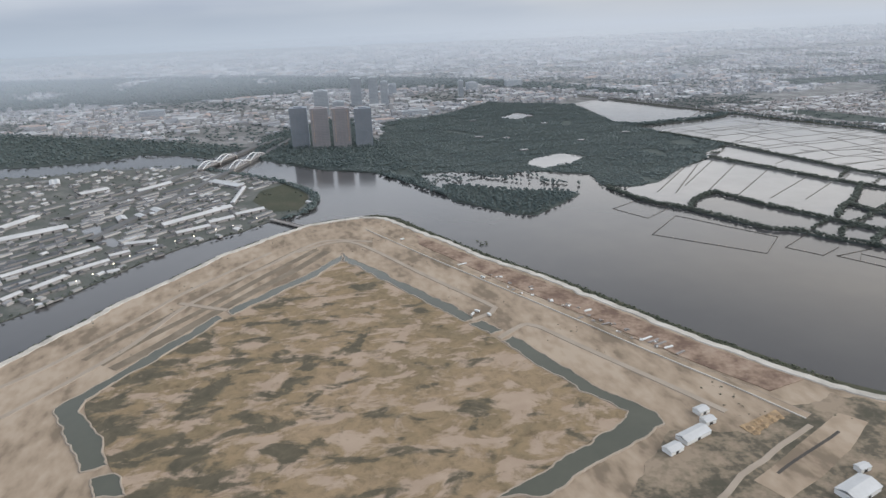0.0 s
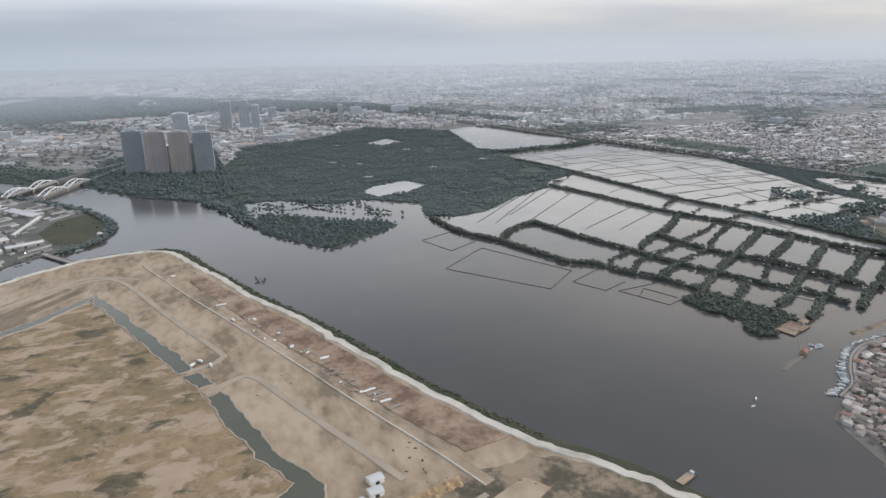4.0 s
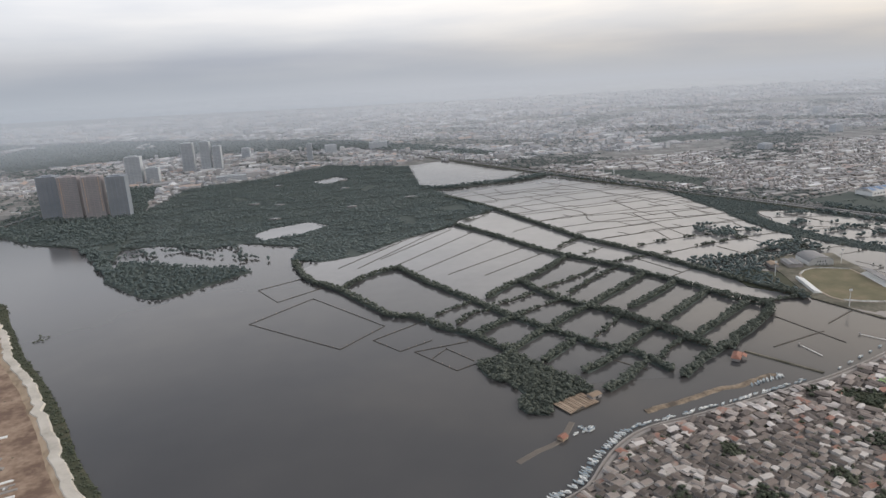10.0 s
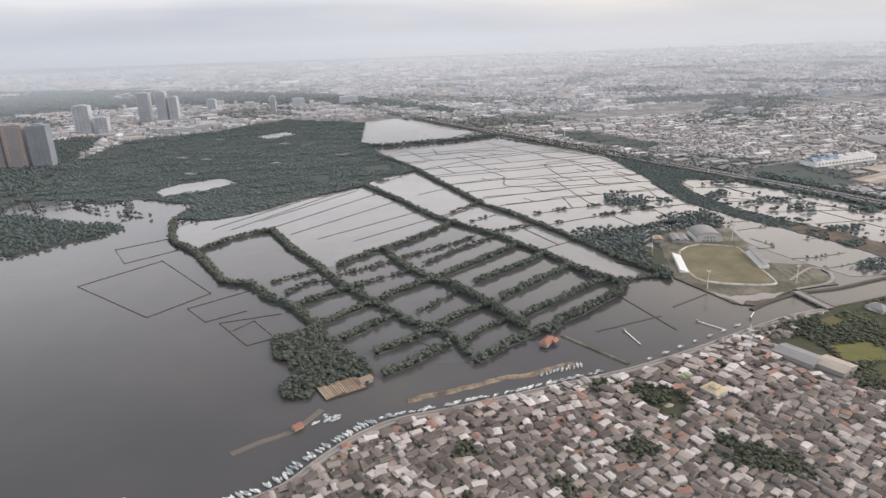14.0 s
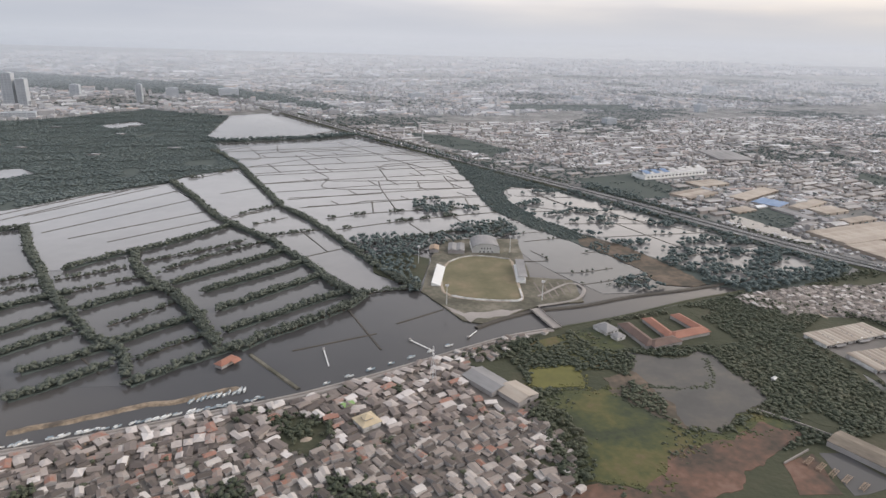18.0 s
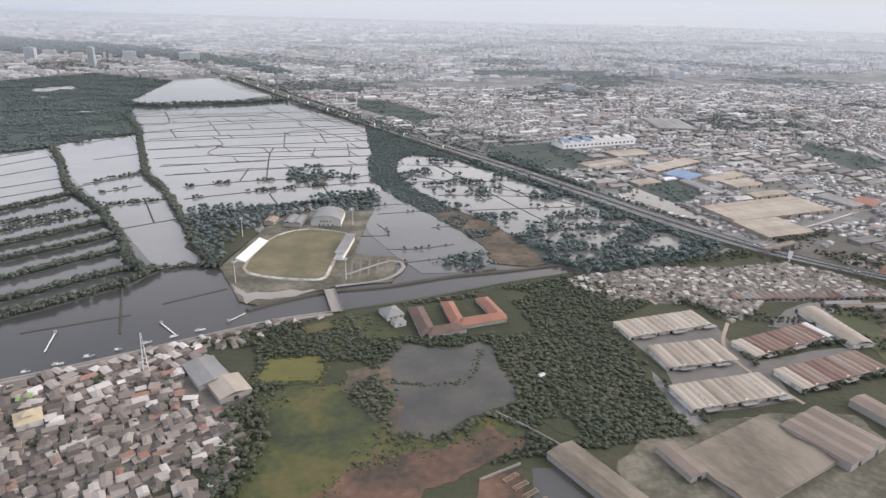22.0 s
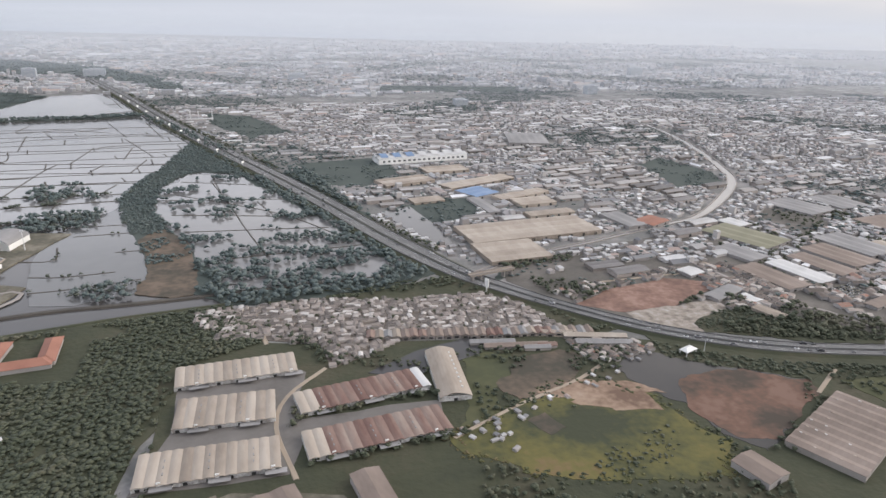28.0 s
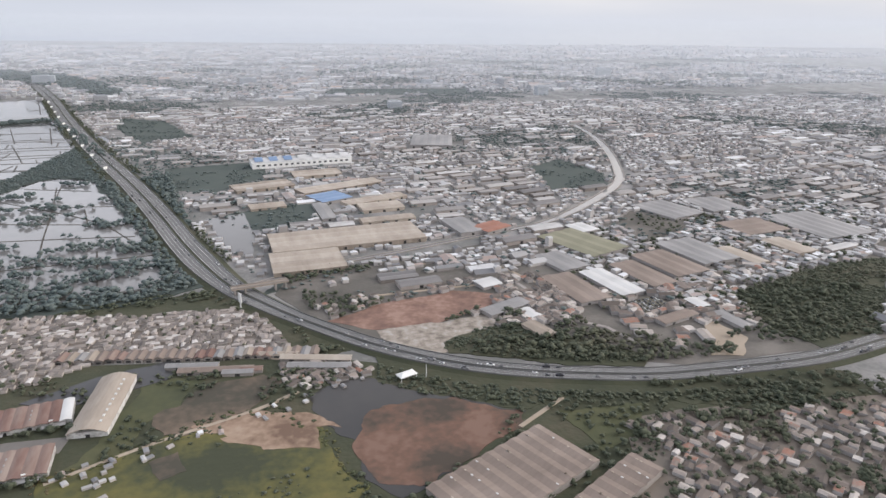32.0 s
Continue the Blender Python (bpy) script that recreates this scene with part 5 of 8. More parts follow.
def flooded(p):
    """How densely the flooded scrub is grown over: clumps in rows, thick towards the channel and the road."""
    band = noise.noise((p[0] * 0.022, p[1] * 0.055, 8)) + 0.55 * noise.noise((p[0] * 0.09, p[1] * 0.12, 5))
    return band + 0.22 * max(0.0, (500 - p[1]) / 100) - (0.14 if p[1] > 500 else 0.0)


grove("scrub_trees", [p for p in scatter(SCRUB_EAST, 4.6, rng, (SCRUB_WATER, MARSH_BELT, ROADSIDE))] + [p for p in scatter(SCRUB_WATER, 4.2, rng, (ROADSIDE,)) if flooded(p) > 0.15], "flooded scrub and low trees standing in ponds", (4.4, 8.6), 0.3, None, 0.85, M_FOREST)
grove("estate_bushes", [p for p in scatter([(965, 400), (1012, 408), (1012, 428), (985, 420), (968, 412)], 3.6, rng) if rng.random() < 0.6] + [p for p in scatter([(940, 545), (966, 590), (935, 590), (915, 560)], 4.0, rng)] + [p for d in ESTATE_DYKES for p in tree_line(d, 6.0, 1.0, rng) if rng.random() < 0.35], "bushes on the dykes beside the stadium", (2.0, 4.6), 0.3, None, 0.8)
grove("marsh_bushes", [p for p in scatter(MARSH_BELT, 3.4, rng) if noise.noise((p[0] * 0.04, p[1] * 0.04, 3)) > (-0.75 if p[1] > 520 else 0.25)], "bushes on the marsh belt", (2.6, 6.0), 0.3, None, 0.55, M_FOREST)
grove("shore_bushes", [p for dx, dy in ((-3, 3), (0, 5)) for p in tree_line([(x + dx, y + dy) for x, y in SHORE[:10]], 3.0, 1.5, rng)] + [p for k in (4.5, 6.5, 8.5) for p in tree_line([(x + k, y + k * 0.45) for x, y in SHORE[10:20]], 2.6, 1.6, rng)] + [(178 + rng.gauss(8, 4), 591 + rng.gauss(4, 4)) for _ in range(14)], "bushes along the seawall", (1.8, 4.2), 0.0, None, 0.6, M_BUSH)
grove("stadium_trees", scatter([(796, 570), (826, 574), (872, 556), (905, 552), (935, 548), (935, 538), (900, 542), (862, 530), (838, 505), (831, 470), (826, 435), (820, 420), (806, 480)], 5.0, rng), "trees round the stadium", (4.5, 8.0), 0.6, None, 0.9, M_FOREST)
CLUMPS = [([(876, 668), (893, 705), (920, 705), (940, 650), (950, 632), (901, 625)], 0.0), ([(885, 580), (915, 592), (963, 594), (957, 545), (925, 548), (905, 562)], -0.35), ([(969, 432), (996, 430), (1010, 408), (1012, 396), (980, 392), (974, 414)], -0.12)]
grove("pond_bushes", [p for c, low in CLUMPS for p in scatter(c, 5.0, rng) if noise.noise((p[0] * 0.06, p[1] * 0.06, 71)) > low], "round dark bushes standing in the fish ponds", (4.5, 8.5), 0.3, None, 0.9, M_FOREST)
south = scatter([(850, 345), (890, 347), (985, 360), (1066, 371), (1085, 320), (1040, 300), (1030, 200), (845, 205), (845, 276)], 2.4, rng, (MARSH_A, YELLOW_FIELD, RED_FIELD, GREEN_FIELD, [(900, 350), (1000, 352), (1000, 300), (905, 315)]))
grove("scrub_south", [p for p in south if noise.noise((p[0] * 0.03, p[1] * 0.03, 2)) > -0.38], "dark scrub trees south of the channel", (3.2, 6.0), 0.2, None, 0.42, M_BUSH)
grove("pool_reeds", [p for _ in range(3) for p in tree_line([(906, 273), (925, 264), (944, 263), (955, 277), (962, 290)], 1.6, 1.6, rng)] + [p for p in tree_line(MARSH_A + MARSH_A[:1], 1.5, 2.2, rng) if rng.random() < 0.7], "dark reeds along and across the marsh pool", (1.6, 4.0), 0.1, None, 0.22, M_BUSH)
grove("edge_trees", scatter([(838, 266), (852, 262), (850, 235), (842, 208), (828, 205), (828, 232)], 3.2, rng), "dark trees between houses and the green field", (2.8, 6.0), 0.3, CROWNS, 0.8, M_BUSH)
east = scatter([(1100, 300), (1250, 280), (1330, 262), (1430, 222), (1430, 190), (1270, 150), (1150, 150), (1180, 260)], 4.0, rng, (GRASS_EAST, BROWN_POND, ROADSIDE))
grove("scrub_east", [p for p in east if noise.noise((p[0] * 0.03, p[1] * 0.03, 2)) > 0.0], "dark scrub below the highway", (2.2, 5.2), 0.0, None, 0.75, M_BUSH)
grove("road_trees", [p for p in scatter([(1255, 372), (1400, 300), (1440, 235), (1330, 262), (1262, 330)], 4.2, rng, (RED_YARD, RUBBLE_YARD, ROADSIDE)) if noise.noise((p[0] * 0.03, p[1] * 0.03, 9)) > -0.2] + scatter([(1330, 258), (1425, 232), (1470, 245), (1400, 285), (1340, 285)], 4.2, rng, (ROADSIDE,)) + scatter([(1480, 245), (1560, 240), (1600, 300), (1540, 330), (1500, 290)], 5, rng), "dark trees beside the curving toll road", (3, 7), 0.0, None, 0.85, M_BUSH)
BAND = [(1288, 282), (1334, 256), (1363, 242), (1409, 226), (1452, 213), (1487, 212), (1455, 188), (1416, 208), (1390, 216), (1363, 226), (1341, 222), (1306, 240), (1284, 256)]
INNER = [(1323, 288), (1366, 306), (1389, 280), (1403, 266), (1419, 247), (1410, 240), (1369, 254), (1322, 278)]
EAST_WOOD = [(1506, 307), (1607, 337), (1663, 339), (1556, 242), (1508, 234), (1501, 258), (1505, 290)]
for nm, pts in (("band", BAND), ("inner", INNER), ("wood", EAST_WOOD)):
    slab("land_thicket_" + nm, pts, 0.42, M_SCRUB, 0.0, "dark ground under trees by the toll road", "land", uneven=3)
    grove("thicket", [p for p in scatter(pts, 2.7, rng, (ROADSIDE,)) if noise.noise((p[0] * 0.04, p[1] * 0.04, 19)) > -0.45], "dense dark trees along the toll road", (2.6, 5.0), 0.2, None, 0.36, M_BUSH)
grove("verge_trees", [p for s in (-1, 1) for k in (15.0, 18.5) for p in tree_line([(q.x + s * k * 0.93, q.y + s * k * 0.36) for q in ROAD_LINE if 400 < q.y < 1500][::4], 5.5, 1.8, rng) if not inside(ROADSIDE, *p) and noise.noise((p[0] * 0.02, p[1] * 0.02, 23)) > -0.25], "dark trees along the toll road verge", (3, 6), 0.0, None, 0.9, M_BUSH)
grove("junction_trees", scatter([(1195, 400), (1222, 398), (1180, 470), (1165, 500)], 4.5, rng, (ROADSIDE,)) + scatter([(1245, 385), (1300, 400), (1320, 412), (1250, 412)], 4.5, rng, (ROADSIDE,)), "dark trees by the overpass", (4, 7.5), 0.2, None, 0.6, M_BUSH)
grove("shanty_trees", [p for p in scatter([(1215, 388), (1252, 345), (1290, 296), (1262, 288), (1240, 335), (1205, 365), (1190, 380)], 4.0, rng, (corridor(ROAD_LINE, 9),)) if rng.random() < 0.85] + scatter([(1118, 372), (1200, 388), (1205, 372), (1130, 366)], 5.0, rng), "dark trees between shanties and toll road", (3, 6.5), 0.2, None, 0.6, M_BUSH)
grove("warehouse_trees", [p for d in ([(1098, 246), (1130, 249), (1156, 252), (1163, 246)], [(1096, 214), (1130, 216), (1162, 220)], [(1092, 288), (1098, 262), (1094, 240)], [(1040, 205), (1040, 245), (1042, 290)]) for p in tree_line(d, 3.2, 2.0, rng) if noise.noise((p[0] * 0.08, p[1] * 0.08, 61)) > -0.15], "dark trees between the warehouses", (2.5, 5.5), 0.2, CROWNS, 0.9, M_BUSH)
tufts = [p for f in (GREEN_FIELD, RED_FIELD, PARK, GRASS_EAST, YELLOW_FIELD) for p in scatter(f, 2.6, rng) if noise.noise((p[0] * 0.035, p[1] * 0.035, 12)) + 0.15 * rng.uniform(-1, 1) > 0.24]
grove("grass_tufts", tufts, "low tufts and bushes scattered over the fields", (1.0, 3.6), 0.2, None, 0.4, M_BUSH)
rim = [p for p in scatter(ISLE_EDGE[:21] + [(262, 250), (178, 290), (130, 405), (45, 600), (-60, 500), (-150, 395)], 5.0, rng, (ISLE_CORE, MOAT_NORTH, MOAT_EAST, MOAT_WEST)) if noise.noise((p[0] * 0.035, p[1] * 0.035, 31)) + 0.3 * rng.uniform(-1, 1) > 0.42]
def border(pts, n, width):
    return [p for _ in range(n) for p in tree_line(wavy(pts, 5, 3, False), 1.6, width, rng)]


grove("yellow_tufts", border(YELLOW_FIELD + YELLOW_FIELD[:1], 3, 3.0), "yellow-green grass tufts round a field", (1.2, 3.4), 0.35, None, 0.14, M_YELLOW)
grove("meadow_tufts", border(GREEN_FIELD + GREEN_FIELD[:1], 3, 3.6) + border(GRASS_EAST + GRASS_EAST[:1], 2, 3.0), "green grass tufts along the meadow edge", (1.2, 3.6), 0.3, None, 0.14, M_MEADOW)
grove("rim_tufts", rim, "low dry bushes on the graded soil", (0.7, 2.2), 1.1, None, 0.4, M_BUSH)


# ---- far city ----
def inside_many(pts, xy):
    hit = np.zeros(len(xy), dtype=bool)
    x, y = xy[:, 0], xy[:, 1]
    for a, b in zip(pts, pts[1:] + pts[:1]):
        if a[1] != b[1]:
            hit ^= ((a[1] > y) != (b[1] > y)) & (x < (b[0] - a[0]) * (y - a[1]) / (b[1] - a[1]) + a[0])
    return hit


def houses_mesh(name, xy, length, width, height, angle, gable, mats, label, category, kind="stuff", ground=0.0):
    """Walls and roofs of many buildings in one mesh; gable is the ridge's rise."""
    n = len(xy)
    c, s = np.cos(angle), np.sin(angle)
    l, w = length / 2, width / 2
    corners = np.array([(-1, -1), (1, -1), (1, 1), (-1, 1)])
    verts = np.zeros((n, 10, 3))
    for k, (a, b) in enumerate(corners):
        x, y = a * l, b * w
        verts[:, k, 0], verts[:, k, 1], verts[:, k, 2] = xy[:, 0] + x * c - y * s, xy[:, 1] + x * s + y * c, ground
        verts[:, k + 4] = verts[:, k]
        verts[:, k + 4, 2] = ground + height
    for k, a in ((8, -1), (9, 1)):
        x = a * l
        verts[:, k, 0], verts[:, k, 1], verts[:, k, 2] = xy[:, 0] + x * c, xy[:, 1] + x * s, ground + height + gable
    quads = np.array([(0, 1, 5, 4), (2, 3, 7, 6), (4, 5, 9, 8), (6, 7, 8, 9)])
    ends = np.array([(1, 2, 6, 9, 5), (3, 0, 4, 8, 7)])
    base = np.arange(n)[:, None, None] * 10
    q, e = (base + quads).reshape(-1, 4), (base + ends).reshape(-1, 5)
    me = bpy.data.meshes.new(name)
    me.vertices.add(n * 10)
    me.vertices.foreach_set("co", verts.astype(np.float32).ravel())
    loops = np.concatenate([q.ravel(), e.ravel()]).astype(np.int32)
    me.loops.add(len(loops))
    me.loops.foreach_set("vertex_index", loops)
    me.polygons.add(len(q) + len(e))
    me.polygons.foreach_set("loop_start", np.concatenate([np.arange(len(q)) * 4, len(q) * 4 + np.arange(len(e)) * 5]).astype(np.int32))
    for m in mats:
        me.materials.append(m)
    me.polygons.foreach_set("material_index", np.concatenate([np.tile([0, 0, 1, 1], n), np.zeros(len(e), dtype=int)]).astype(np.int32))
    me.polygons.foreach_set("use_smooth", np.zeros(len(me.polygons), dtype=bool))
    me.update(calc_edges=True)
    return tagged(new(name, me), label, category, "", kind)


RIVER_LINE = smooth_line(RIVER, 10)


def taper(p):
    """The toll road narrows where it curves away."""
    return 0.55 + 0.45 * min(1.0, max(0.0, (p.y - 330) / 110))



FAR_LINE = smooth_line(HIGHWAY_FAR, 30)
PATCHES = [list(p) for p in (
    [(1190, 545), (1225, 570), (1300, 590), (1270, 520), (1235, 500)], [(1532, 686), (1585, 720), (1595, 631), (1573, 582), (1506, 573)], [(1508, 456), (1547, 488), (1569, 485), (1573, 445), (1556, 422), (1518, 408)],
    [(1190, 640), (1240, 700), (1230, 780), (1130, 760), (1140, 660)], [(1080, 930), (1140, 980), (1080, 1150), (1000, 1200), (1020, 1080)], [(1350, 1500), (1700, 1480), (1750, 1600), (1400, 1650)], [(1230, 372), (1290, 390), (1320, 408), (1250, 405)])]
WOOD_BELT = [(-1900, 2250), (-1100, 2180), (-450, 2080), (-120, 2045), (60, 2080), (190, 2150), (330, 2090), (480, 1985), (640, 1930), (757, 1800), (850, 1640), (905, 1560), (960, 1575), (880, 1760), (800, 1960),
             (670, 2200), (530, 2330), (370, 2490), (200, 2580), (40, 2730), (-200, 2930), (-500, 3050), (-1000, 3250), (-1900, 3500)]
EMPTY = [BAY, FOREST, MANGROVE_WEST, TOWER_BANK, MARSH_BELT, SCRUB_EAST, RED_YARD, RUBBLE_YARD, ROAD_POND, STADIUM_GROUND, PENINSULA, ISLE_EDGE, KAMPUNG, SHANTY, KAMPUNG_EAST,
         corridor(ROAD_LINE, 18), corridor(RIVER_LINE, 8), corridor(FAR_LINE, 14), [(800, 371), (1240, 371), (1310, 275), (1430, 225), (1560, 215), (1560, -400), (800, -400)], [(1255, 372), (1400, 300), (1430, 235), (1330, 262), (1262, 330)], [(1340, 300), (1420, 300), (1560, 240), (1560, 225), (1430, 230), (1340, 262)],
         [(1040, 362), (1240, 362), (1240, 404), (1040, 404)], [(1085, 375), (1215, 395), (1295, 300), (1250, 280), (1115, 360)], [(-80, 1130), (200, 1120), (200, 1260), (-80, 1280)], [(-700, 1000), (-60, 1000), (-60, 1300), (-250, 1380), (-700, 1650)], [(600, 1000), (760, 1400), (800, 1600), (660, 1500)]] + PATCHES + [EAST_WOOD, PARKING, WOOD_BELT]


def footprint(x, y, l, w, a, grow=3.0):
    c, s = math.cos(radians(a)), math.sin(radians(a))
    return [(x + i * (l / 2 + grow) * c - j * (w / 2 + grow) * s, y + i * (l / 2 + grow) * s + j * (w / 2 + grow) * c) for i, j in ((-1, -1), (1, -1), (1, 1), (-1, 1))]


EMPTY += [footprint(*q[1:6]) for q in FACTORIES]
nrng = np.random.default_rng(5)


TURN_EAST = 0.22     # streets beyond the bend of the river stand at another angle


def street_angle(x):
    return np.where(x > 1395, TURN_EAST, STREETS)


def shed_cells(xy, long=31.0, deep=15.0):
    """Which block of the street grid a point lies in, and whether one large shed fills that block."""
    a = street_angle(xy[:, 0])
    u, v = xy[:, 0] * np.cos(a) + xy[:, 1] * np.sin(a), -xy[:, 0] * np.sin(a) + xy[:, 1] * np.cos(a)
    j = np.floor(v / deep)
    i = np.floor((u + 11.0 * np.sin(j * 5.3)) / long)
    cu, cv = (i + 0.5) * long - 11.0 * np.sin(j * 5.3), (j + 0.5) * deep
    chance = np.modf(np.abs(np.sin(i * 12.9898 + j * 78.233 + a * 37.0)) * 43758.5453)[0]
    share = 0.36 + 0.34 * np.sin(cu * 0.0105 + 1.0) * np.sin(cv * 0.013 + 0.4) + 0.12 * np.sin(cv * 0.031 + cu * 0.02)
    centre = np.stack([cu * np.cos(a) - cv * np.sin(a), cu * np.sin(a) + cv * np.cos(a)], 1)
    return centre, a, chance < share


def city_band(name, x0, x1, y0, y1, step, size, storey, keep, label, mats, zones_out=(), belt=0.0, big_share=0.12):
    """Blocks on a street grid, thinned by a smooth noise so that streets, yards and green stay open."""
    gx, gy = np.meshgrid(np.arange(x0, x1, step), np.arange(y0, y1, step * 0.8))
    xy = np.stack([gx.ravel(), gy.ravel()], 1)
    cell = np.floor(xy / (step * 6))
    shift = np.stack([np.sin(cell[:, 1] * 12.9) * step * 2, np.cos(cell[:, 0] * 7.7) * step * 2], 1)
    xy = xy + shift + nrng.uniform(-0.28, 0.28, xy.shape) * step
    c, s = math.cos(STREETS), math.sin(STREETS)
    xy = np.stack([xy[:, 0] * c - xy[:, 1] * s, xy[:, 0] * s + xy[:, 1] * c], 1)
    wave = np.sin(xy[:, 0] * 0.011 + 1.3 * np.sin(xy[:, 1] * 0.007)) + np.sin(xy[:, 1] * 0.013 + 1.7 * np.sin(xy[:, 0] * 0.006))
    wave = wave + 0.45 * np.sin(xy[:, 0] * 0.061 + xy[:, 1] * 0.043) + 0.4 * np.sin(xy[:, 1] * 0.083 - xy[:, 0] * 0.037)
    ok = (nrng.random(len(xy)) < keep) & (wave > -1.15 + belt) & (xy[:, 1] > y0) & (xy[:, 1] < y1)
    for z in list(EMPTY) + list(zones_out):
        ok &= ~inside_many(z, xy)
    if name == "city_near":
        ok &= ~shed_cells(xy)[2]
    green = xy[(~ok) & (wave <= -0.7 + belt) & (xy[:, 1] > y0)]
    xy = xy[ok]
    n = len(xy)
    big = nrng.random(n) < big_share * np.clip(1.0 + np.sin(xy[:, 0] * 0.02) + np.sin(xy[:, 1] * 0.023), 0.1, 3.0)
    big &= ~inside_many(corridor(ROAD_LINE, 42), xy) & ~inside_many(corridor(RIVER_LINE, 24), xy)
    length, width = nrng.uniform(0.5, 1.0, n) * size, nrng.uniform(0.45, 0.8, n) * size
    length, width = np.where(big, length * 3.4, length), np.where(big, width * 1.9, width)
    height = np.where(nrng.random(n) < 0.04, nrng.uniform(2.5, 5.0, n), nrng.uniform(0.8, 1.8, n)) * storey
    turn = street_angle(xy[:, 0]) + nrng.choice([0, math.pi / 2], n, p=[0.7, 0.3]) + nrng.normal(0, 0.05, n)
    houses_mesh(name, xy, length, width, height, turn, width * nrng.uniform(0.08, 0.22, n), mats, label, "buildings")
    for z in list(EMPTY) + list(zones_out):
        if len(green):
            green = green[~inside_many(z, green)]
    return green


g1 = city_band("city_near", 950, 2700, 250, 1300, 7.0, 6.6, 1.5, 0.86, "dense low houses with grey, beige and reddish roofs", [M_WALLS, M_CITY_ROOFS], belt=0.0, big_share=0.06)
# large sheds fill whole blocks: the nearest stand as things, those further off as one mass
gx, gy = np.meshgrid(np.arange(1000, 2700, 12.0), np.arange(255, 1300, 6.0))
spot = np.stack([gx.ravel(), gy.ravel()], 1)
centre, angle, full = shed_cells(spot)
_, first = np.unique(np.stack([np.round(centre[:, 0] * 2), np.round(centre[:, 1] * 2)], 1), axis=0, return_index=True)
first = first[full[first]]
blocks = centre[first]
angle = angle[first]
keep = np.ones(len(blocks), dtype=bool)
for z in EMPTY:
    for du, dv in ((0, 0), (-13, 0), (13, 0), (0, -6), (0, 6)):
        probe = blocks + np.stack([du * np.cos(angle) - dv * np.sin(angle), du * np.sin(angle) + dv * np.cos(angle)], 1)
        keep &= ~inside_many(z, probe)
blocks, angle = blocks[keep], angle[keep]
order = np.argsort(blocks[:, 1] * 1.2 + np.abs(blocks[:, 0] - 1350) * 0.6)
NEAR_SHEDS = [(float(blocks[k][0]), float(blocks[k][1]), float(angle[k])) for k in order[:280]]
rest = order[280:]
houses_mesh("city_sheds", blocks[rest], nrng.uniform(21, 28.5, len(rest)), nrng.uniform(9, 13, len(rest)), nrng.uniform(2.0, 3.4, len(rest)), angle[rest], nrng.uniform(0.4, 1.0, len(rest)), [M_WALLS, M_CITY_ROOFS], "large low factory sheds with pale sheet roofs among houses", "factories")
g2 = city_band("city_middle", -1700, 3600, 1300, 2500, 15.0, 13.0, 3.0, 0.75, "dense low-rise city with haze in its pale colours", [M_FAR_WALLS, M_FAR_ROOFS], belt=0.35)
g3 = city_band("city_far", -3600, 5000, 2500, 4700, 30.0, 24.0, 4.0, 0.7, "low-rise city towards the horizon with haze in its colours", [M_FAR_WALLS, M_FAR_ROOFS])
city_band("city_west", -1700, 900, 1180, 1300, 9.0, 9.0, 3.0, 0.8, "houses behind the river with haze-paled roofs", [M_WALLS, M_FAR_ROOFS])
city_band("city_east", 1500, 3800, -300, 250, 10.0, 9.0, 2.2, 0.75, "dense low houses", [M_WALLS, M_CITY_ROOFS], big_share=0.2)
street = np.concatenate([nrng.uniform((1150, 300), (2700, 1300), (3400, 2)), nrng.uniform((-1500, 1300), (3500, 2500), (2600, 2))])
for z in EMPTY:
    street = street[~inside_many(z, street)]
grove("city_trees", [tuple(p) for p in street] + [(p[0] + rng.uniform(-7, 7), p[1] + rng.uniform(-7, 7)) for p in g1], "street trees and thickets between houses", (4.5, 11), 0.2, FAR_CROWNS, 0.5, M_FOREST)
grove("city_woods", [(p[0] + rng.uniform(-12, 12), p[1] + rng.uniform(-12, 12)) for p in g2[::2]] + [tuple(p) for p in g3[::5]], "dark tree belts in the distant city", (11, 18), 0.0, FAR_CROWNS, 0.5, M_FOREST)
for i, p in enumerate(PATCHES):
    slab("field_patch", p, 0.12, M_FLOOR, 0.0, "green open plot among buildings", "field", uneven=8)
    grove("plot_bushes", [q for q in scatter(p, 7, rng) if noise.noise((q[0] * 0.03, q[1] * 0.03, 6)) > 0], "bushes on an open plot", (3, 7), 0.0, None, 0.4, M_FOREST)
# long dark tree belt behind the western town
slab("land_wood_belt", WOOD_BELT, 0.3, M_FLOOR, 0.0, "dark wooded ground behind the western town", "land", uneven=30)
hamlet = [p for p in scatter(WOOD_BELT, 24, rng) if noise.noise((p[0] * 0.0045, p[1] * 0.0022, 61)) > 0.27 and p[0] < 500]
belt = [p for p in scatter(WOOD_BELT, 17, rng) if noise.noise((p[0] * 0.0045, p[1] * 0.0022, 61)) < 0.33] + [(x + rng.uniform(-20, 20), 1960 + 70 * math.sin(x * 0.011) + rng.uniform(-50, 50)) for x in range(-1300, 100, 30) for _ in range(3)]
grove("belt_trees", belt, "dark belt of trees across the western town", (18, 27), 0.0, FAR_CROWNS, 0.5, M_FOREST)
hn = len(hamlet)
houses_mesh("belt_houses", np.array(hamlet), nrng.uniform(9, 20, hn), nrng.uniform(7, 12, hn), nrng.uniform(3, 7, hn), STREETS + nrng.normal(0, 0.2, hn), nrng.uniform(0.5, 1.5, hn), [M_FAR_WALLS, M_FAR_ROOFS], "haze-paled houses in clearings of the wooded belt", "buildings")

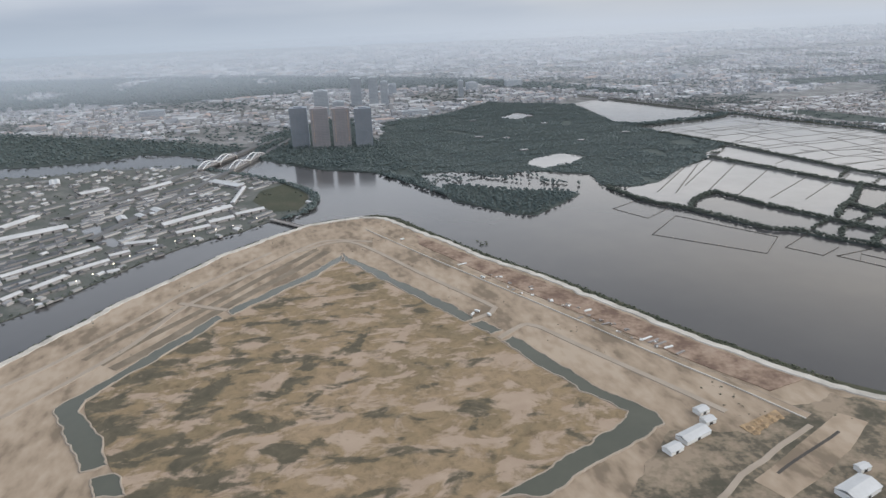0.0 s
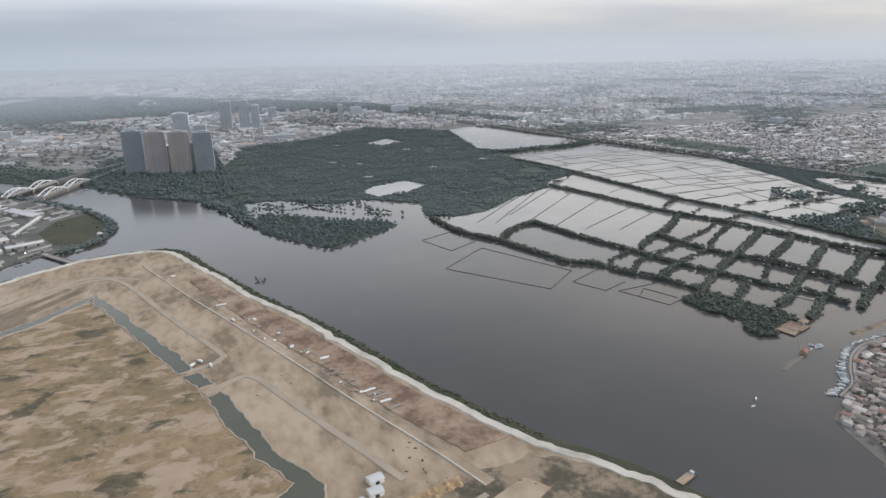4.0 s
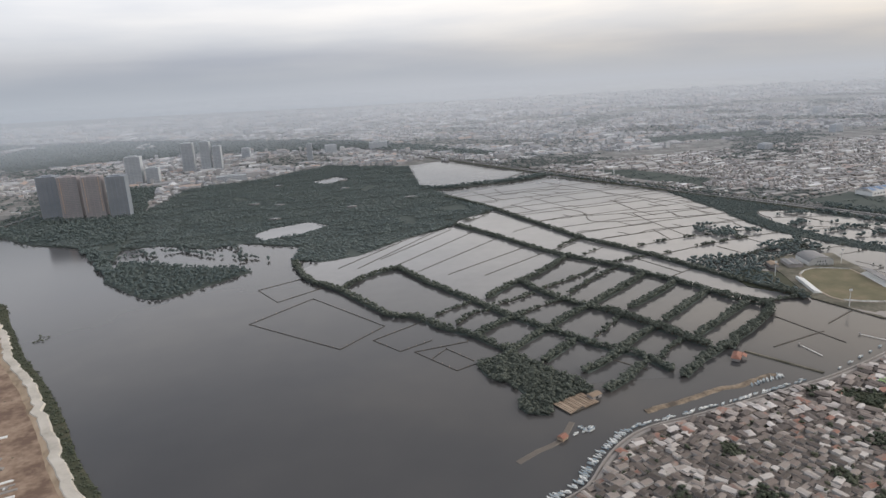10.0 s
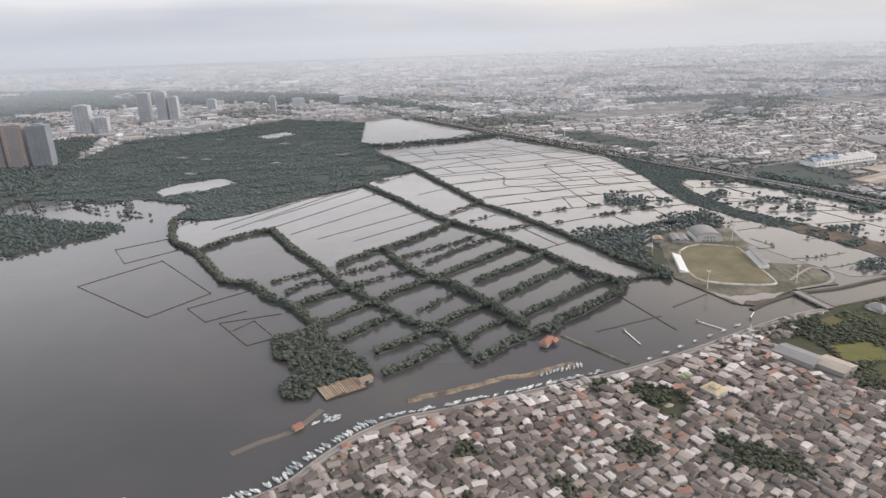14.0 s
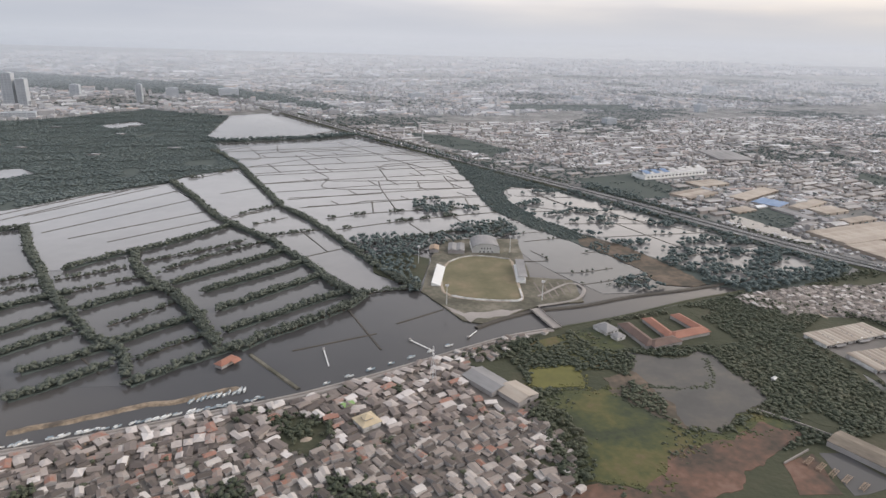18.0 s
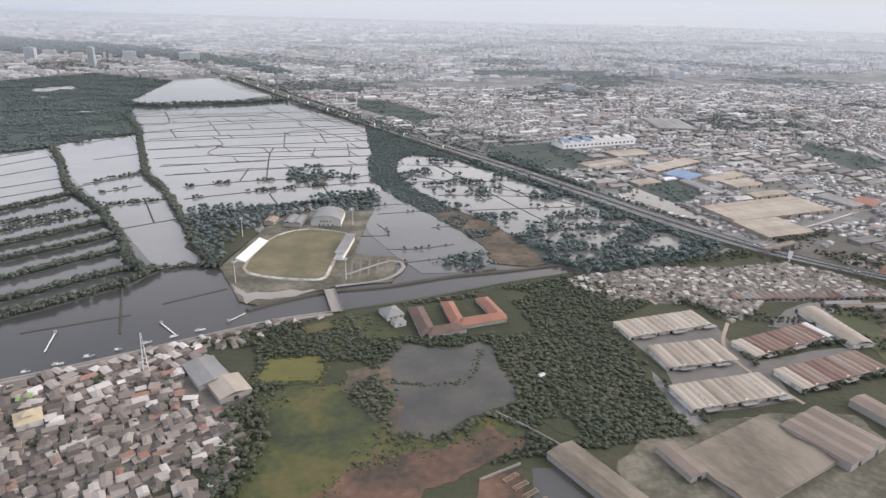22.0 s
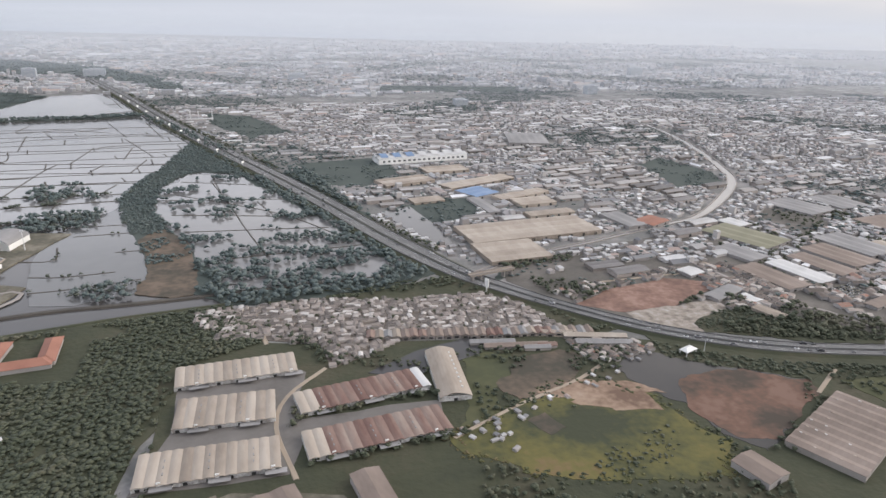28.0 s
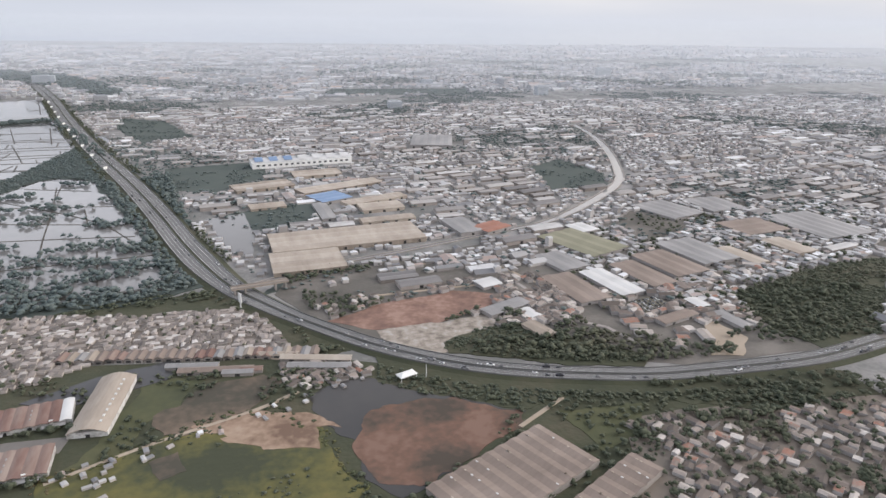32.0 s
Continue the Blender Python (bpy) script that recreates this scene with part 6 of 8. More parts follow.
# ---- roads, river ----
ROAD_FINE = smooth_line(HIGHWAY, 6)
v, f = ribbon(ROAD_FINE, [(-10.5, 1.2), (-10.5, 1.6), (10.5, 1.6), (10.5, 1.2)], taper)
tagged(link_mesh("road_highway", v, f, M_ASPHALT), "two-way grey toll road on an embankment", "road", "", "structure")
for s in (-1, 1):
    v, f = ribbon(ROAD_FINE, [(s * 10.5, 1.5), (s * 15.5, 0.1)][::s], taper)
    tagged(link_mesh("land_verge", v, f, M_SCRUB), "scrubby embankment of the toll road", "verge", "", "structure")
for off in (-10.3, -1.1, 1.1, 10.3):
    v, f = ribbon(ROAD_FINE, [(off - 0.18, 1.6), (off - 0.18, 2.15), (off + 0.18, 2.15), (off + 0.18, 1.6)], taper)
    tagged(link_mesh("wall_barrier", v, f, M_ASPHALT), "concrete crash barrier along the toll road", "barrier", "", "structure")
v, f = ribbon(ROAD_FINE, [(-0.9, 1.66), (0.9, 1.66)], taper)
tagged(link_mesh("trim_median", v, f, M_SCRUB), "planted median of the toll road", "median", "", "structure")
strip("road_far", HIGHWAY_FAR, 16.0, 3.0, M_ASPHALT, "elevated road in the distance", "road", base=0.0, step=30)
strip("road_side", [(x - 18, y - 4) for x, y in HIGHWAY[:9]], 4.0, 0.8, M_ASPHALT, "service road beside the toll road", "road", base=0.0, step=10)
def river_width(p):
    return 0.42 + 0.58 * min(1.0, max(0.0, (p.x - 1400) / 130))


v, f = ribbon(RIVER_LINE, [(-4.3, 0.3), (4.3, 0.3)], river_width)
tagged(link_mesh("water_river", v, f, M_SILT), "narrow grey river winding through the city", "river", "", "structure")
for off in (-4.9, 4.9):
    v, f = ribbon(RIVER_LINE, [(off - 0.6, 0.0), (off - 0.6, 0.8), (off + 0.6, 0.8), (off + 0.6, 0.0)], river_width)
    tagged(link_mesh("wall_river", v, f, M_CONCRETE), "concrete river bank", "bank", "", "structure")
for d in LANES:
    strip("road_lane", d, 1.7, 0.5, M_TRACK, "narrow pale lane between sheds and fields", "road", base=0.0)
for d in CAUSEWAY:
    strip("road_causeway", d, 9.0, 4.0, M_ASPHALT, "road causeway across the river", "road", base=0.0, slope=0.3)

# added glowing sheet in place of haze, standing before the far city
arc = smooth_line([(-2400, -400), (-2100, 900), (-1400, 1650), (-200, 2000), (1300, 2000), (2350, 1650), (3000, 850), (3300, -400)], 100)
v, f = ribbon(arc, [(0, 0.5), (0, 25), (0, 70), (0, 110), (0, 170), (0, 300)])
tagged(link_mesh("backdrop_haze", v, f, M_HAZE), "glowing pale sheet standing in for haze over the distant city", "haze", "", "structure")
# second, nearer sheet added in place of haze over the city
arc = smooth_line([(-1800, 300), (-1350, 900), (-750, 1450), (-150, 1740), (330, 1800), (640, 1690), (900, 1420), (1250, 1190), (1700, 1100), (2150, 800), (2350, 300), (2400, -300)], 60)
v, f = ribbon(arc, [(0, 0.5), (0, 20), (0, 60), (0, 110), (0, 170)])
tagged(link_mesh("backdrop_mist", v, f, M_MIST), "thin pale sheet standing in for haze over the city", "haze", "", "structure")


# ---- sheds, halls, houses ----
def roof_gable(l, w, rise, over=0.3, thick=0.15):
    """A gable roof with thickness over a plan l by w, ridge along x, eaves at z = 0."""
    bm = bmesh.new()
    x, y = l / 2 + over, w / 2 + over
    low = -rise * over / (w / 2)
    top = [(-y, low), (0, rise), (y, low)]
    rows = [[bm.verts.new((sx, a, b + dz)) for a, b in top] for dz in (0, thick) for sx in (-x, x)]
    a, b, c, d = rows
    for i in (0, 1):
        bm.faces.new((c[i], d[i], d[i + 1], c[i + 1]))
        bm.faces.new((a[i], a[i + 1], b[i + 1], b[i]))
    for p, q in ((a, c), (b, d)):
        for i in (0, 1):
            bm.faces.new((p[i], q[i], q[i + 1], p[i + 1]))
    for i in (0, 2):
        bm.faces.new((a[i], b[i], d[i], c[i]))
    bmesh.ops.recalc_face_normals(bm, faces=bm.faces)
    return bm


def roof_hip(l, w, rise, over=0.3):
    bm = bmesh.new()
    x, y, k = l / 2 + over, w / 2 + over, max(0.1, l / 2 - w / 2)
    e = [bm.verts.new(p) for p in ((-x, -y, 0), (x, -y, 0), (x, y, 0), (-x, y, 0))]
    u = [bm.verts.new(p) for p in ((-x, -y, -0.12), (x, -y, -0.12), (x, y, -0.12), (-x, y, -0.12))]
    r = [bm.verts.new((-k, 0, rise)), bm.verts.new((k, 0, rise))]
    for q in ((e[0], e[1], r[1], r[0]), (e[2], e[3], r[0], r[1]), (e[1], e[2], r[1]), (e[3], e[0], r[0]), tuple(u[::-1])):
        bm.faces.new(q)
    for i in range(4):
        bm.faces.new((u[i], u[(i + 1) % 4], e[(i + 1) % 4], e[i]))
    return bm


def shift(bm, x=0, y=0, z=0):
    bmesh.ops.translate(bm, verts=bm.verts, vec=(x, y, z))
    return bm


def windows(parent, l, y, z, w, h, step, depth=0.08, mat=None, name="window"):
    """A row of glazed openings along a wall at y, each a part."""
    n = max(1, int(l / step))
    for i in range(n):
        x = -l / 2 + l * (i + 0.5) / n
        box_part(name, x - w / 2, x + w / 2, y - depth, y + depth, z, z + h, mat or M_GLASS, parent)


def shed(name, x, y, l, w, angle, h, roof, label, category="warehouse", ridge=13.0, wall=None, ground=0.0, group="", doors=True, rise=0.16, across=False):
    """A long low shed: walls, one gable a ridge, doors in the side that faces the flight, skylight strips."""
    ob = thing(name, x, y, ground, angle, label, category, group)
    box_part("wall", -l / 2, l / 2, -w / 2, w / 2, -0.3, h, wall or M_WALLS, ob)
    along = (l >= w) != across
    a, b = (l, w) if along else (w, l)
    n = max(1, round(b / ridge))
    for i in range(n):
        bm = roof_gable(a, b / n, b / n * rise, 0.1 if across else 0.25, 0.18)
        off = -b / 2 + b * (i + 0.5) / n
        if along:
            shift(bm, 0, off, h)
        else:
            bmesh.ops.rotate(bm, verts=bm.verts, cent=(0, 0, 0), matrix=Matrix.Rotation(radians(90), 3, "Z"))
            shift(bm, off, 0, h)
        part("roof", bm, roof, ob)
    if doors:
        k = max(1, int(l / 11))
        for i in range(k):
            px = -l / 2 + l * (i + 0.5) / k
            box_part("door", px - 1.1, px + 1.1, -w / 2 - 0.06, -w / 2 + 0.1, 0, min(2.6, h * 0.7), M_DARK, ob, "dark loading door")
    return ob


M_PLASTER = material("stained white render", [(0.3, (0.30, 0.285, 0.27)), (0.45, (0.46, 0.45, 0.435)), (0.6, (0.60, 0.595, 0.58))], 0.25, 1.2, 0.85, grain=0.6)


def vault_shed(name, x, y, l, w, angle, h, roof, label, bays, group="", end_roof=None):
    """A warehouse of many shallow barrel bays with a white front wall and loading doors."""
    ob = thing(name, x, y, 0.2, angle, label, "warehouse", group)
    box_part("wall", -l / 2, l / 2, -w / 2, w / 2, -0.4, h, M_PLASTER, ob, "stained white rendered wall")
    bw = l / bays
    for i in range(bays):
        bm = bmesh.new()
        rows = []
        for j in range(9):
            t = j / 8
            px, pz = -l / 2 + bw * (i + t), h + 0.25 + bw * (0.10 if bays > 1 else 0.14) * math.sin(math.pi * t)
            rows.append([bm.verts.new((px, sy, pz + dz)) for sy, dz in ((-w / 2 - 1.1, -0.15), (w / 2 + 0.9, 0), (w / 2 + 0.9, -0.25), (-w / 2 - 1.1, -0.4))])
        for p, q in zip(rows, rows[1:]):
            for k in range(4):
                bm.faces.new((p[k], q[k], q[(k + 1) % 4], p[(k + 1) % 4]))
        bm.faces.new(rows[0][::-1]), bm.faces.new(rows[-1])
        bmesh.ops.recalc_face_normals(bm, faces=bm.faces)
        part("roof_bay", bm, end_roof if end_roof and i >= bays - 1 else (M_BEIGE if roof == M_RUST and i < 2 else roof), ob)
        if i % 4 == 2 and bays > 1:
            for j in range(3):
                qy = -w / 2 + w * (0.25 + 0.22 * j)
                qx, qz = -l / 2 + bw * (i + 0.5), h + 0.25 + bw * 0.10
                box_part("skylight", qx - 0.22, qx + 0.22, qy - 0.7, qy + 0.7, qz - 0.1, qz + 0.12, M_GREY, ob, "pale roof light")
    for i in range(bays):
        px = -l / 2 + bw * (i + 0.5)
        if i % 2 == 0:
            box_part("door", px - 0.8, px + 0.8, -w / 2 - 0.1, -w / 2 + 0.1, -0.2, 1.5, M_DARK, ob, "dark loading door")
        box_part("pilaster", px - bw / 2 - 0.2, px - bw / 2 + 0.2, -w / 2 - 0.35, -w / 2 + 0.1, -0.4, h, M_PLASTER, ob)
        if i % 5 == 2:
            box_part("canopy", px - bw, px + bw, -w / 2 - 3.2, -w / 2 - 0.2, 1.6, 1.8, M_GREY, ob, "grey loading canopy")
            box_part("gatehouse", px - 1.6, px - 0.2, -w / 2 - 0.5, -w / 2 - 0.1, 0, h + 0.9, M_WHITE, ob, "white door surround")
    return ob


def house_variants():
    r, out = random.Random(3), []
    for i in range(10):
        l, w, h = r.uniform(3.6, 7.8), r.uniform(2.8, 4.8), r.uniform(1.2, 2.4)
        ob = thing("house", 0, 0, 0.3, 0, "small plastered house with a pitched tin or tile roof", "house", "houses of the waterside quarter")
        box_part("wall", -l / 2, l / 2, -w / 2, w / 2, -0.4, h, M_HOUSE_WALL, ob)
        bm = roof_hip(l, w, w * 0.18, 0.2) if i % 3 == 0 else roof_gable(l, w, w * r.uniform(0.06, 0.2), 0.2)
        part("roof", shift(bm, 0, 0, h), M_HOUSE_ROOF, ob)
        box_part("door", -0.4, 0.4, -w / 2 - 0.05, -w / 2 + 0.05, -0.2, 1.3, M_TIMBER, ob)
        out.append(ob)
    return out


KAMPUNG_AREA = [(482, 232), (508, 248)] + KAMPUNG[1:15] + [(845, 268), (838, 225), (800, 120), (470, 120)]
slab("land_kampung", [(480, 235)] + [(x, y + 2) for x, y in KAMPUNG[1:15]] + [(845, 268), (838, 225), (800, 60), (430, 60)], 0.28, material("trodden grey earth", [(0.10, 0.092, 0.082), (0.145, 0.13, 0.116), (0.20, 0.18, 0.16)], 0.08, 0.7), 0.0, "trodden grey earth between houses", "land")
KEEP = [[(812, 316), (834, 312), (850, 270), (826, 268), (812, 290)], [(746, 285), (761, 285), (761, 267), (746, 267)]]
CLEARING = [(711, 284), (714, 292), (725, 292), (735, 280), (733, 268), (724, 258), (716, 264)]
plots = scatter(KAMPUNG_AREA, 5.2, rng, KEEP + [CLEARING])
THICKET_A, THICKET_B = (645, 225), (735, 222)
thickets = [(690, 240, 9), (745, 215, 11), (840, 262, 8), (610, 262, 7), (655, 200, 12), (720, 280, 9), (732, 236, 6), (700, 300, 4), (775, 305, 4), (THICKET_A[0], THICKET_A[1], 8), (THICKET_B[0], THICKET_B[1], 13), (600, 225, 7), (560, 235, 6)]
plots = [p for p in plots if all(math.dist(p, t[:2]) > t[2] * 0.8 for t in thickets) and rng.random() < 0.93]
plots.sort(key=lambda p: -p[1] + abs(p[0] - 720) * 0.1)
HOUSES = house_variants()
for i, p in enumerate(plots[:310]):
    a = 20 + 40 * noise.noise((p[0] * 0.02, p[1] * 0.02, 51)) + rng.choice((0, 90)) + rng.gauss(0, 7)
    if i < len(HOUSES):
        HOUSES[i].matrix_world = pose(*p, 0.3, 0, 0, a)
    else:
        q = copy_thing(HOUSES[i % len(HOUSES)], pose(*p, 0.3, 0, 0, a))
        s = rng.uniform(0.8, 1.15)
        q.scale = (s, s, rng.uniform(0.75, 1.2))


def quarter(name, plots, label, size=5.0, tall=2.2, ground=0.2, turn=0.35, mats=None):
    n = len(plots)
    r = np.random.default_rng(n)
    l, w = r.uniform(0.65, 1.35, n) * size, r.uniform(0.5, 0.85, n) * size
    houses_mesh(name, np.array(plots), l, w, r.uniform(0.7, 1.3, n) * tall, turn + r.choice([0, math.pi / 2], n) + r.normal(0, 0.15, n), w * r.uniform(0.05, 0.2, n), mats or [M_WALLS, M_ROOFS], label, "houses", ground=ground)


quarter("waterside_houses", plots[310:], "dense small houses with grey, white and red roofs", 5.3, 1.8, 0.2, 0.35)
quarter("lean_tos", [p for p in scatter(KAMPUNG_AREA, 4.4, rng, KEEP + [CLEARING]) if rng.random() < 0.75 and all(math.dist(p, t[:2]) > t[2] * 0.8 for t in thickets)], "low brown lean-to roofs filling gaps between houses", 4.0, 0.8, 0.25, 0.35, [M_HOUSE_WALL, material("rusty lean-to roofs", [(0.2, (0.12, 0.10, 0.086)), (0.5, (0.20, 0.165, 0.142)), (0.72, (0.28, 0.235, 0.205)), (0.9, (0.42, 0.37, 0.33))], 0.3, 1.2, 0.85, island=True, spread=0.8)])
grove("garden_trees", [(x + rng.gauss(0, r * 0.5), y + rng.gauss(0, r * 0.5)) for x, y, r in thickets for _ in range(int(r * r * 0.8))] + [p for p in scatter(KAMPUNG_AREA, 11, rng, KEEP)], "dark garden trees between houses", (2.2, 5.2), 0.3, None, 0.85, M_BUSH)
quarter("channel_huts", scatter([(800, 330), (859, 345), (885, 346), (860, 338), (842, 322), (806, 318)], 4.4, rng), "small huts on the bank beside the channel", 4.2, 1.4, 0.3, 0.35)
grove("channel_trees", [p for p in scatter([(812, 330), (880, 346), (868, 330), (846, 316)], 4.5, rng)], "trees between huts beside the channel", (2.4, 5), 0.3, CROWNS, 0.85, M_BUSH)
slab("land_clearing_grass", CLEARING, 0.4, M_SCRUB, 0.0, "dark grassy clearing among houses", "land", uneven=3)
grove("clearing_trees", [(713 + rng.gauss(0, 2.2), 287 + rng.gauss(0, 3)) for _ in range(16)] + [p for p in tree_line(CLEARING, 3, 1.5, rng) if rng.random() < 0.6], "dark trees round a clearing", (2.6, 5.4), 0.3, CROWNS, 0.9, M_BUSH)
mound = thing("dirt_mound", 724, 272, 0.3, 20, "low pale dirt mound on a grassy clearing", "mound")
bm = bmesh.new()
bmesh.ops.create_cone(bm, segments=11, radius1=3.2, radius2=0.8, depth=1.0, cap_ends=True, matrix=Matrix.Translation((0, 0, 0.45)))
for v in bm.verts:
    v.co.x, v.co.y = v.co.x * rng.uniform(0.8, 1.25), v.co.y * rng.uniform(0.7, 1.1)
part("soil", bm, M_TRACK, mound)
M_LIME = material("lime green sheet roof", [(0.18, 0.30, 0.10), (0.24, 0.37, 0.14)], 0.2, 1.0, 0.7)
shed("green_roofed_house", 747, 294, 6, 4.2, 25, 2.0, M_LIME, "house with a lime green sheet roof among grey roofs", "house", 6, M_HOUSE_WALL, 0.3, doors=False)
slab("land_shanty", SHANTY, 0.32, M_MUD, 0.0, "bare earth between shanties", "land")
quarter("shanty_houses", [p for p in scatter(SHANTY + [(1060, 330), (1050, 350)], 3.4, rng, ([(1160, 292), (1195, 302), (1192, 282), (1150, 268), (1132, 276)],)) if rng.random() < 0.9], "crowded shanties with pale tin roofs", 4.2, 1.1, 0.3, -0.05, [M_HOUSE_WALL, material("patched tin roofs", [(0.15, (0.11, 0.096, 0.086)), (0.4, (0.185, 0.16, 0.143)), (0.6, (0.255, 0.217, 0.194)), (0.78, (0.34, 0.305, 0.28)), (0.97, (0.60, 0.575, 0.55))], 0.3, 1.2, 0.75, island=True, spread=0.85)])
grove("shanty_yard_trees", [p for p in scatter(SHANTY, 8.5, rng) if rng.random() < 0.55] + [p for _ in range(3) for p in tree_line([(1100, 322), (1112, 300), (1120, 288)], 3.0, 3.5, rng)], "dark trees between crowded shanties", (2.0, 4.4), 0.3, None, 0.9, M_BUSH)
quarter("shanty_row", scatter(SHANTY_EAST, 4.0, rng), "low sheds along a lane", 4.2, 1.2)
for i in range(27):
    t = i / 26
    x, y = 1140 + 118 * t, 313.5 - 22 * t + rng.uniform(-0.8, 0.8)
    mat, word = rng.choice(((M_BROWN, "brown"), (M_BROWN, "brown"), (M_GREY, "grey"), (M_RUST, "rust-pink"), (M_BEIGE, "beige")))
    shed("row_shed", x, y, 4.1, rng.uniform(7, 9.5), -10 + rng.gauss(0, 2), 1.5, mat, "narrow row shed with a %s tin roof among shanties" % word, "shed", 6, M_HOUSE_WALL, 0.3, "row sheds", rise=0.22)
for x, y, l, w, a, mat, word in ((1201, 291, 24, 4, -10, M_GREY, "grey"), (1212, 284.5, 34, 4.5, -9, M_BROWN, "brown"), (1222, 280, 14, 4, -9, M_GREY, "grey"), (1258, 285, 34, 5, -16, M_BEIGE, "beige"), (1259, 277, 30, 5, -14, M_GREY, "grey"), (1240, 293, 20, 4, -14, M_BEIGE, "beige"), (1228, 281, 10, 4, -6, M_RUST, "rusty")):
    shed("lane_shed", x, y, l, w, a, 1.6, mat, "long low shed with a %s sheet roof beside the lane" % word, "shed", 8, M_CONCRETE, 0.3, "sheds along the lane", rise=0.2)
quarter("lane_huts", [(p.x + rng.uniform(-5, 5), p.y + rng.uniform(-4, 4)) for p in smooth_line([(1160, 216), (1195, 229), (1219, 238), (1247, 249), (1277, 263)], 3.6) if rng.random() < 0.75] + [(1178 + rng.gauss(0, 4), 216 + rng.gauss(0, 4)) for _ in range(8)], "small pale huts and litter heaps along a lane", 2.6, 0.8, 0.4, 0.4, [M_WALLS, M_CITY_ROOFS])
slab("land_quarter_east", [(1355, 147), (1378, 203), (1404, 205), (1445, 200), (1520, 190), (1520, 90), (1340, 90)], 0.3, M_MUD, 0.0, "trodden earth between houses", "land")
quarter("east_houses", [p for p in scatter([(1345, 120), (1378, 200), (1404, 202), (1440, 195), (1515, 185), (1515, 95), (1345, 95)], 4.9, rng, (footprint(1351, 163, 15, 47, -61),)) if noise.noise((p[0] * 0.05, p[1] * 0.05, 15)) > -0.05], "houses with grey, white and blue roofs", 4.6, 1.6, 0.2, 0.5)
grove("quarter_trees", [p for p in scatter([(1380, 205), (1450, 200), (1520, 190), (1520, 90), (1360, 90)], 4.5, rng) if noise.noise((p[0] * 0.05, p[1] * 0.05, 15)) < -0.1] + scatter([(1400, 228), (1500, 214), (1520, 190), (1430, 200)], 6, rng), "trees round the eastern houses", (3, 7), 0.0, CROWNS, 0.85, M_BUSH)
grove("yard_trees", [p for p in scatter([(1360, 205), (1480, 200), (1520, 170), (1520, 90), (1330, 90)], 6.5, rng)], "single trees between the eastern houses", (3, 5), 0.2, None, 0.9, M_BUSH)
slab("yard_pale", [(1473, 282), (1479, 256), (1464, 238), (1448, 243)], 0.5, M_TRACK, 0.0, "pale work yard by the toll road", "yard", uneven=3)
shed("school_hall", 824, 297, 15, 24, 22, 3.0, M_GREY, "long grey-roofed hall at the edge of the houses", "hall", 15, rise=0.09)
shed("school_hall", 835, 281, 15, 17, 22, 3.0, M_BEIGE, "tan-roofed hall at the edge of the houses", "hall", 17, rise=0.09)
M_TAN = material("cream tile roof", [(0.44, 0.36, 0.24), (0.54, 0.45, 0.31)], 0.2, 1.0, 0.8)
mosque = thing("mosque", 753.5, 276, 0.3, 20, "cream mosque with a tiered square roof among houses", "mosque")
box_part("wall", -5.0, 5.0, -5.0, 5.0, -0.4, 3.0, M_PLASTER, mosque)
part("lower_roof", shift(roof_hip(10, 10, 1.4, 0.5), 0, 0, 3.0), M_TAN, mosque, "cream hipped roof")
box_part("lantern", -2.2, 2.2, -2.2, 2.2, 3.6, 4.8, M_PLASTER, mosque)
part("upper_roof", shift(roof_hip(4.4, 4.4, 1.2, 0.4), 0, 0, 4.8), M_TAN, mosque)
rest = thing("restaurant", 688.8, 356, 0.7, 43, "small house with an orange tile roof on a pond dyke", "house")
box_part("wall", -6, 6, -2.6, 2.6, -0.3, 2.0, M_WALLS, rest)
part("roof", shift(roof_hip(12, 5.2, 1.8, 0.6), 0, 0, 2.0), M_BRICK, rest, "orange tile roof")
part("porch_roof", shift(roof_gable(5, 4, 1.0, 0.3), 3, -3.6, 1.6), M_BRICK, rest, "orange tile roof")

# warehouses by the shanties
M_DULLTAN = material("dull tan sheet roof", [(0.3, (0.135, 0.112, 0.088)), (0.5, (0.185, 0.155, 0.12)), (0.7, (0.235, 0.20, 0.16))], 0.08, 0.7, 0.8, stretch=(1, 0.3, 1), grain=0.5)
COLOURS = {"beige": (M_BEIGE, "beige"), "grey": (M_GREY, "grey"), "white": (M_LIGHT, "white"), "brown": (M_BROWN, "brown"), "red": (M_BRICK, "red"), "blue": (M_BLUE, "blue"), "green": (M_OLIVE, "olive green")}
for (k, x, y, l, w, a, h), (mat, bays, word) in zip(WAREHOUSES[:5], ((M_BEIGE, 13, "beige"), (M_BEIGE, 10, "beige"), (M_BEIGE, 13, "beige"), (M_RUST, 14, "rust-red"), (M_RUST, 14, "rust-red"))):
    vault_shed("warehouse", x, y, l, w, a, h * 0.62, mat, "white warehouse with a %s roof of shallow barrel bays" % word, bays, "warehouses by the shanties", M_LIGHT if k == "D" else None)
slab("pavement_warehouse", [(1046, 282), (1046, 247), (1036, 212), (1092, 210), (1100, 236), (1158, 236), (1160, 246), (1100, 246), (1098, 262), (1104, 284), (1098, 290)], 0.36, material("yard concrete", [(0.13, 0.12, 0.11), (0.20, 0.185, 0.17)], 0.05, 0.5), 0.0, "worn concrete yard between warehouses", "pavement")
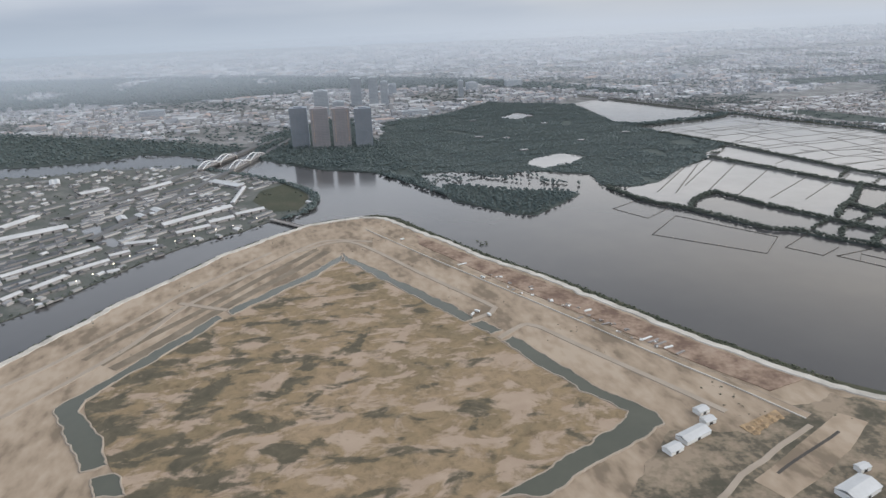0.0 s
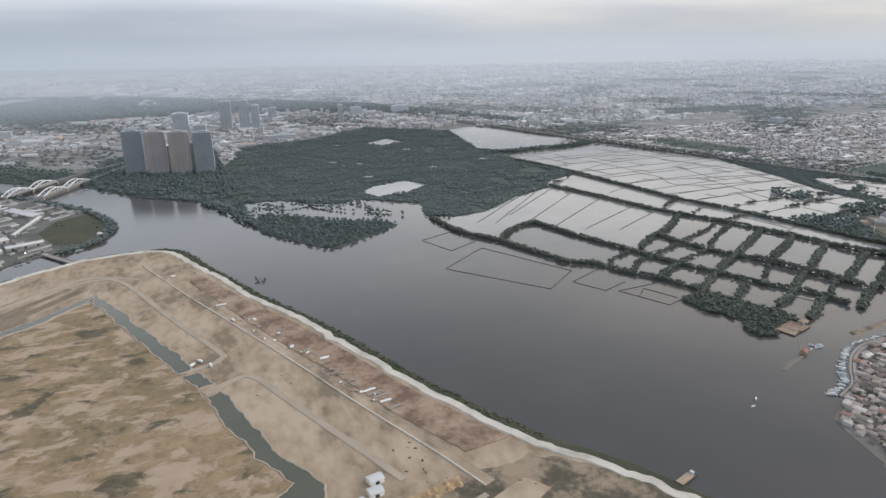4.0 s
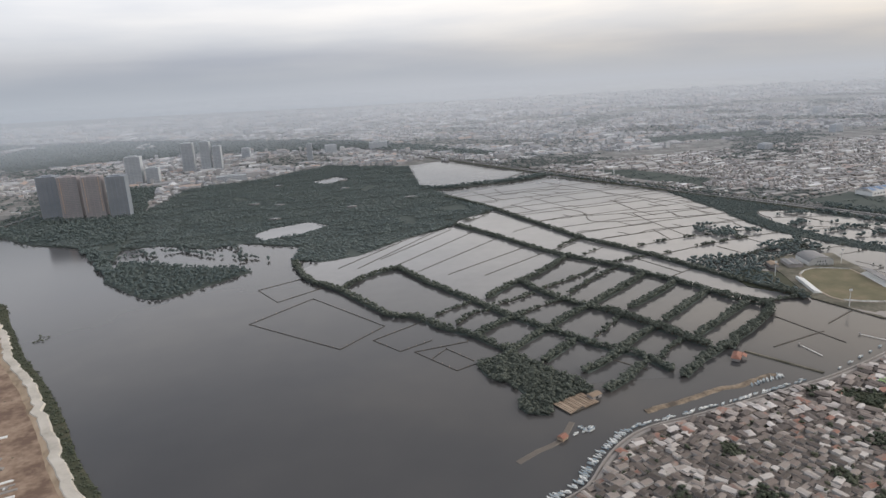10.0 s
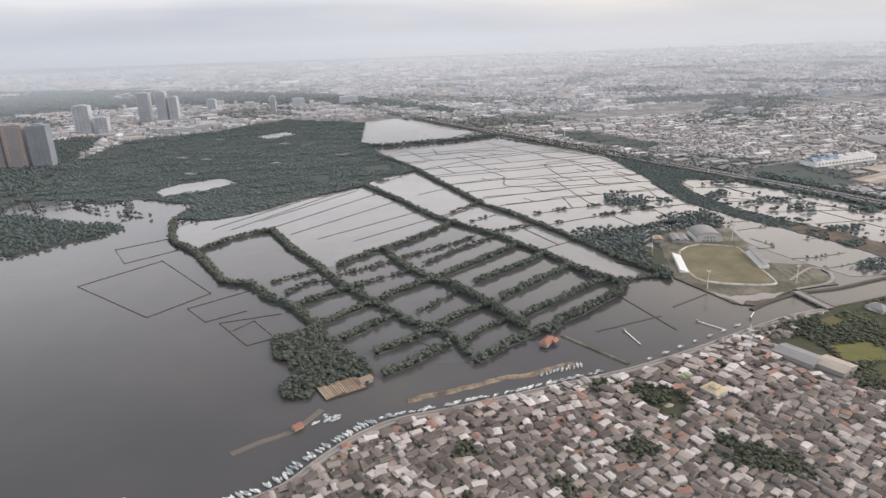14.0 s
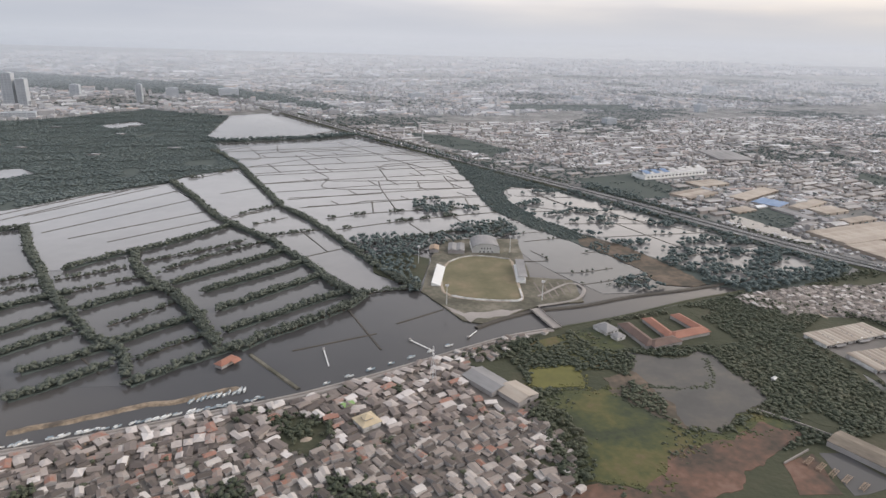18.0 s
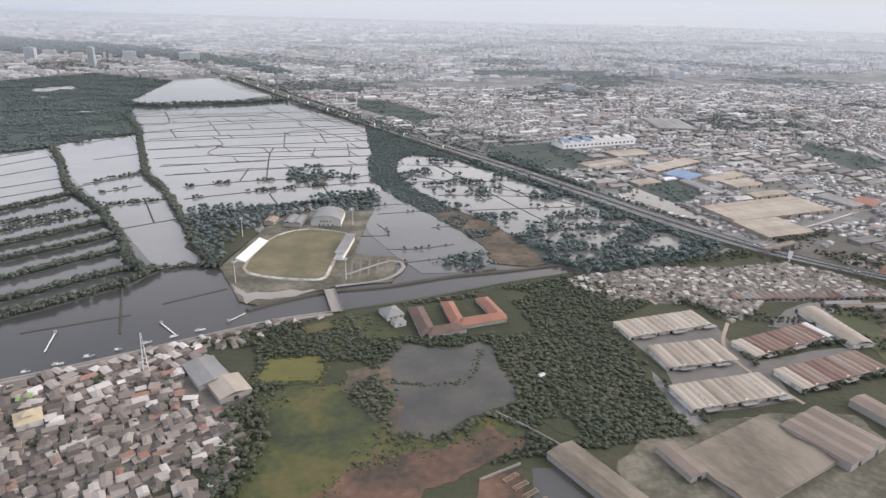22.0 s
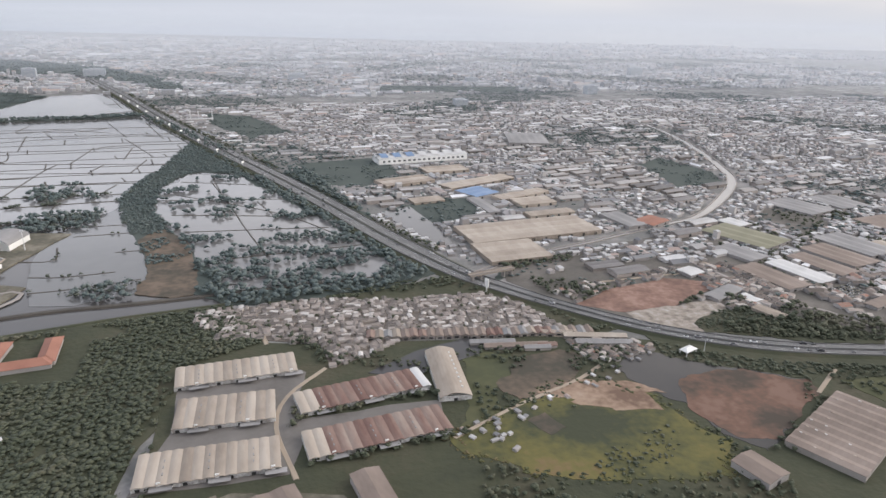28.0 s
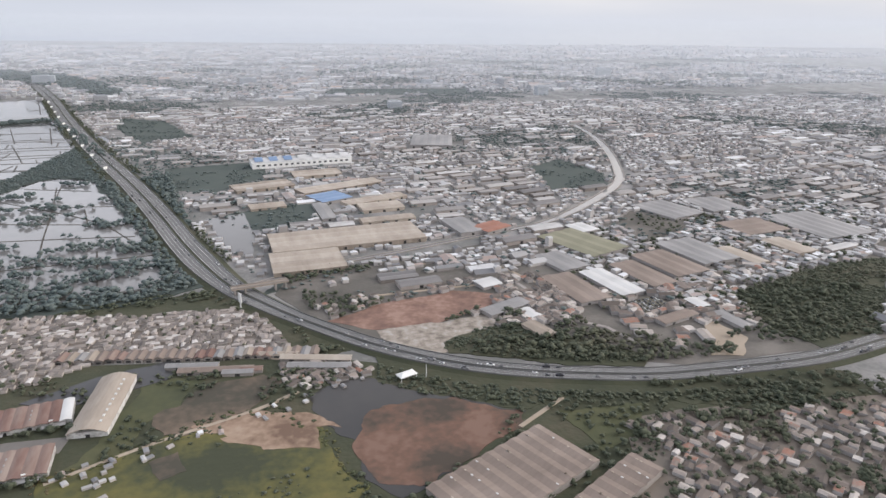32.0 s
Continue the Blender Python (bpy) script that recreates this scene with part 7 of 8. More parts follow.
for k, x, y, l, w, a, h in WAREHOUSES[5:] + [("K", 1351, 163, 13.0, 45.0, -61.0, 4), ("J", 973, 183, 14.0, 42.0, 19.0, 3)]:
    if k == "F":
        ob = vault_shed("warehouse", x - 1, y, 15.0, 42.0, a, 2.6, M_BEIGE, "long warehouse with a beige barrel roof", 1, "warehouses by the shanties")
        for j in range(9):
            box_part("skylight", 3.4, 4.2, -17 + 4 * j, -15.6 + 4 * j, 3.9, 4.5, M_LIGHT, ob, "pale roof light")
        continue
    if k == "J" and l > 50:
        shed("warehouse", x, y, l, w, a, 2.2, M_DULLTAN, "wide flat warehouse with a dull tan sheet roof", "warehouse", 17.5, M_CONCRETE, 0.2, "warehouses by the shanties", False, 0.05)
        continue
    if k == "K" and w > 40:
        ob = shed("warehouse", x, y, l, w, a, 2.6, M_BROWN, "wide low warehouse with a faded brown ridged roof", ridge=6.4, wall=M_CONCRETE, group="warehouses by the shanties", ground=0.2, rise=0.10, across=True, doors=False)
        n = round(w / 6.4)
        for i in range(n):
            ry = -w / 2 + w * (i + 0.5) / n
            for j in range(2 + (i % 3)):
                px = rng.uniform(-l / 2 + 1, l / 2 - 1)
                box_part("roof_vent", px - 0.5, px + 0.5, ry - 0.3, ry + 0.3, 3.0, 3.5, M_LIGHT if rng.random() < 0.35 else M_BEIGE, ob, "small pale roof vent")
            if i % 2:
                s = rng.uniform(1.2, 3.0)
                box_part("skylight", l / 2 - 0.4 - s, l / 2 - 0.4, ry + 0.9, ry + 2.0, 2.55, 2.98, M_LIGHT, ob, "pale roof light")
        continue
    shed("warehouse", x, y, l, w, a, h, M_DULLTAN if x < 1000 else M_BROWN, "long warehouse with a faded %s sheet roof" % ("tan" if x < 1000 else "brown"), ridge=10, group="warehouses by the shanties", ground=0.2, rise=0.08)
for k, x, y, l, w, a, h in FACTORIES:
    if k == "white_windows":
        ob = shed("factory", x, y - 8, l, 26, a, 6.5, M_LIGHT, "long white factory with a window row and blue sawtooth roof", "factory", 13, M_WHITE, doors=False)
        windows(ob, l - 6, -13, 2.5, 3.0, 2.0, 6.0)
        for i in range(7):
            part("sawtooth", shift(roof_gable(9, 22, 2.6, 0.1), -l / 2 + l * (i + 0.5) / 7, 0, 8.0), M_BLUE if i < 3 else M_LIGHT, ob, "blue sheet sawtooth" if i < 3 else "")
        continue
    mat, word = COLOURS[k]
    ob = shed("factory", x, y, l, w * 0.98, a, h * 0.7, mat, "low factory shed with a %s sheet roof" % word, "factory", 11.0, M_BEIGE if k == "beige" else None, group="factory sheds", rise=0.05)
    if l > 80:
        for i in range(int(l / 4)):
            px = -l / 2 + 4 * (i + 0.5)
            box_part("fin", px - 0.2, px + 0.2, -w * 0.49 - 0.4, -w * 0.49, 0, h * 0.7, M_BEIGE, ob)

# large sheds of the city's near edge
M_SHED_ROOF = material("weathered shed roof", [(0.10, (0.135, 0.13, 0.13)), (0.32, (0.215, 0.204, 0.20)), (0.5, (0.29, 0.273, 0.26)), (0.66, (0.345, 0.326, 0.31)), (0.82, (0.41, 0.40, 0.392)), (0.95, (0.62, 0.62, 0.62))], 0.10, 0.8, 0.75, stretch=(0.4, 1.4, 1), per_object=True, spread=0.75)
SHED_KINDS = []
for i, (l, w, h, n) in enumerate(((27, 11.5, 2.6, 1), (25, 12.0, 2.2, 2), (28, 10.0, 3.0, 1), (22, 12.5, 2.4, 3), (26, 9.0, 2.0, 1))):
    ob = thing("factory_shed", 0, 0, 0.1, 0, "low factory shed with a weathered sheet roof among houses", "factory", "factory sheds of the city edge")
    box_part("wall", -l / 2, l / 2, -w / 2, w / 2, -0.3, h, M_HOUSE_WALL, ob)
    for k in range(n):
        part("roof", shift(roof_gable(l, w / n, w / n * 0.09, 0.25, 0.15), 0, -w / 2 + w * (k + 0.5) / n, h), M_SHED_ROOF, ob)
    box_part("door", -1.2, 1.2, -w / 2 - 0.08, -w / 2 + 0.1, -0.1, h * 0.75, M_DARK, ob, "dark loading door")
    SHED_KINDS.append(ob)
shed_rng = random.Random(77)
for i, (x, y, a) in enumerate(NEAR_SHEDS):
    m = pose(x, y, 0.1, 0, 0, math.degrees(a) + shed_rng.gauss(0, 1.5))
    if i < len(SHED_KINDS):
        SHED_KINDS[i].matrix_world = m
    else:
        q = copy_thing(SHED_KINDS[shed_rng.randrange(len(SHED_KINDS))], m)
        q.scale = (shed_rng.uniform(0.72, 1.06), shed_rng.uniform(0.8, 1.08), shed_rng.uniform(0.8, 1.25))

# market halls on the peninsula
for k, x, y, l, w, a, h in LONG_ROOFS:
    if w > l:
        l, w, a = w, l, a + 90
    shed("market_hall", x, y, l, min(w * 0.6, 16), a, 3.0, M_LIGHT, "long low market hall with a pale sheet roof", "hall", 9, None, 0.9, "market halls on the peninsula")
ROW_A, ROW_B = (-146, 776), (-73, 840)     # ends of the longest market hall
hut_plots = [p for p in scatter(PENINSULA, 8.5, rng, (PENINSULA_POND, [(-60, 900), (0, 950), (40, 860), (10, 770), (-40, 780)])) if rng.random() < 0.2]
ROW_ANGLE = math.atan2(ROW_B[1] - ROW_A[1], ROW_B[0] - ROW_A[0])
quarter("peninsula_huts", hut_plots, "low pale huts and sheds on the peninsula", 8.5, 1.6, 0.9, 0.68, [M_WALLS, material("dark hut roofs", [(0.2, (0.10, 0.10, 0.10)), (0.5, (0.19, 0.188, 0.185)), (0.7, (0.28, 0.275, 0.27)), (0.93, (0.62, 0.62, 0.62))], 0.1, 0.6, 0.8, island=True, spread=0.85)])
row_sheds = []
HALLS = [footprint(x, y, l, w, a, 9.0) for k, x, y, l, w, a, h in LONG_ROOFS]
for i in range(-14, 22):
    for j in range(-16, 18):
        u, v = i * 34 + 13 * math.sin(j * 2.3), 12 * j
        x, y = ROW_A[0] + u * math.cos(ROW_ANGLE) - v * math.sin(ROW_ANGLE), ROW_A[1] + u * math.sin(ROW_ANGLE) + v * math.cos(ROW_ANGLE)
        tip = math.dist((x, y), (0, 850)) < 75
        if inside(PENINSULA, x, y) and not inside(PENINSULA_POND, x, y) and not tip and not any(inside(h, x, y) for h in HALLS) and all(inside(PENINSULA, x + a, y + b) for a, b in ((22, 0), (-22, 0), (0, 18), (0, -18))) and noise.noise((x * 0.02, y * 0.02, 81)) > -0.2:
            row_sheds.append((x, y))
rn = len(row_sheds)
houses_mesh("row_sheds", np.array(row_sheds), nrng.uniform(18, 30, rn), nrng.uniform(4.5, 7, rn), nrng.uniform(1.5, 2.4, rn), ROW_ANGLE + nrng.normal(0, 0.03, rn), nrng.uniform(0.5, 1.0, rn), [M_WALLS, material("dark row roofs", [(0.2, (0.085, 0.092, 0.10)), (0.55, (0.14, 0.145, 0.15)), (0.85, (0.21, 0.212, 0.215)), (0.97, (0.55, 0.56, 0.57))], 0.1, 0.6, 0.8, island=True, spread=0.85)], "long dark-roofed sheds in rows on the peninsula", "sheds", ground=0.9)
grove("tip_bushes", [p for _ in range(3) for p in tree_line([(-144, 1101), (-62, 1008), (-5, 940), (30, 864), (33, 819), (18, 774), (-9, 756)], 4, 5, rng)], "dark hedge round the tip of the peninsula", (5, 9), 0.5, None, 0.7, M_FOREST)
grove("peninsula_trees", [p for p in scatter(PENINSULA, 16, rng) if noise.noise((p[0] * 0.02, p[1] * 0.02, 4)) > 0.25] + tree_line(PENINSULA[1:10], 7, 4, rng) + tree_line(PENINSULA[11:18], 8, 3, rng), "trees and bushes among sheds", (4, 7), 0.7, None, 0.7)
M_LAMP = bpy.data.materials.new("lit lamp")
M_LAMP.use_nodes = True
lamp_bsdf = M_LAMP.node_tree.nodes["Principled BSDF"]
lamp_bsdf.inputs["Emission Color"].default_value, lamp_bsdf.inputs["Emission Strength"].default_value = (1.0, 0.86, 0.6, 1), 4.0
quay_line = smooth_line(PENINSULA[10:18], 19)
for i, p in enumerate(quay_line[1:-1]):
    lamp = thing("work_lamp", p.x - 9 + rng.uniform(-4, 4), p.y + 9 + rng.uniform(-3, 3), 0.9, rng.uniform(0, 360), "lit work lamp on a pole by the boats", "lamp", "work lamps")
    bm = bmesh.new()
    bmesh.ops.create_cone(bm, segments=6, radius1=0.15, radius2=0.1, depth=4.0, cap_ends=True, matrix=Matrix.Translation((0, 0, 2)))
    part("pole", bm, M_STEEL, lamp)
    bm = bmesh.new()
    bmesh.ops.create_icosphere(bm, subdivisions=1, radius=0.55, matrix=Matrix.Translation((0, 0, 4.3)))
    part("lamp_head", bm, M_LAMP, lamp, "bright lamp head")

# ---- towers ----
def tower(x, y, l, w, angle, h, mat, label, floors, strips=()):
    ob = thing("apartment_tower", x, y, 0.0, angle, label, "tower", "towers behind the river")
    box_part("wall", -l / 2, l / 2, -w / 2, w / 2, 0, h, mat, ob)
    step = h / floors
    for i in range(floors):
        z = i * step + step * 0.45
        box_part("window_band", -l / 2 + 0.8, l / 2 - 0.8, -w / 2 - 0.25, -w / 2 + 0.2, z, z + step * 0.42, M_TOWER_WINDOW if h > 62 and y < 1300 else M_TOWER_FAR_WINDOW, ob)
    n = max(2, int(l / 7))
    for i in range(n + 1):
        px = -l / 2 + l * i / n
        box_part("fin", px - 0.5, px + 0.5, -w / 2 - 0.7, -w / 2, 0, h + 0.8, mat, ob)
    box_part("roof_plant", -l / 4, l / 4, -w / 4, w / 4, h, h + 3.0, mat, ob)
    box_part("parapet", -l / 2 - 0.3, l / 2 + 0.3, -w / 2 - 0.3, w / 2 + 0.3, h, h + 1.0, mat, ob)
    for px in strips:
        box_part("glow_strip", px - 0.26, px + 0.26, -w / 2 - 1.0, -w / 2 - 0.5, 12, h - 1, M_STRIP, ob, "glowing orange strip")
    return ob


# Orange strips on the tower fronts, given a weak glow of their own.
M_STRIP = bpy.data.materials.new("orange glow strip")
M_STRIP.use_nodes = True
strip_bsdf = M_STRIP.node_tree.nodes["Principled BSDF"]
strip_bsdf.inputs["Base Color"].default_value = (0.38, 0.27, 0.20, 1)
strip_bsdf.inputs["Emission Color"].default_value, strip_bsdf.inputs["Emission Strength"].default_value = (1.0, 0.66, 0.44, 1), 0.16
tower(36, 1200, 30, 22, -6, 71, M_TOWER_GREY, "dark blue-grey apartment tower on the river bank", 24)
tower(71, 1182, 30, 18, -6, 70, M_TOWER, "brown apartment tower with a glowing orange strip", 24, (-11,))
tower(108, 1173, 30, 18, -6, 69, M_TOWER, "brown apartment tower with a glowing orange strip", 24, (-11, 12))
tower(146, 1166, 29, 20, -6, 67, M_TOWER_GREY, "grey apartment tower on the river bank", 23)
tower(102, 1560, 32, 22, -6, 60, M_TOWER_HAZED, "pale grey office tower", 18)
tower(140, 1552, 26, 20, -6, 34, M_TOWER_HAZED, "pale grey office block beside a tower", 10)
tower(201, 1700, 26, 22, -8, 70, M_TOWER_HAZED, "blue-grey tower block behind the forest", 20)
tower(243, 1684, 22, 20, -8, 72, M_TOWER_HAZED, "blue-grey tower block behind the forest", 20)
tower(270, 1680, 18, 20, -8, 60, M_TOWER_HAZED, "pale grey tower block behind the forest", 18)
tower(306, 1482, 62, 16, 4, 11, M_TOWER_HAZED, "long pale hall behind the forest", 3)
tower(495, 1760, 13, 14, -8, 42, M_TOWER_HAZED, "slim pale tower in the distance", 14)
tower(330, 1900, 22, 18, -8, 30, M_TOWER_HAZED, "blue-grey tower block in the distance", 10)
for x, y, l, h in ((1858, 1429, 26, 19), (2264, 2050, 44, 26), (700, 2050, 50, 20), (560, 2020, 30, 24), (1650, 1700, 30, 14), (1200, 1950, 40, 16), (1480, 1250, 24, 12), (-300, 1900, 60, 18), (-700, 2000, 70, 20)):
    tower(x, y if y < 1900 else y - 150, l, 20, 6, h, M_TOWER_HAZED, "pale apartment block above low houses", 7)

# arched river bridge
for line in (((-128, 1062), (-80, 1156)), ((-79, 1046), (-34, 1150))):
    (ax, ay), (bx, by) = line
    ang, ln = math.degrees(math.atan2(by - ay, bx - ax)), math.dist((ax, ay), (bx, by))
    bridge = thing("arch_bridge", (ax + bx) / 2, (ay + by) / 2, 3.5, ang, "white steel arch bridge over the river", "bridge", "arch bridges")
    box_part("deck", -ln / 2, ln / 2, -4.6, 4.6, 0.3, 1.6, M_CONCRETE, bridge)
    for side in (-4.8, 4.8):
        for s in (0, 1):
            x0, span = -ln / 2 + s * ln / 2, ln / 2
            pts = [Vector((x0 + span * t / 14, side, 1.2 + 7 * math.sin(math.pi * t / 14))) for t in range(15)]
            bm = bmesh.new()
            rows = []
            for q in pts:
                rows.append([bm.verts.new(q + Vector(o)) for o in ((0, -0.6, -0.6), (0, 0.6, -0.6), (0, 0.6, 0.6), (0, -0.6, 0.6))])
            for p, q in zip(rows, rows[1:]):
                for k in range(4):
                    bm.faces.new((p[k], p[(k + 1) % 4], q[(k + 1) % 4], q[k]))
            bmesh.ops.recalc_face_normals(bm, faces=bm.faces)
            part("arch", bm, M_STEEL, bridge, "white steel arch")
            for t in range(2, 14, 2):
                box_part("hanger", pts[t].x - 0.15, pts[t].x + 0.15, side - 0.15, side + 0.15, 1.2, pts[t].z, M_STEEL, bridge)
    for px in (-ln / 2, 0, ln / 2):
        box_part("pier", px - 1.5, px + 1.5, -4.5, 4.5, -4, 0.4, M_CONCRETE, bridge)
foot = thing("footbridge", -6, 736, 1.2, math.degrees(math.atan2(-42, 33)), "low grey bridge across the canal", "bridge")
box_part("deck", -28, 28, -3, 3, 0, 0.6, M_CONCRETE, foot)
for px in (-18, -6, 6, 18):
    box_part("pier", px - 0.6, px + 0.6, -2.6, 2.6, -1.6, 0, M_CONCRETE, foot)
box_part("railing", -28, 28, -3, -2.8, 0.6, 1.3, M_CONCRETE, foot)
box_part("railing", -28, 28, 2.8, 3, 0.6, 1.3, M_CONCRETE, foot)

# ---- stadium ----
OVAL = [(841, 428), (845, 446), (853, 468), (865, 488), (878, 496), (892, 497), (905, 491), (917, 482), (912, 462), (905, 440), (898, 418), (891, 399), (880, 399), (868, 403), (854, 410), (844, 418)]
slab("pavement_pitch", OVAL, 1.05, M_PITCH, 0.6, "worn green and tan football pitch", "pitch", uneven=0)
strip("trim_track", OVAL + OVAL[:1], 1.8, 1.12, M_TRACK, "pale running edge round the pitch", "track", base=0.8)
for k, (i, j) in enumerate(((3, 8), (10, 16))):
    v, f = ribbon(smooth_line((OVAL + OVAL[:1])[i:j], 3), [(-0.8, 0.8), (-0.8, 1.8), (-0.25, 1.8), (-0.25, 1.55), (0.3, 1.55), (0.3, 1.3), (0.7, 1.3), (0.7, 0.8)])
    wall = tagged(link_mesh("stadium_terrace", v, f, M_PLASTER), "low white curved terrace round the pitch", "terrace", "stadium terraces")


def stand(x, y, l, w, a, label, roofed):
    ob = thing("stadium_stand", x, y, 0.9, a, label, "grandstand", "stadium stands")
    for i in range(5):
        box_part("step", -l / 2, l / 2, -w / 2 + w * i / 5, -w / 2 + w * (i + 1) / 5, 0, 0.6 + 0.5 * i, M_WHITE, ob, "white terrace step")
    if roofed:
        box_part("roof", -l / 2, l / 2, -w / 2 + 1, w / 2 + 1, 5.2, 5.5, M_GREY, ob, "grey sheet roof")
        for i in range(6):
            px = -l / 2 + l * (i + 0.5) / 6
            box_part("post", px - 0.15, px + 0.15, w / 2 - 0.5, w / 2 - 0.2, 0, 5.2, M_STEEL, ob)
    return ob


stand(847, 459, 42, 7, 67, "white stepped grandstand beside the pitch", False)
stand(911, 448, 40, 7, -110, "grandstand with a grey roof beside the pitch", True)
hall = thing("sports_hall", 907, 515, 0.9, -15, "white sports hall with an arched front and grey roof", "hall")
bm = bmesh.new()
rows = []
for j in range(13):
    t = math.pi * j / 12
    px, pz = -12 * math.cos(t), 4.0 + 4.6 * math.sin(t)
    rows.append([bm.verts.new((px, -13, pz)), bm.verts.new((px, 13, pz)), bm.verts.new((px, 13, pz - 0.4)), bm.verts.new((px, -13, pz - 0.4))])
for p, q in zip(rows, rows[1:]):
    for k in range(4):
        bm.faces.new((p[k], q[k], q[(k + 1) % 4], p[(k + 1) % 4]))
bmesh.ops.recalc_face_normals(bm, faces=bm.faces)
part("roof", bm, M_GREY, hall, "grey barrel roof")
bm = bmesh.new()
front = [bm.verts.new((-12 * math.cos(math.pi * j / 12), -12.8, 3.9 + 4.4 * math.sin(math.pi * j / 12))) for j in range(13)]
bm.faces.new([bm.verts.new((-12, -12.8, -0.4))] + front + [bm.verts.new((12, -12.8, -0.4))])
bmesh.ops.solidify(bm, geom=bm.faces[:], thickness=0.4)
part("gable", bm, M_WHITE, hall, "cream arched gable wall")
box_part("wall", -12, 12, -12.4, 12.6, -0.4, 4.0, M_WHITE, hall)
windows(hall, 14, -13.0, 0.4, 1.0, 1.3, 3.0)
windows(hall, 10, -13.0, 3.4, 1.0, 1.3, 2.5)
shed("annex_hall", 881, 516, 14, 20, -20, 3.0, M_GREY, "grey sheet canopy beside the sports hall", "hall", 7, ground=0.9, doors=False)
shed("annex_hall", 862, 520, 8, 12, -20, 2.6, M_TIMBER, "brown low shed beside the stadium", "shed", 6, ground=0.9, doors=False)
for x, y in ((840, 492), (925, 500), (905, 395), (836, 405)):
    mast = thing("floodlight_mast", x, y, 0.9, -20, "thin floodlight mast beside the pitch", "mast", "floodlight masts")
    bm = bmesh.new()
    bmesh.ops.create_cone(bm, segments=6, radius1=0.3, radius2=0.15, depth=14, cap_ends=True, matrix=Matrix.Translation((0, 0, 7)))
    part("pole", bm, M_STEEL, mast)
    box_part("lamp_panel", -1.2, 1.2, -0.2, 0.2, 13.5, 15, M_STEEL, mast)
strip("road_stadium", [(905, 402), (940, 420), (946, 408), (930, 390), (897, 386)], 2.0, 1.08, M_CONCRETE, "pale path round the parking ground", "path", base=0.8)
slab("pavement_forecourt", [(837, 403), (842, 386), (852, 384), (866, 388), (884, 383), (874, 378), (852, 373), (843, 373), (836, 392)], 1.0, M_CONCRETE, 0.5, "pale broken forecourt", "pavement", uneven=5)
for i in range(5):
    strip("trim_parking_row", [(908 + 6 * i, 395 + 1.5 * i), (914 + 6 * i, 428 - i)], 1.0, 1.06, M_MUD, "worn parking row", "parking row", base=0.9)
cb = thing("channel_bridge", 893, 365, 1.2, -88, "concrete road bridge over the channel", "bridge")
box_part("deck", -16, 16, -3.4, 3.4, 0, 0.5, M_CONCRETE, cb)
for sy in (-3.4, 3.2):
    box_part("railing", -16, 16, sy, sy + 0.2, 0.5, 1.2, M_CONCRETE, cb)
for px in (-8, 0, 8):
    box_part("pier", px - 0.4, px + 0.4, -3, 3, -1.4, 0, M_CONCRETE, cb)

# red-roofed school
M_DARKTILE = material("dark red-brown tile", [(0.105, 0.07, 0.058), (0.155, 0.102, 0.084)], 0.15, 1.0, 0.8)
for k, x, y, l, w, a, h in RED_SCHOOL:
    nm, mat, wl_, lab, over = {"brick_wing": ("school_wing", M_BRICK, M_WALLS, "school wing with an orange clay hip roof", 0.5), "grey_wing": ("school_wing", M_DARKTILE, M_WALLS, "school wing with a dark red-brown hip roof", 0.5), "white_house": ("house", M_GREY, M_PLASTER, "white house with a grey hip roof beside the channel", 0.4)}[k]
    ob = thing(nm, x, y, 0.3, a, lab, "school" if nm == "school_wing" else "house", "school wings" if nm == "school_wing" else "")
    s = 0.86
    box_part("wall", -l * s / 2, l * s / 2, -w * s / 2, w * s / 2, -0.4, 2.5, wl_, ob)
    bm = roof_hip(max(l, w) * s, min(l, w) * s, min(l, w) * 0.22, over)
    if w > l:
        bmesh.ops.rotate(bm, verts=bm.verts, cent=(0, 0, 0), matrix=Matrix.Rotation(radians(90), 3, "Z"))
    part("roof", shift(bm, 0, 0, 2.5), mat, ob, "orange clay roof" if k == "brick_wing" else "")
    windows(ob, l * s - 1, -w * s / 2, 0.7, 1.0, 1.1, 3.0)

# ---- site sheds and stacks on the reclaimed land ----
for k, x, y, l, w, a, h in ISLE_SHEDS:
    shed(k, x, y, l, w, a, h, M_LIGHT, "white site hut with a pale roof on bare soil", "shed", 8, M_WHITE, 1.3, "site huts")
for i in range(26):
    p = smooth_line([(166, 505), (190, 455), (208, 416), (228, 372), (246, 330)], 7)[i % 24]
    pile = thing("material_stack", p.x + rng.uniform(-7, 5), p.y + rng.uniform(-6, 6), 1.4, rng.uniform(0, 90), "low stack of pale building material on bare soil", "stack", "building material stacks")
    for j in range(3):
        s = rng.uniform(0.6, 1.6)
        bm = block(bmesh.new(), -s, s, -0.5, 0.5, 0, rng.uniform(0.4, 1.0))
        part("slab", shift(bm, 0, j * 1.3, 0), rng.choice((M_CONCRETE, M_WHITE, M_TIMBER)), pile)
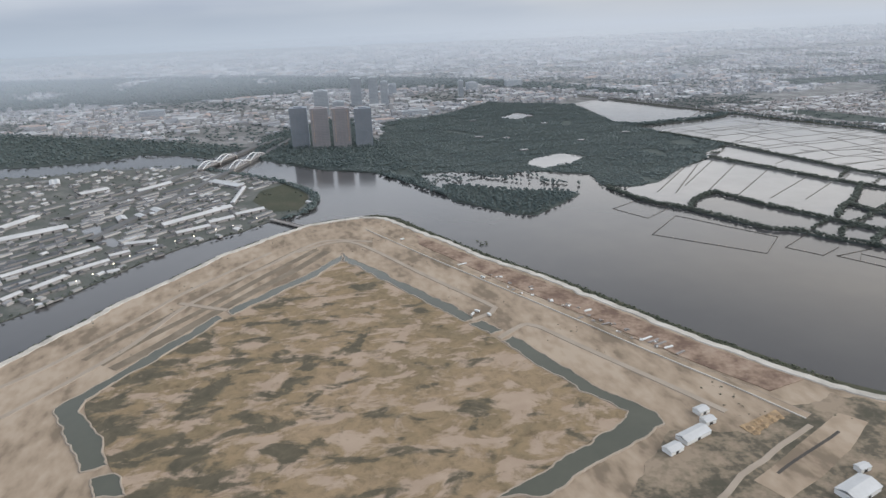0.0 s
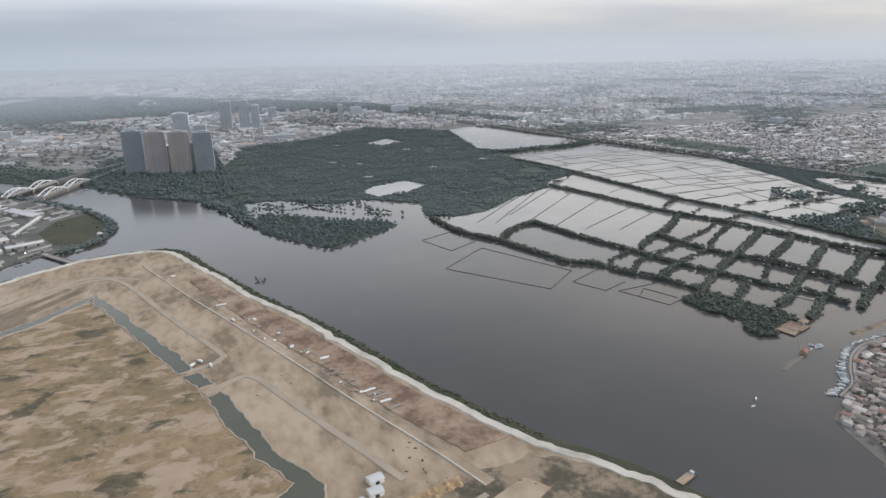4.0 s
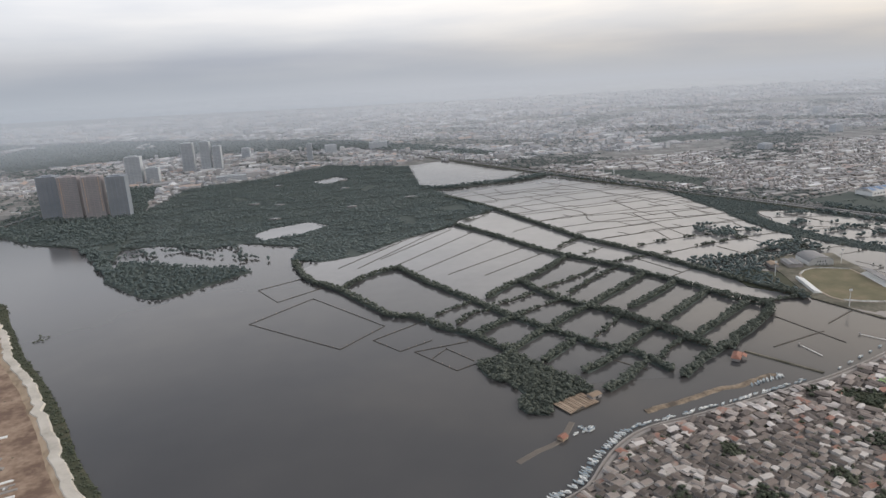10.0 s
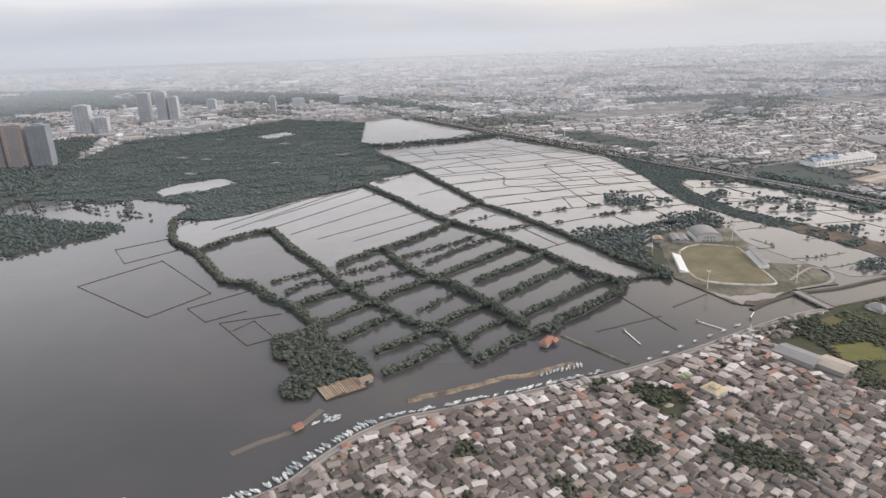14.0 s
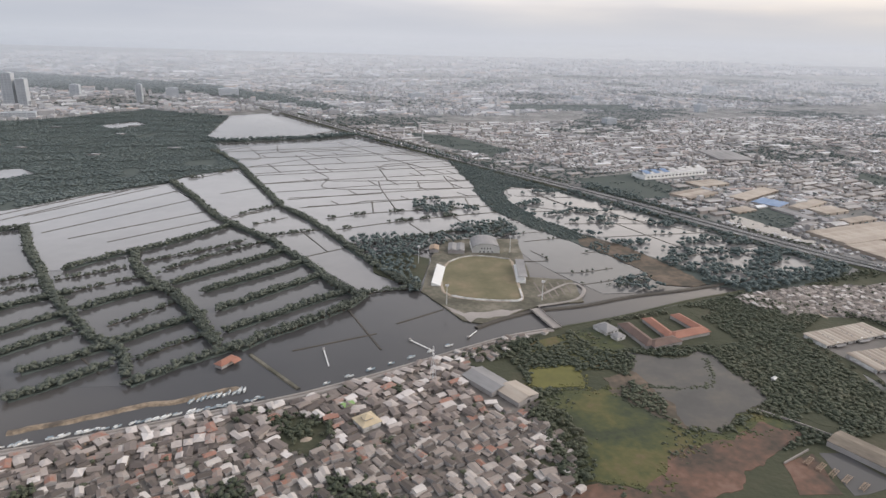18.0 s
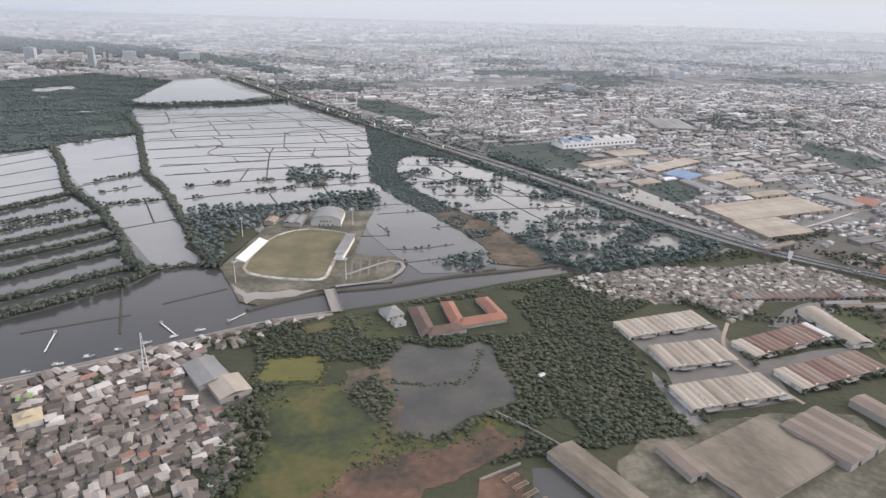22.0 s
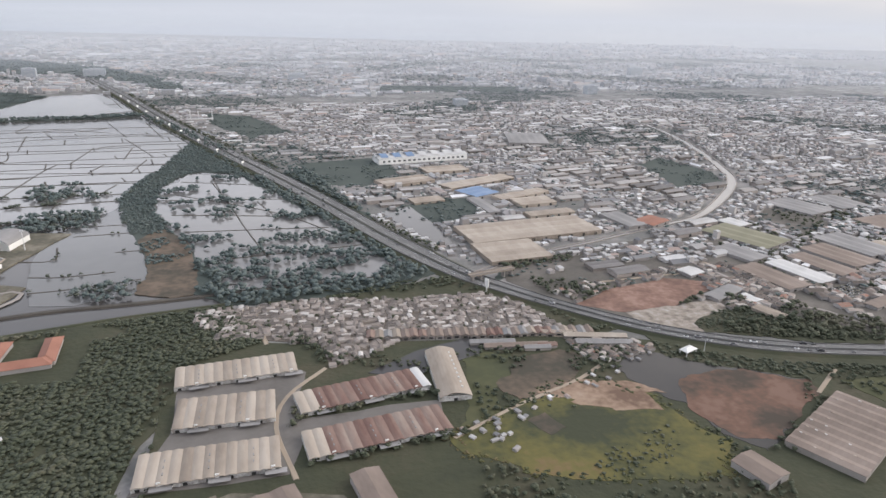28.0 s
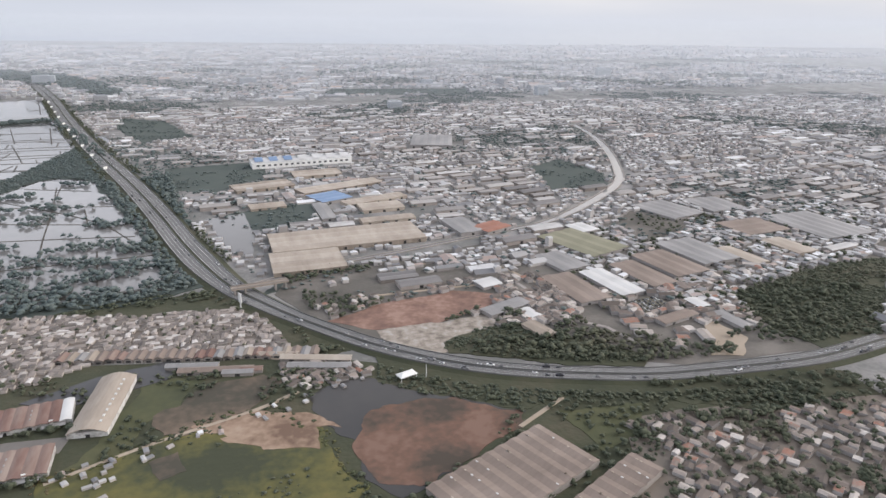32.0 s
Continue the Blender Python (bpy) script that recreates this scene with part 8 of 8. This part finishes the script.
for i, (x, y, l) in enumerate(((234, 362, 4.2), (236, 357, 4.8), (239, 352, 4.6), (241, 346, 3.6), (244, 337, 4.0), (217, 391, 3.2), (215, 416, 3.0), (203, 430, 2.6), (204, 406, 2.4), (150, 543, 4.4), (190, 473, 2.0))):
    stack = thing("slab_stack", x, y, 1.5, 14 + rng.uniform(-6, 6), "stack of pale concrete slabs laid on red soil", "slabs", "concrete slab stacks")
    for j in range(2):
        part("slab", shift(block(bmesh.new(), -l, l, -0.8, 0.8, 0, 0.35), rng.uniform(-0.4, 0.4), rng.uniform(-0.2, 0.2), 0.36 * j), M_CONCRETE if i % 3 else M_WHITE, stack)
for x, y, s in ((133, 441, 1.0), (140, 432, 0.8), (128, 437, 0.7), (110, 630, 0.9), (158, 505, 0.8)):
    truck = thing("truck", x, y, 1.6, rng.uniform(0, 180), "white work truck on the dirt road", "truck", "work trucks")
    box_part("cargo_bed", -2.2, 1.0, -0.7, 0.7, 0.5, 1.8, M_WHITE, truck)
    box_part("cab", 1.1, 2.3, -0.7, 0.7, 0.4, 1.6, M_WHITE, truck)
    for px in (-1.5, 1.6):
        for py in (-0.75, 0.55):
            box_part("wheel", px - 0.35, px + 0.35, py, py + 0.2, 0.0, 0.7, M_DARK, truck)

for i in range(9):
    u, q = (i % 5) / 4, i // 5
    x, y = 231 + 22 * u + rng.uniform(-1.5, 1.5), 249 + 9 * u - 1.5 + 5 * q + rng.uniform(-0.6, 0.6)
    heap = thing("sand_heap", x, y, 1.66, rng.uniform(0, 360), "heap of orange sand on the work yard", "heap", "sand heaps")
    bm = bmesh.new()
    bmesh.ops.create_cone(bm, segments=9, radius1=rng.uniform(1.6, 2.6), radius2=0.3, depth=1.3, cap_ends=True, matrix=Matrix.Translation((0, 0, 0.6)))
    for v in bm.verts:
        v.co.x, v.co.y = v.co.x * rng.uniform(0.8, 1.2), v.co.y * rng.uniform(0.8, 1.2)
    part("sand", bm, M_ORANGE, heap)
for x, y, l, w, a in ((364, 221, 13, 5, 20),):
    barge = thing("barge", x, y, 0.1, a, "dark flat barge moored in the bay", "boat")
    box_part("hull", -l / 2, l / 2, -w / 2, w / 2, -0.4, 0.9, M_DYKE, barge)
    box_part("coaming", -l / 2 + 0.6, l / 2 - 2, -w / 2 + 0.5, w / 2 - 0.5, 0.9, 1.2, M_TIMBER, barge)
    box_part("wheelhouse", l / 2 - 1.8, l / 2 - 0.4, -1.0, 1.0, 0.9, 2.4, M_HULL, barge)

# ---- boats, jetties, pens ----
def make_boat():
    ob = thing("fishing_boat", 0, 0, 0.1, 0, "painted wooden fishing boat moored by the quay", "boat", "moored fishing boats")
    bm = bmesh.new()
    rows = []
    for t, w, z in ((-3.0, 0.55, 0.75), (-2.0, 0.8, 0.6), (0, 0.9, 0.5), (2.0, 0.7, 0.65), (3.4, 0.05, 1.1)):
        rows.append([bm.verts.new(p) for p in ((t, -w, z), (t, -w * 0.6, -0.25), (t, w * 0.6, -0.25), (t, w, z))])
    for p, q in zip(rows, rows[1:]):
        for k in range(3):
            bm.faces.new((p[k], q[k], q[k + 1], p[k + 1]))
        bm.faces.new((p[3], q[3], q[0], p[0]))
    bm.faces.new(rows[0])
    bmesh.ops.recalc_face_normals(bm, faces=bm.faces)
    part("hull", bm, M_HULL, ob)
    cabin = box_part("cabin", -1.8, 0.2, -0.5, 0.5, 0.5, 1.4, M_WHITE, ob)
    box_part("cabin_roof", -2.1, 0.5, -0.65, 0.65, 1.4, 1.5, M_HULL, cabin)
    bm = bmesh.new()
    bmesh.ops.create_cone(bm, segments=5, radius1=0.06, radius2=0.03, depth=2.2, matrix=Matrix.Translation((1.0, 0, 1.6)))
    part("mast", bm, M_TIMBER, ob)
    return ob


boat = make_boat()
quay = smooth_line(CHANNEL_SOUTH[:8], 2.3)
berths = [(p.x - 3.2 + rng.uniform(-1, 1), p.y + 3.4 + rng.uniform(-0.6, 0.6), 135 + rng.gauss(0, 12) if i < 36 else 18 + rng.gauss(0, 14)) for i, p in enumerate(quay) if rng.random() < (0.85 if i < 36 else 0.45)]
berths += [(672 + 2.6 * i + rng.uniform(-0.6, 0.6), 321 + 0.35 * i + rng.uniform(-1, 1), 60 + rng.gauss(0, 10)) for i in range(11)]
berths += [(545 + rng.uniform(-8, 14), 309 + rng.uniform(-4, 6), rng.gauss(20, 25)) for _ in range(9)] + [(455, 268, 40), (447, 262, 10)]
berths += [(740 + 13 * i, 320 + 4.2 * i, 15 + rng.gauss(0, 8)) for i in range(7)]
for i, (x, y, a) in enumerate(berths):
    if i == 0:
        boat.matrix_world = pose(x, y, 0.15, 0, 0, a)
    else:
        q = copy_thing(boat, pose(x, y, 0.15, 0, 0, a))
        s = rng.uniform(0.55, 1.0)
        q.scale = (s, s, s)
deck = thing("fish_landing", 557, 337, 0.9, 18, "timber drying platform with rows of planks on a dyke", "platform")
for i in range(16):
    box_part("plank", -12 + 1.5 * i, -12 + 1.5 * i + 1.1, -8 + 0.3 * i * (i < 8), 7, 0.1, 0.35 + 0.1 * (i % 3), M_TIMBER, deck)
box_part("platform", -12.5, 12.5, -8, 7.5, -0.6, 0.1, M_DYKE, deck)
shed("landing_shed", 571, 340, 8, 5, 18, 2.0, M_TIMBER, "small brown shed on the landing", "shed", 6, ground=0.8)
raft = thing("shore_hut", 532, 303, 0.3, 30, "small orange-roofed hut on stilts at the water", "hut")
box_part("wall", -2.5, 2.5, -2, 2, 0.2, 1.8, M_TIMBER, raft)
part("roof", shift(roof_gable(5, 4, 1.0), 0, 0, 1.8), M_BRICK, raft)
for px, py in ((-2, -1.5), (2, -1.5), (-2, 1.5), (2, 1.5)):
    box_part("stilt", px - 0.12, px + 0.12, py - 0.12, py + 0.12, -0.6, 0.2, M_TIMBER, raft)
strip("land_mud_spit", [(500, 290), (515, 297), (530, 302), (545, 318)], 3.0, 0.3, M_MUD, "low mud spit", "bank", base=0.05)
for d in PENS:
    pen = tagged(new("fish_pen"), "dark net fence of a fish pen standing in the bay", "fish pen", "fish pens in the bay")
    pen.matrix_world = pose(*d[0], 0.1)
    ox, oy = d[0]
    for a, b in zip(d, d[1:]):
        v, f = ribbon([Vector((a[0] - ox, a[1] - oy, 0)), Vector((b[0] - ox, b[1] - oy, 0))], [(-0.16, -0.05), (-0.16, 0.4), (0.16, 0.4), (0.16, -0.05)])
        link_mesh("net_fence", v, f, M_DYKE, parent=pen)
        n = int(math.dist(a, b) / 7)
        for i in range(n + 1):
            px, py = a[0] - ox + (b[0] - a[0]) * i / max(1, n), a[1] - oy + (b[1] - a[1]) * i / max(1, n)
            box_part("post", px - 0.12, px + 0.12, py - 0.12, py + 0.12, -0.1, 1.2, M_TIMBER, pen)
for (ax, ay), (bx, by) in (((744, 359), (744, 338)), ((797, 358), (806, 342)), ((833, 352), (842, 360))):
    ln, an = math.dist((ax, ay), (bx, by)), math.degrees(math.atan2(by - ay, bx - ax))
    j = thing("jetty", (ax + bx) / 2, (ay + by) / 2, 0.5, an, "narrow pale jetty over pond water", "jetty", "jetties")
    for i in range(8):
        box_part("board", -ln / 2 + ln * i / 8, -ln / 2 + ln * (i + 0.92) / 8, -0.35, 0.35, 0.1, 0.3, M_WHITE, j)
    for i in range(4):
        px = -ln / 2 + ln * (i + 0.5) / 4
        box_part("post", px - 0.1, px + 0.1, -0.3, -0.1, -0.6, 0.1, M_TIMBER, j)
    box_part("hut", -ln / 2 - 0.8, -ln / 2 + 0.6, -0.7, 0.7, 0.1, 1.2, M_WALLS, j)
pylon = thing("lattice_mast", 796, 306, 0.3, 20, "grey steel lattice mast among houses", "mast")
for sx in (-1, 1):
    for sy in (-1, 1):
        bm = bmesh.new()
        bmesh.ops.create_cone(bm, segments=4, radius1=0.14, radius2=0.1, depth=22, matrix=Matrix.Translation((0, 0, 11)))
        for v in bm.verts:
            k = 1 - v.co.z / 26
            v.co.x, v.co.y = v.co.x + sx * 1.3 * k, v.co.y + sy * 1.3 * k
        part("leg", bm, M_STEEL, pylon)
for i in range(9):
    k = 1.3 * (1 - (2 + i * 2.2) / 26)
    box_part("brace", -k, k, -k - 0.06, -k + 0.06, 2 + i * 2.2, 2.15 + i * 2.2, M_STEEL, pylon)
    box_part("brace", -k - 0.06, -k + 0.06, -k, k, 2 + i * 2.2, 2.15 + i * 2.2, M_STEEL, pylon)

# ---- highway details ----
for off, name_, w_ in ((-4.2, "trim_lane_line", 0.06), (4.2, "trim_lane_line", 0.06), (-7.0, "trim_lane_line", 0.06), (7.0, "trim_lane_line", 0.06), (-9.6, "trim_edge_line", 0.08), (9.6, "trim_edge_line", 0.08), (-1.8, "trim_edge_line", 0.08), (1.8, "trim_edge_line", 0.08)):
    v, f = ribbon(ROAD_FINE, [(off - w_, 1.605), (off + w_, 1.605)], taper)
    tagged(link_mesh(name_, v, f, M_WHITE), "white painted road line", "road line", "", "structure")
def make_car():
    ob = thing("car", 0, 0, 1.62, 0, "car driving on the grey toll road", "car", "cars on the toll road")
    bm = block(bmesh.new(), -1.15, 1.15, -0.5, 0.5, 0.15, 0.55)
    bmesh.ops.bevel(bm, geom=bm.edges[:], offset=0.08, segments=1, affect="EDGES")
    part("body", bm, M_CAR, ob)
    bm = block(bmesh.new(), -0.7, 0.5, -0.44, 0.44, 0.55, 0.85)
    for v in bm.verts:
        if v.co.z > 0.8:
            v.co.x *= 0.75
    part("cabin", bm, M_GLASS, ob)
    for px in (-0.75, 0.75):
        for py in (-0.52, 0.40):
            box_part("wheel", px - 0.18, px + 0.18, py, py + 0.12, 0.0, 0.36, M_DARK, ob)
    return ob


car = make_car()
road_fine = smooth_line(HIGHWAY[2:], 5)
slots = [(i, o) for i in range(3, len(road_fine) - 3) for o in (-8.3, -5.6, -2.9, 2.9, 5.6, 8.3)]
rng.shuffle(slots)
for n, (i, o) in enumerate(slots[:130]):
    d = (road_fine[i + 1] - road_fine[i - 1]).normalized()
    p = road_fine[i]
    o *= taper(p)
    m = pose(p.x - d.y * o, p.y + d.x * o, 1.62, 0, 0, math.degrees(math.atan2(d.y, d.x)) + (0 if o < 0 else 180))
    if n == 0:
        car.matrix_world = m
    else:
        q = copy_thing(car, m)
        if rng.random() < 0.25:
            q.scale = (1.7, 1.2, 2.0)
gan = thing("toll_overpass", 1232, 378, 0.0, 12, "beige concrete overpass across the toll road", "bridge")
box_part("deck", -17, 17, -2.2, 2.2, 4.6, 5.4, M_BEIGE, gan)
for px in (-15, -9, 9, 15):
    box_part("pier", px - 0.5, px + 0.5, -1.8, 1.8, -0.2, 4.6, M_CONCRETE, gan)
for sy in (-2.2, 2.0):
    box_part("railing", -17, 17, sy, sy + 0.2, 5.4, 6.2, M_CONCRETE, gan)
for i in range(10):
    p = smooth_line(HIGHWAY[1:9], 70)[i + 1]
    sign = thing("road_gantry", p.x - 10, p.y - 3, 0.6, 65, "white sign gantry beside the toll road", "sign", "road gantries")
    box_part("post", -0.25, 0.25, -0.25, 0.25, 0, 5.0, M_STEEL, sign)
    box_part("panel", -3.0, 3.0, -0.2, 0.2, 4.0, 6.4, M_WHITE, sign, "white sign panel")

quarter("roadside_houses", scatter([(1358, 300), (1395, 292), (1425, 315), (1400, 345), (1365, 335)], 5.5, rng, [footprint(*q[1:6], 1.0) for q in FACTORIES] + [EAST_WOOD, PARKING] + PATCHES) + scatter([(1425, 290), (1500, 262), (1530, 300), (1500, 340), (1430, 325)], 6.0, rng, [footprint(*q[1:6], 1.0) for q in FACTORIES] + [EAST_WOOD, PARKING] + PATCHES), "small houses with pale and brown roofs by the toll road", 5.2, 2.0)
quarter("town_houses", [p for p in scatter([(1440, 330), (1560, 250), (1720, 300), (1760, 470), (1600, 520), (1500, 440), (1420, 400)], 6.4, rng, [footprint(*q[1:6], 2.0) for q in FACTORIES] + [EAST_WOOD, PARKING] + PATCHES) if noise.noise((p[0] * 0.03, p[1] * 0.03, 21)) > -0.3], "low houses and sheds with grey and beige roofs", 6.0, 2.0, 0.2, 0.3, [M_WALLS, M_CITY_ROOFS])
quarter("town_sheds", [p for p in scatter([(1420, 335), (1425, 262), (1462, 240), (1490, 262), (1495, 310), (1560, 330), (1600, 360), (1500, 345)], 9.0, rng, [footprint(*q[1:6], 1.0) for q in FACTORIES] + [[(1473, 282), (1479, 256), (1464, 238), (1448, 243)], EAST_WOOD, PARKING]) if rng.random() < 0.8], "low work sheds with pale and rusty roofs", 8.5, 1.8, 0.3, -0.3)
grove("town_trees", [p for p in scatter([(1420, 335), (1425, 262), (1490, 250), (1600, 300), (1700, 320), (1740, 460), (1560, 500), (1430, 420)], 7.0, rng, [footprint(*q[1:6], 1.0) for q in FACTORIES]) if noise.noise((p[0] * 0.03, p[1] * 0.03, 25)) > 0.0], "dark trees between town sheds", (3, 7), 0.0, None, 0.85, M_BUSH)
quarter("plot_huts", [p for p in scatter([(1262, 345), (1300, 360), (1400, 370), (1440, 330), (1400, 300), (1350, 300), (1290, 300)], 5.0, rng, [footprint(*q[1:6], 1.0) for q in FACTORIES] + [RED_YARD, RUBBLE_YARD, ROADSIDE]) if noise.noise((p[0] * 0.06, p[1] * 0.06, 22)) > -0.1], "scattered huts round a building plot", 4.6, 1.8, 0.2, 0.3)

# ---- small things beside fields and roads ----
hut = thing("field_hut", 982, 257, 0.4, 25, "small white hut standing in dark scrub", "hut")
box_part("wall", -1.6, 1.6, -1.0, 1.0, -0.2, 1.7, M_PLASTER, hut)
part("roof", shift(roof_gable(3.2, 2.0, 0.5, 0.25), 0, 0, 1.7), M_LIGHT, hut, "white sheet roof")
for i, (x, y) in enumerate(((941, 193), (943, 188), (945, 183), (947, 178), (950, 172))):
    rack = thing("timber_rack", x, y, 0.4, 22, "low pale timber rack in a trodden yard", "rack", "timber racks in the yard")
    for k in range(2):
        box_part("rail", -3.4, 3.4, -1.0 + 1.9 * k, -0.85 + 1.9 * k, 0.6, 0.75, M_TIMBER, rack)
    for k in range(7):
        box_part("slat", -3.3 + 1.08 * k, -3.0 + 1.08 * k, -1.2, 1.2, 0.75, 0.85, M_TIMBER, rack)
    for px in (-3.2, 3.2):
        for py in (-0.95, 0.95):
            box_part("leg", px - 0.1, px + 0.1, py - 0.1, py + 0.1, -0.1, 0.6, M_TIMBER, rack)
for x, y, h in ((989, 1118, 17), (1001, 1117, 15), (1022, 1115, 19)):
    crane = thing("lattice_mast", x, y, 0.2, 15, "thin steel lattice mast on a work plot beside the toll road", "mast", "lattice masts beside the toll road")
    for sx in (-0.6, 0.6):
        for sy in (-0.6, 0.6):
            box_part("leg", sx - 0.12, sx + 0.12, sy - 0.12, sy + 0.12, -0.3, h, M_STEEL, crane)
    for k in range(6):
        z = 1.5 + k * (h - 2) / 6
        box_part("brace", -0.6, 0.6, -0.68, -0.52, z, z + 0.2, M_STEEL, crane)
        box_part("brace", -0.68, -0.52, -0.6, 0.6, z + 0.8, z + 1.0, M_STEEL, crane)
board = thing("billboard", 1221, 357, 0.3, -60, "tall narrow white billboard beside the overpass", "billboard")
box_part("post", -0.3, 0.3, -0.3, 0.3, -0.2, 4.0, M_STEEL, board)
box_part("panel", -1.5, 1.5, -0.25, 0.25, 3.2, 9.0, M_WHITE, board, "blank white panel")
tent = thing("awning", 1297, 257, 0.3, 20, "white cloth awning on poles below the toll road", "awning")
for px, py in ((-4, -2), (4, -2), (-4, 2), (4, 2)):
    box_part("pole", px - 0.12, px + 0.12, py - 0.12, py + 0.12, -0.1, 2.6, M_STEEL, tent)
part("canopy", shift(roof_hip(8.4, 4.4, 1.3, 0.3), 0, 0, 2.6), M_WHITE, tent, "white pitched cloth")
mast = thing("flag_mast", 1306, 256, 0.3, 0, "thin white mast beside an awning", "mast")
bm = bmesh.new()
bmesh.ops.create_cone(bm, segments=6, radius1=0.2, radius2=0.1, depth=7.0, cap_ends=True, matrix=Matrix.Translation((0, 0, 3.4)))
part("pole", bm, M_STEEL, mast)
slab("yard_parking", PARKING, 0.46, M_TRODDEN, 0.0, "trodden parking yard between sheds", "yard", uneven=2)
for i in range(36):
    x, y = 1443 + 2.9 * (i % 7) + rng.uniform(-0.5, 0.5), 296.5 + 3.3 * (i // 7) + 0.5 * (i % 7)
    van = copy_thing(car, pose(x, y, 0.5, 0, 0, 100 + rng.gauss(0, 10)))
    tagged(van, "parked vehicle in a trodden yard between sheds", "car", "parked vehicles")
    van.scale = (0.9, 1.0, rng.uniform(0.9, 1.5))
for d in ([(1380, 399), (1387, 361), (1394, 328), (1398, 300), (1413, 284)], [(1413, 284), (1419, 266), (1428, 247)]):
    strip("road_lane", d, 2.4, 0.5, M_CONCRETE, "pale lane through the town", "road", base=0.0)
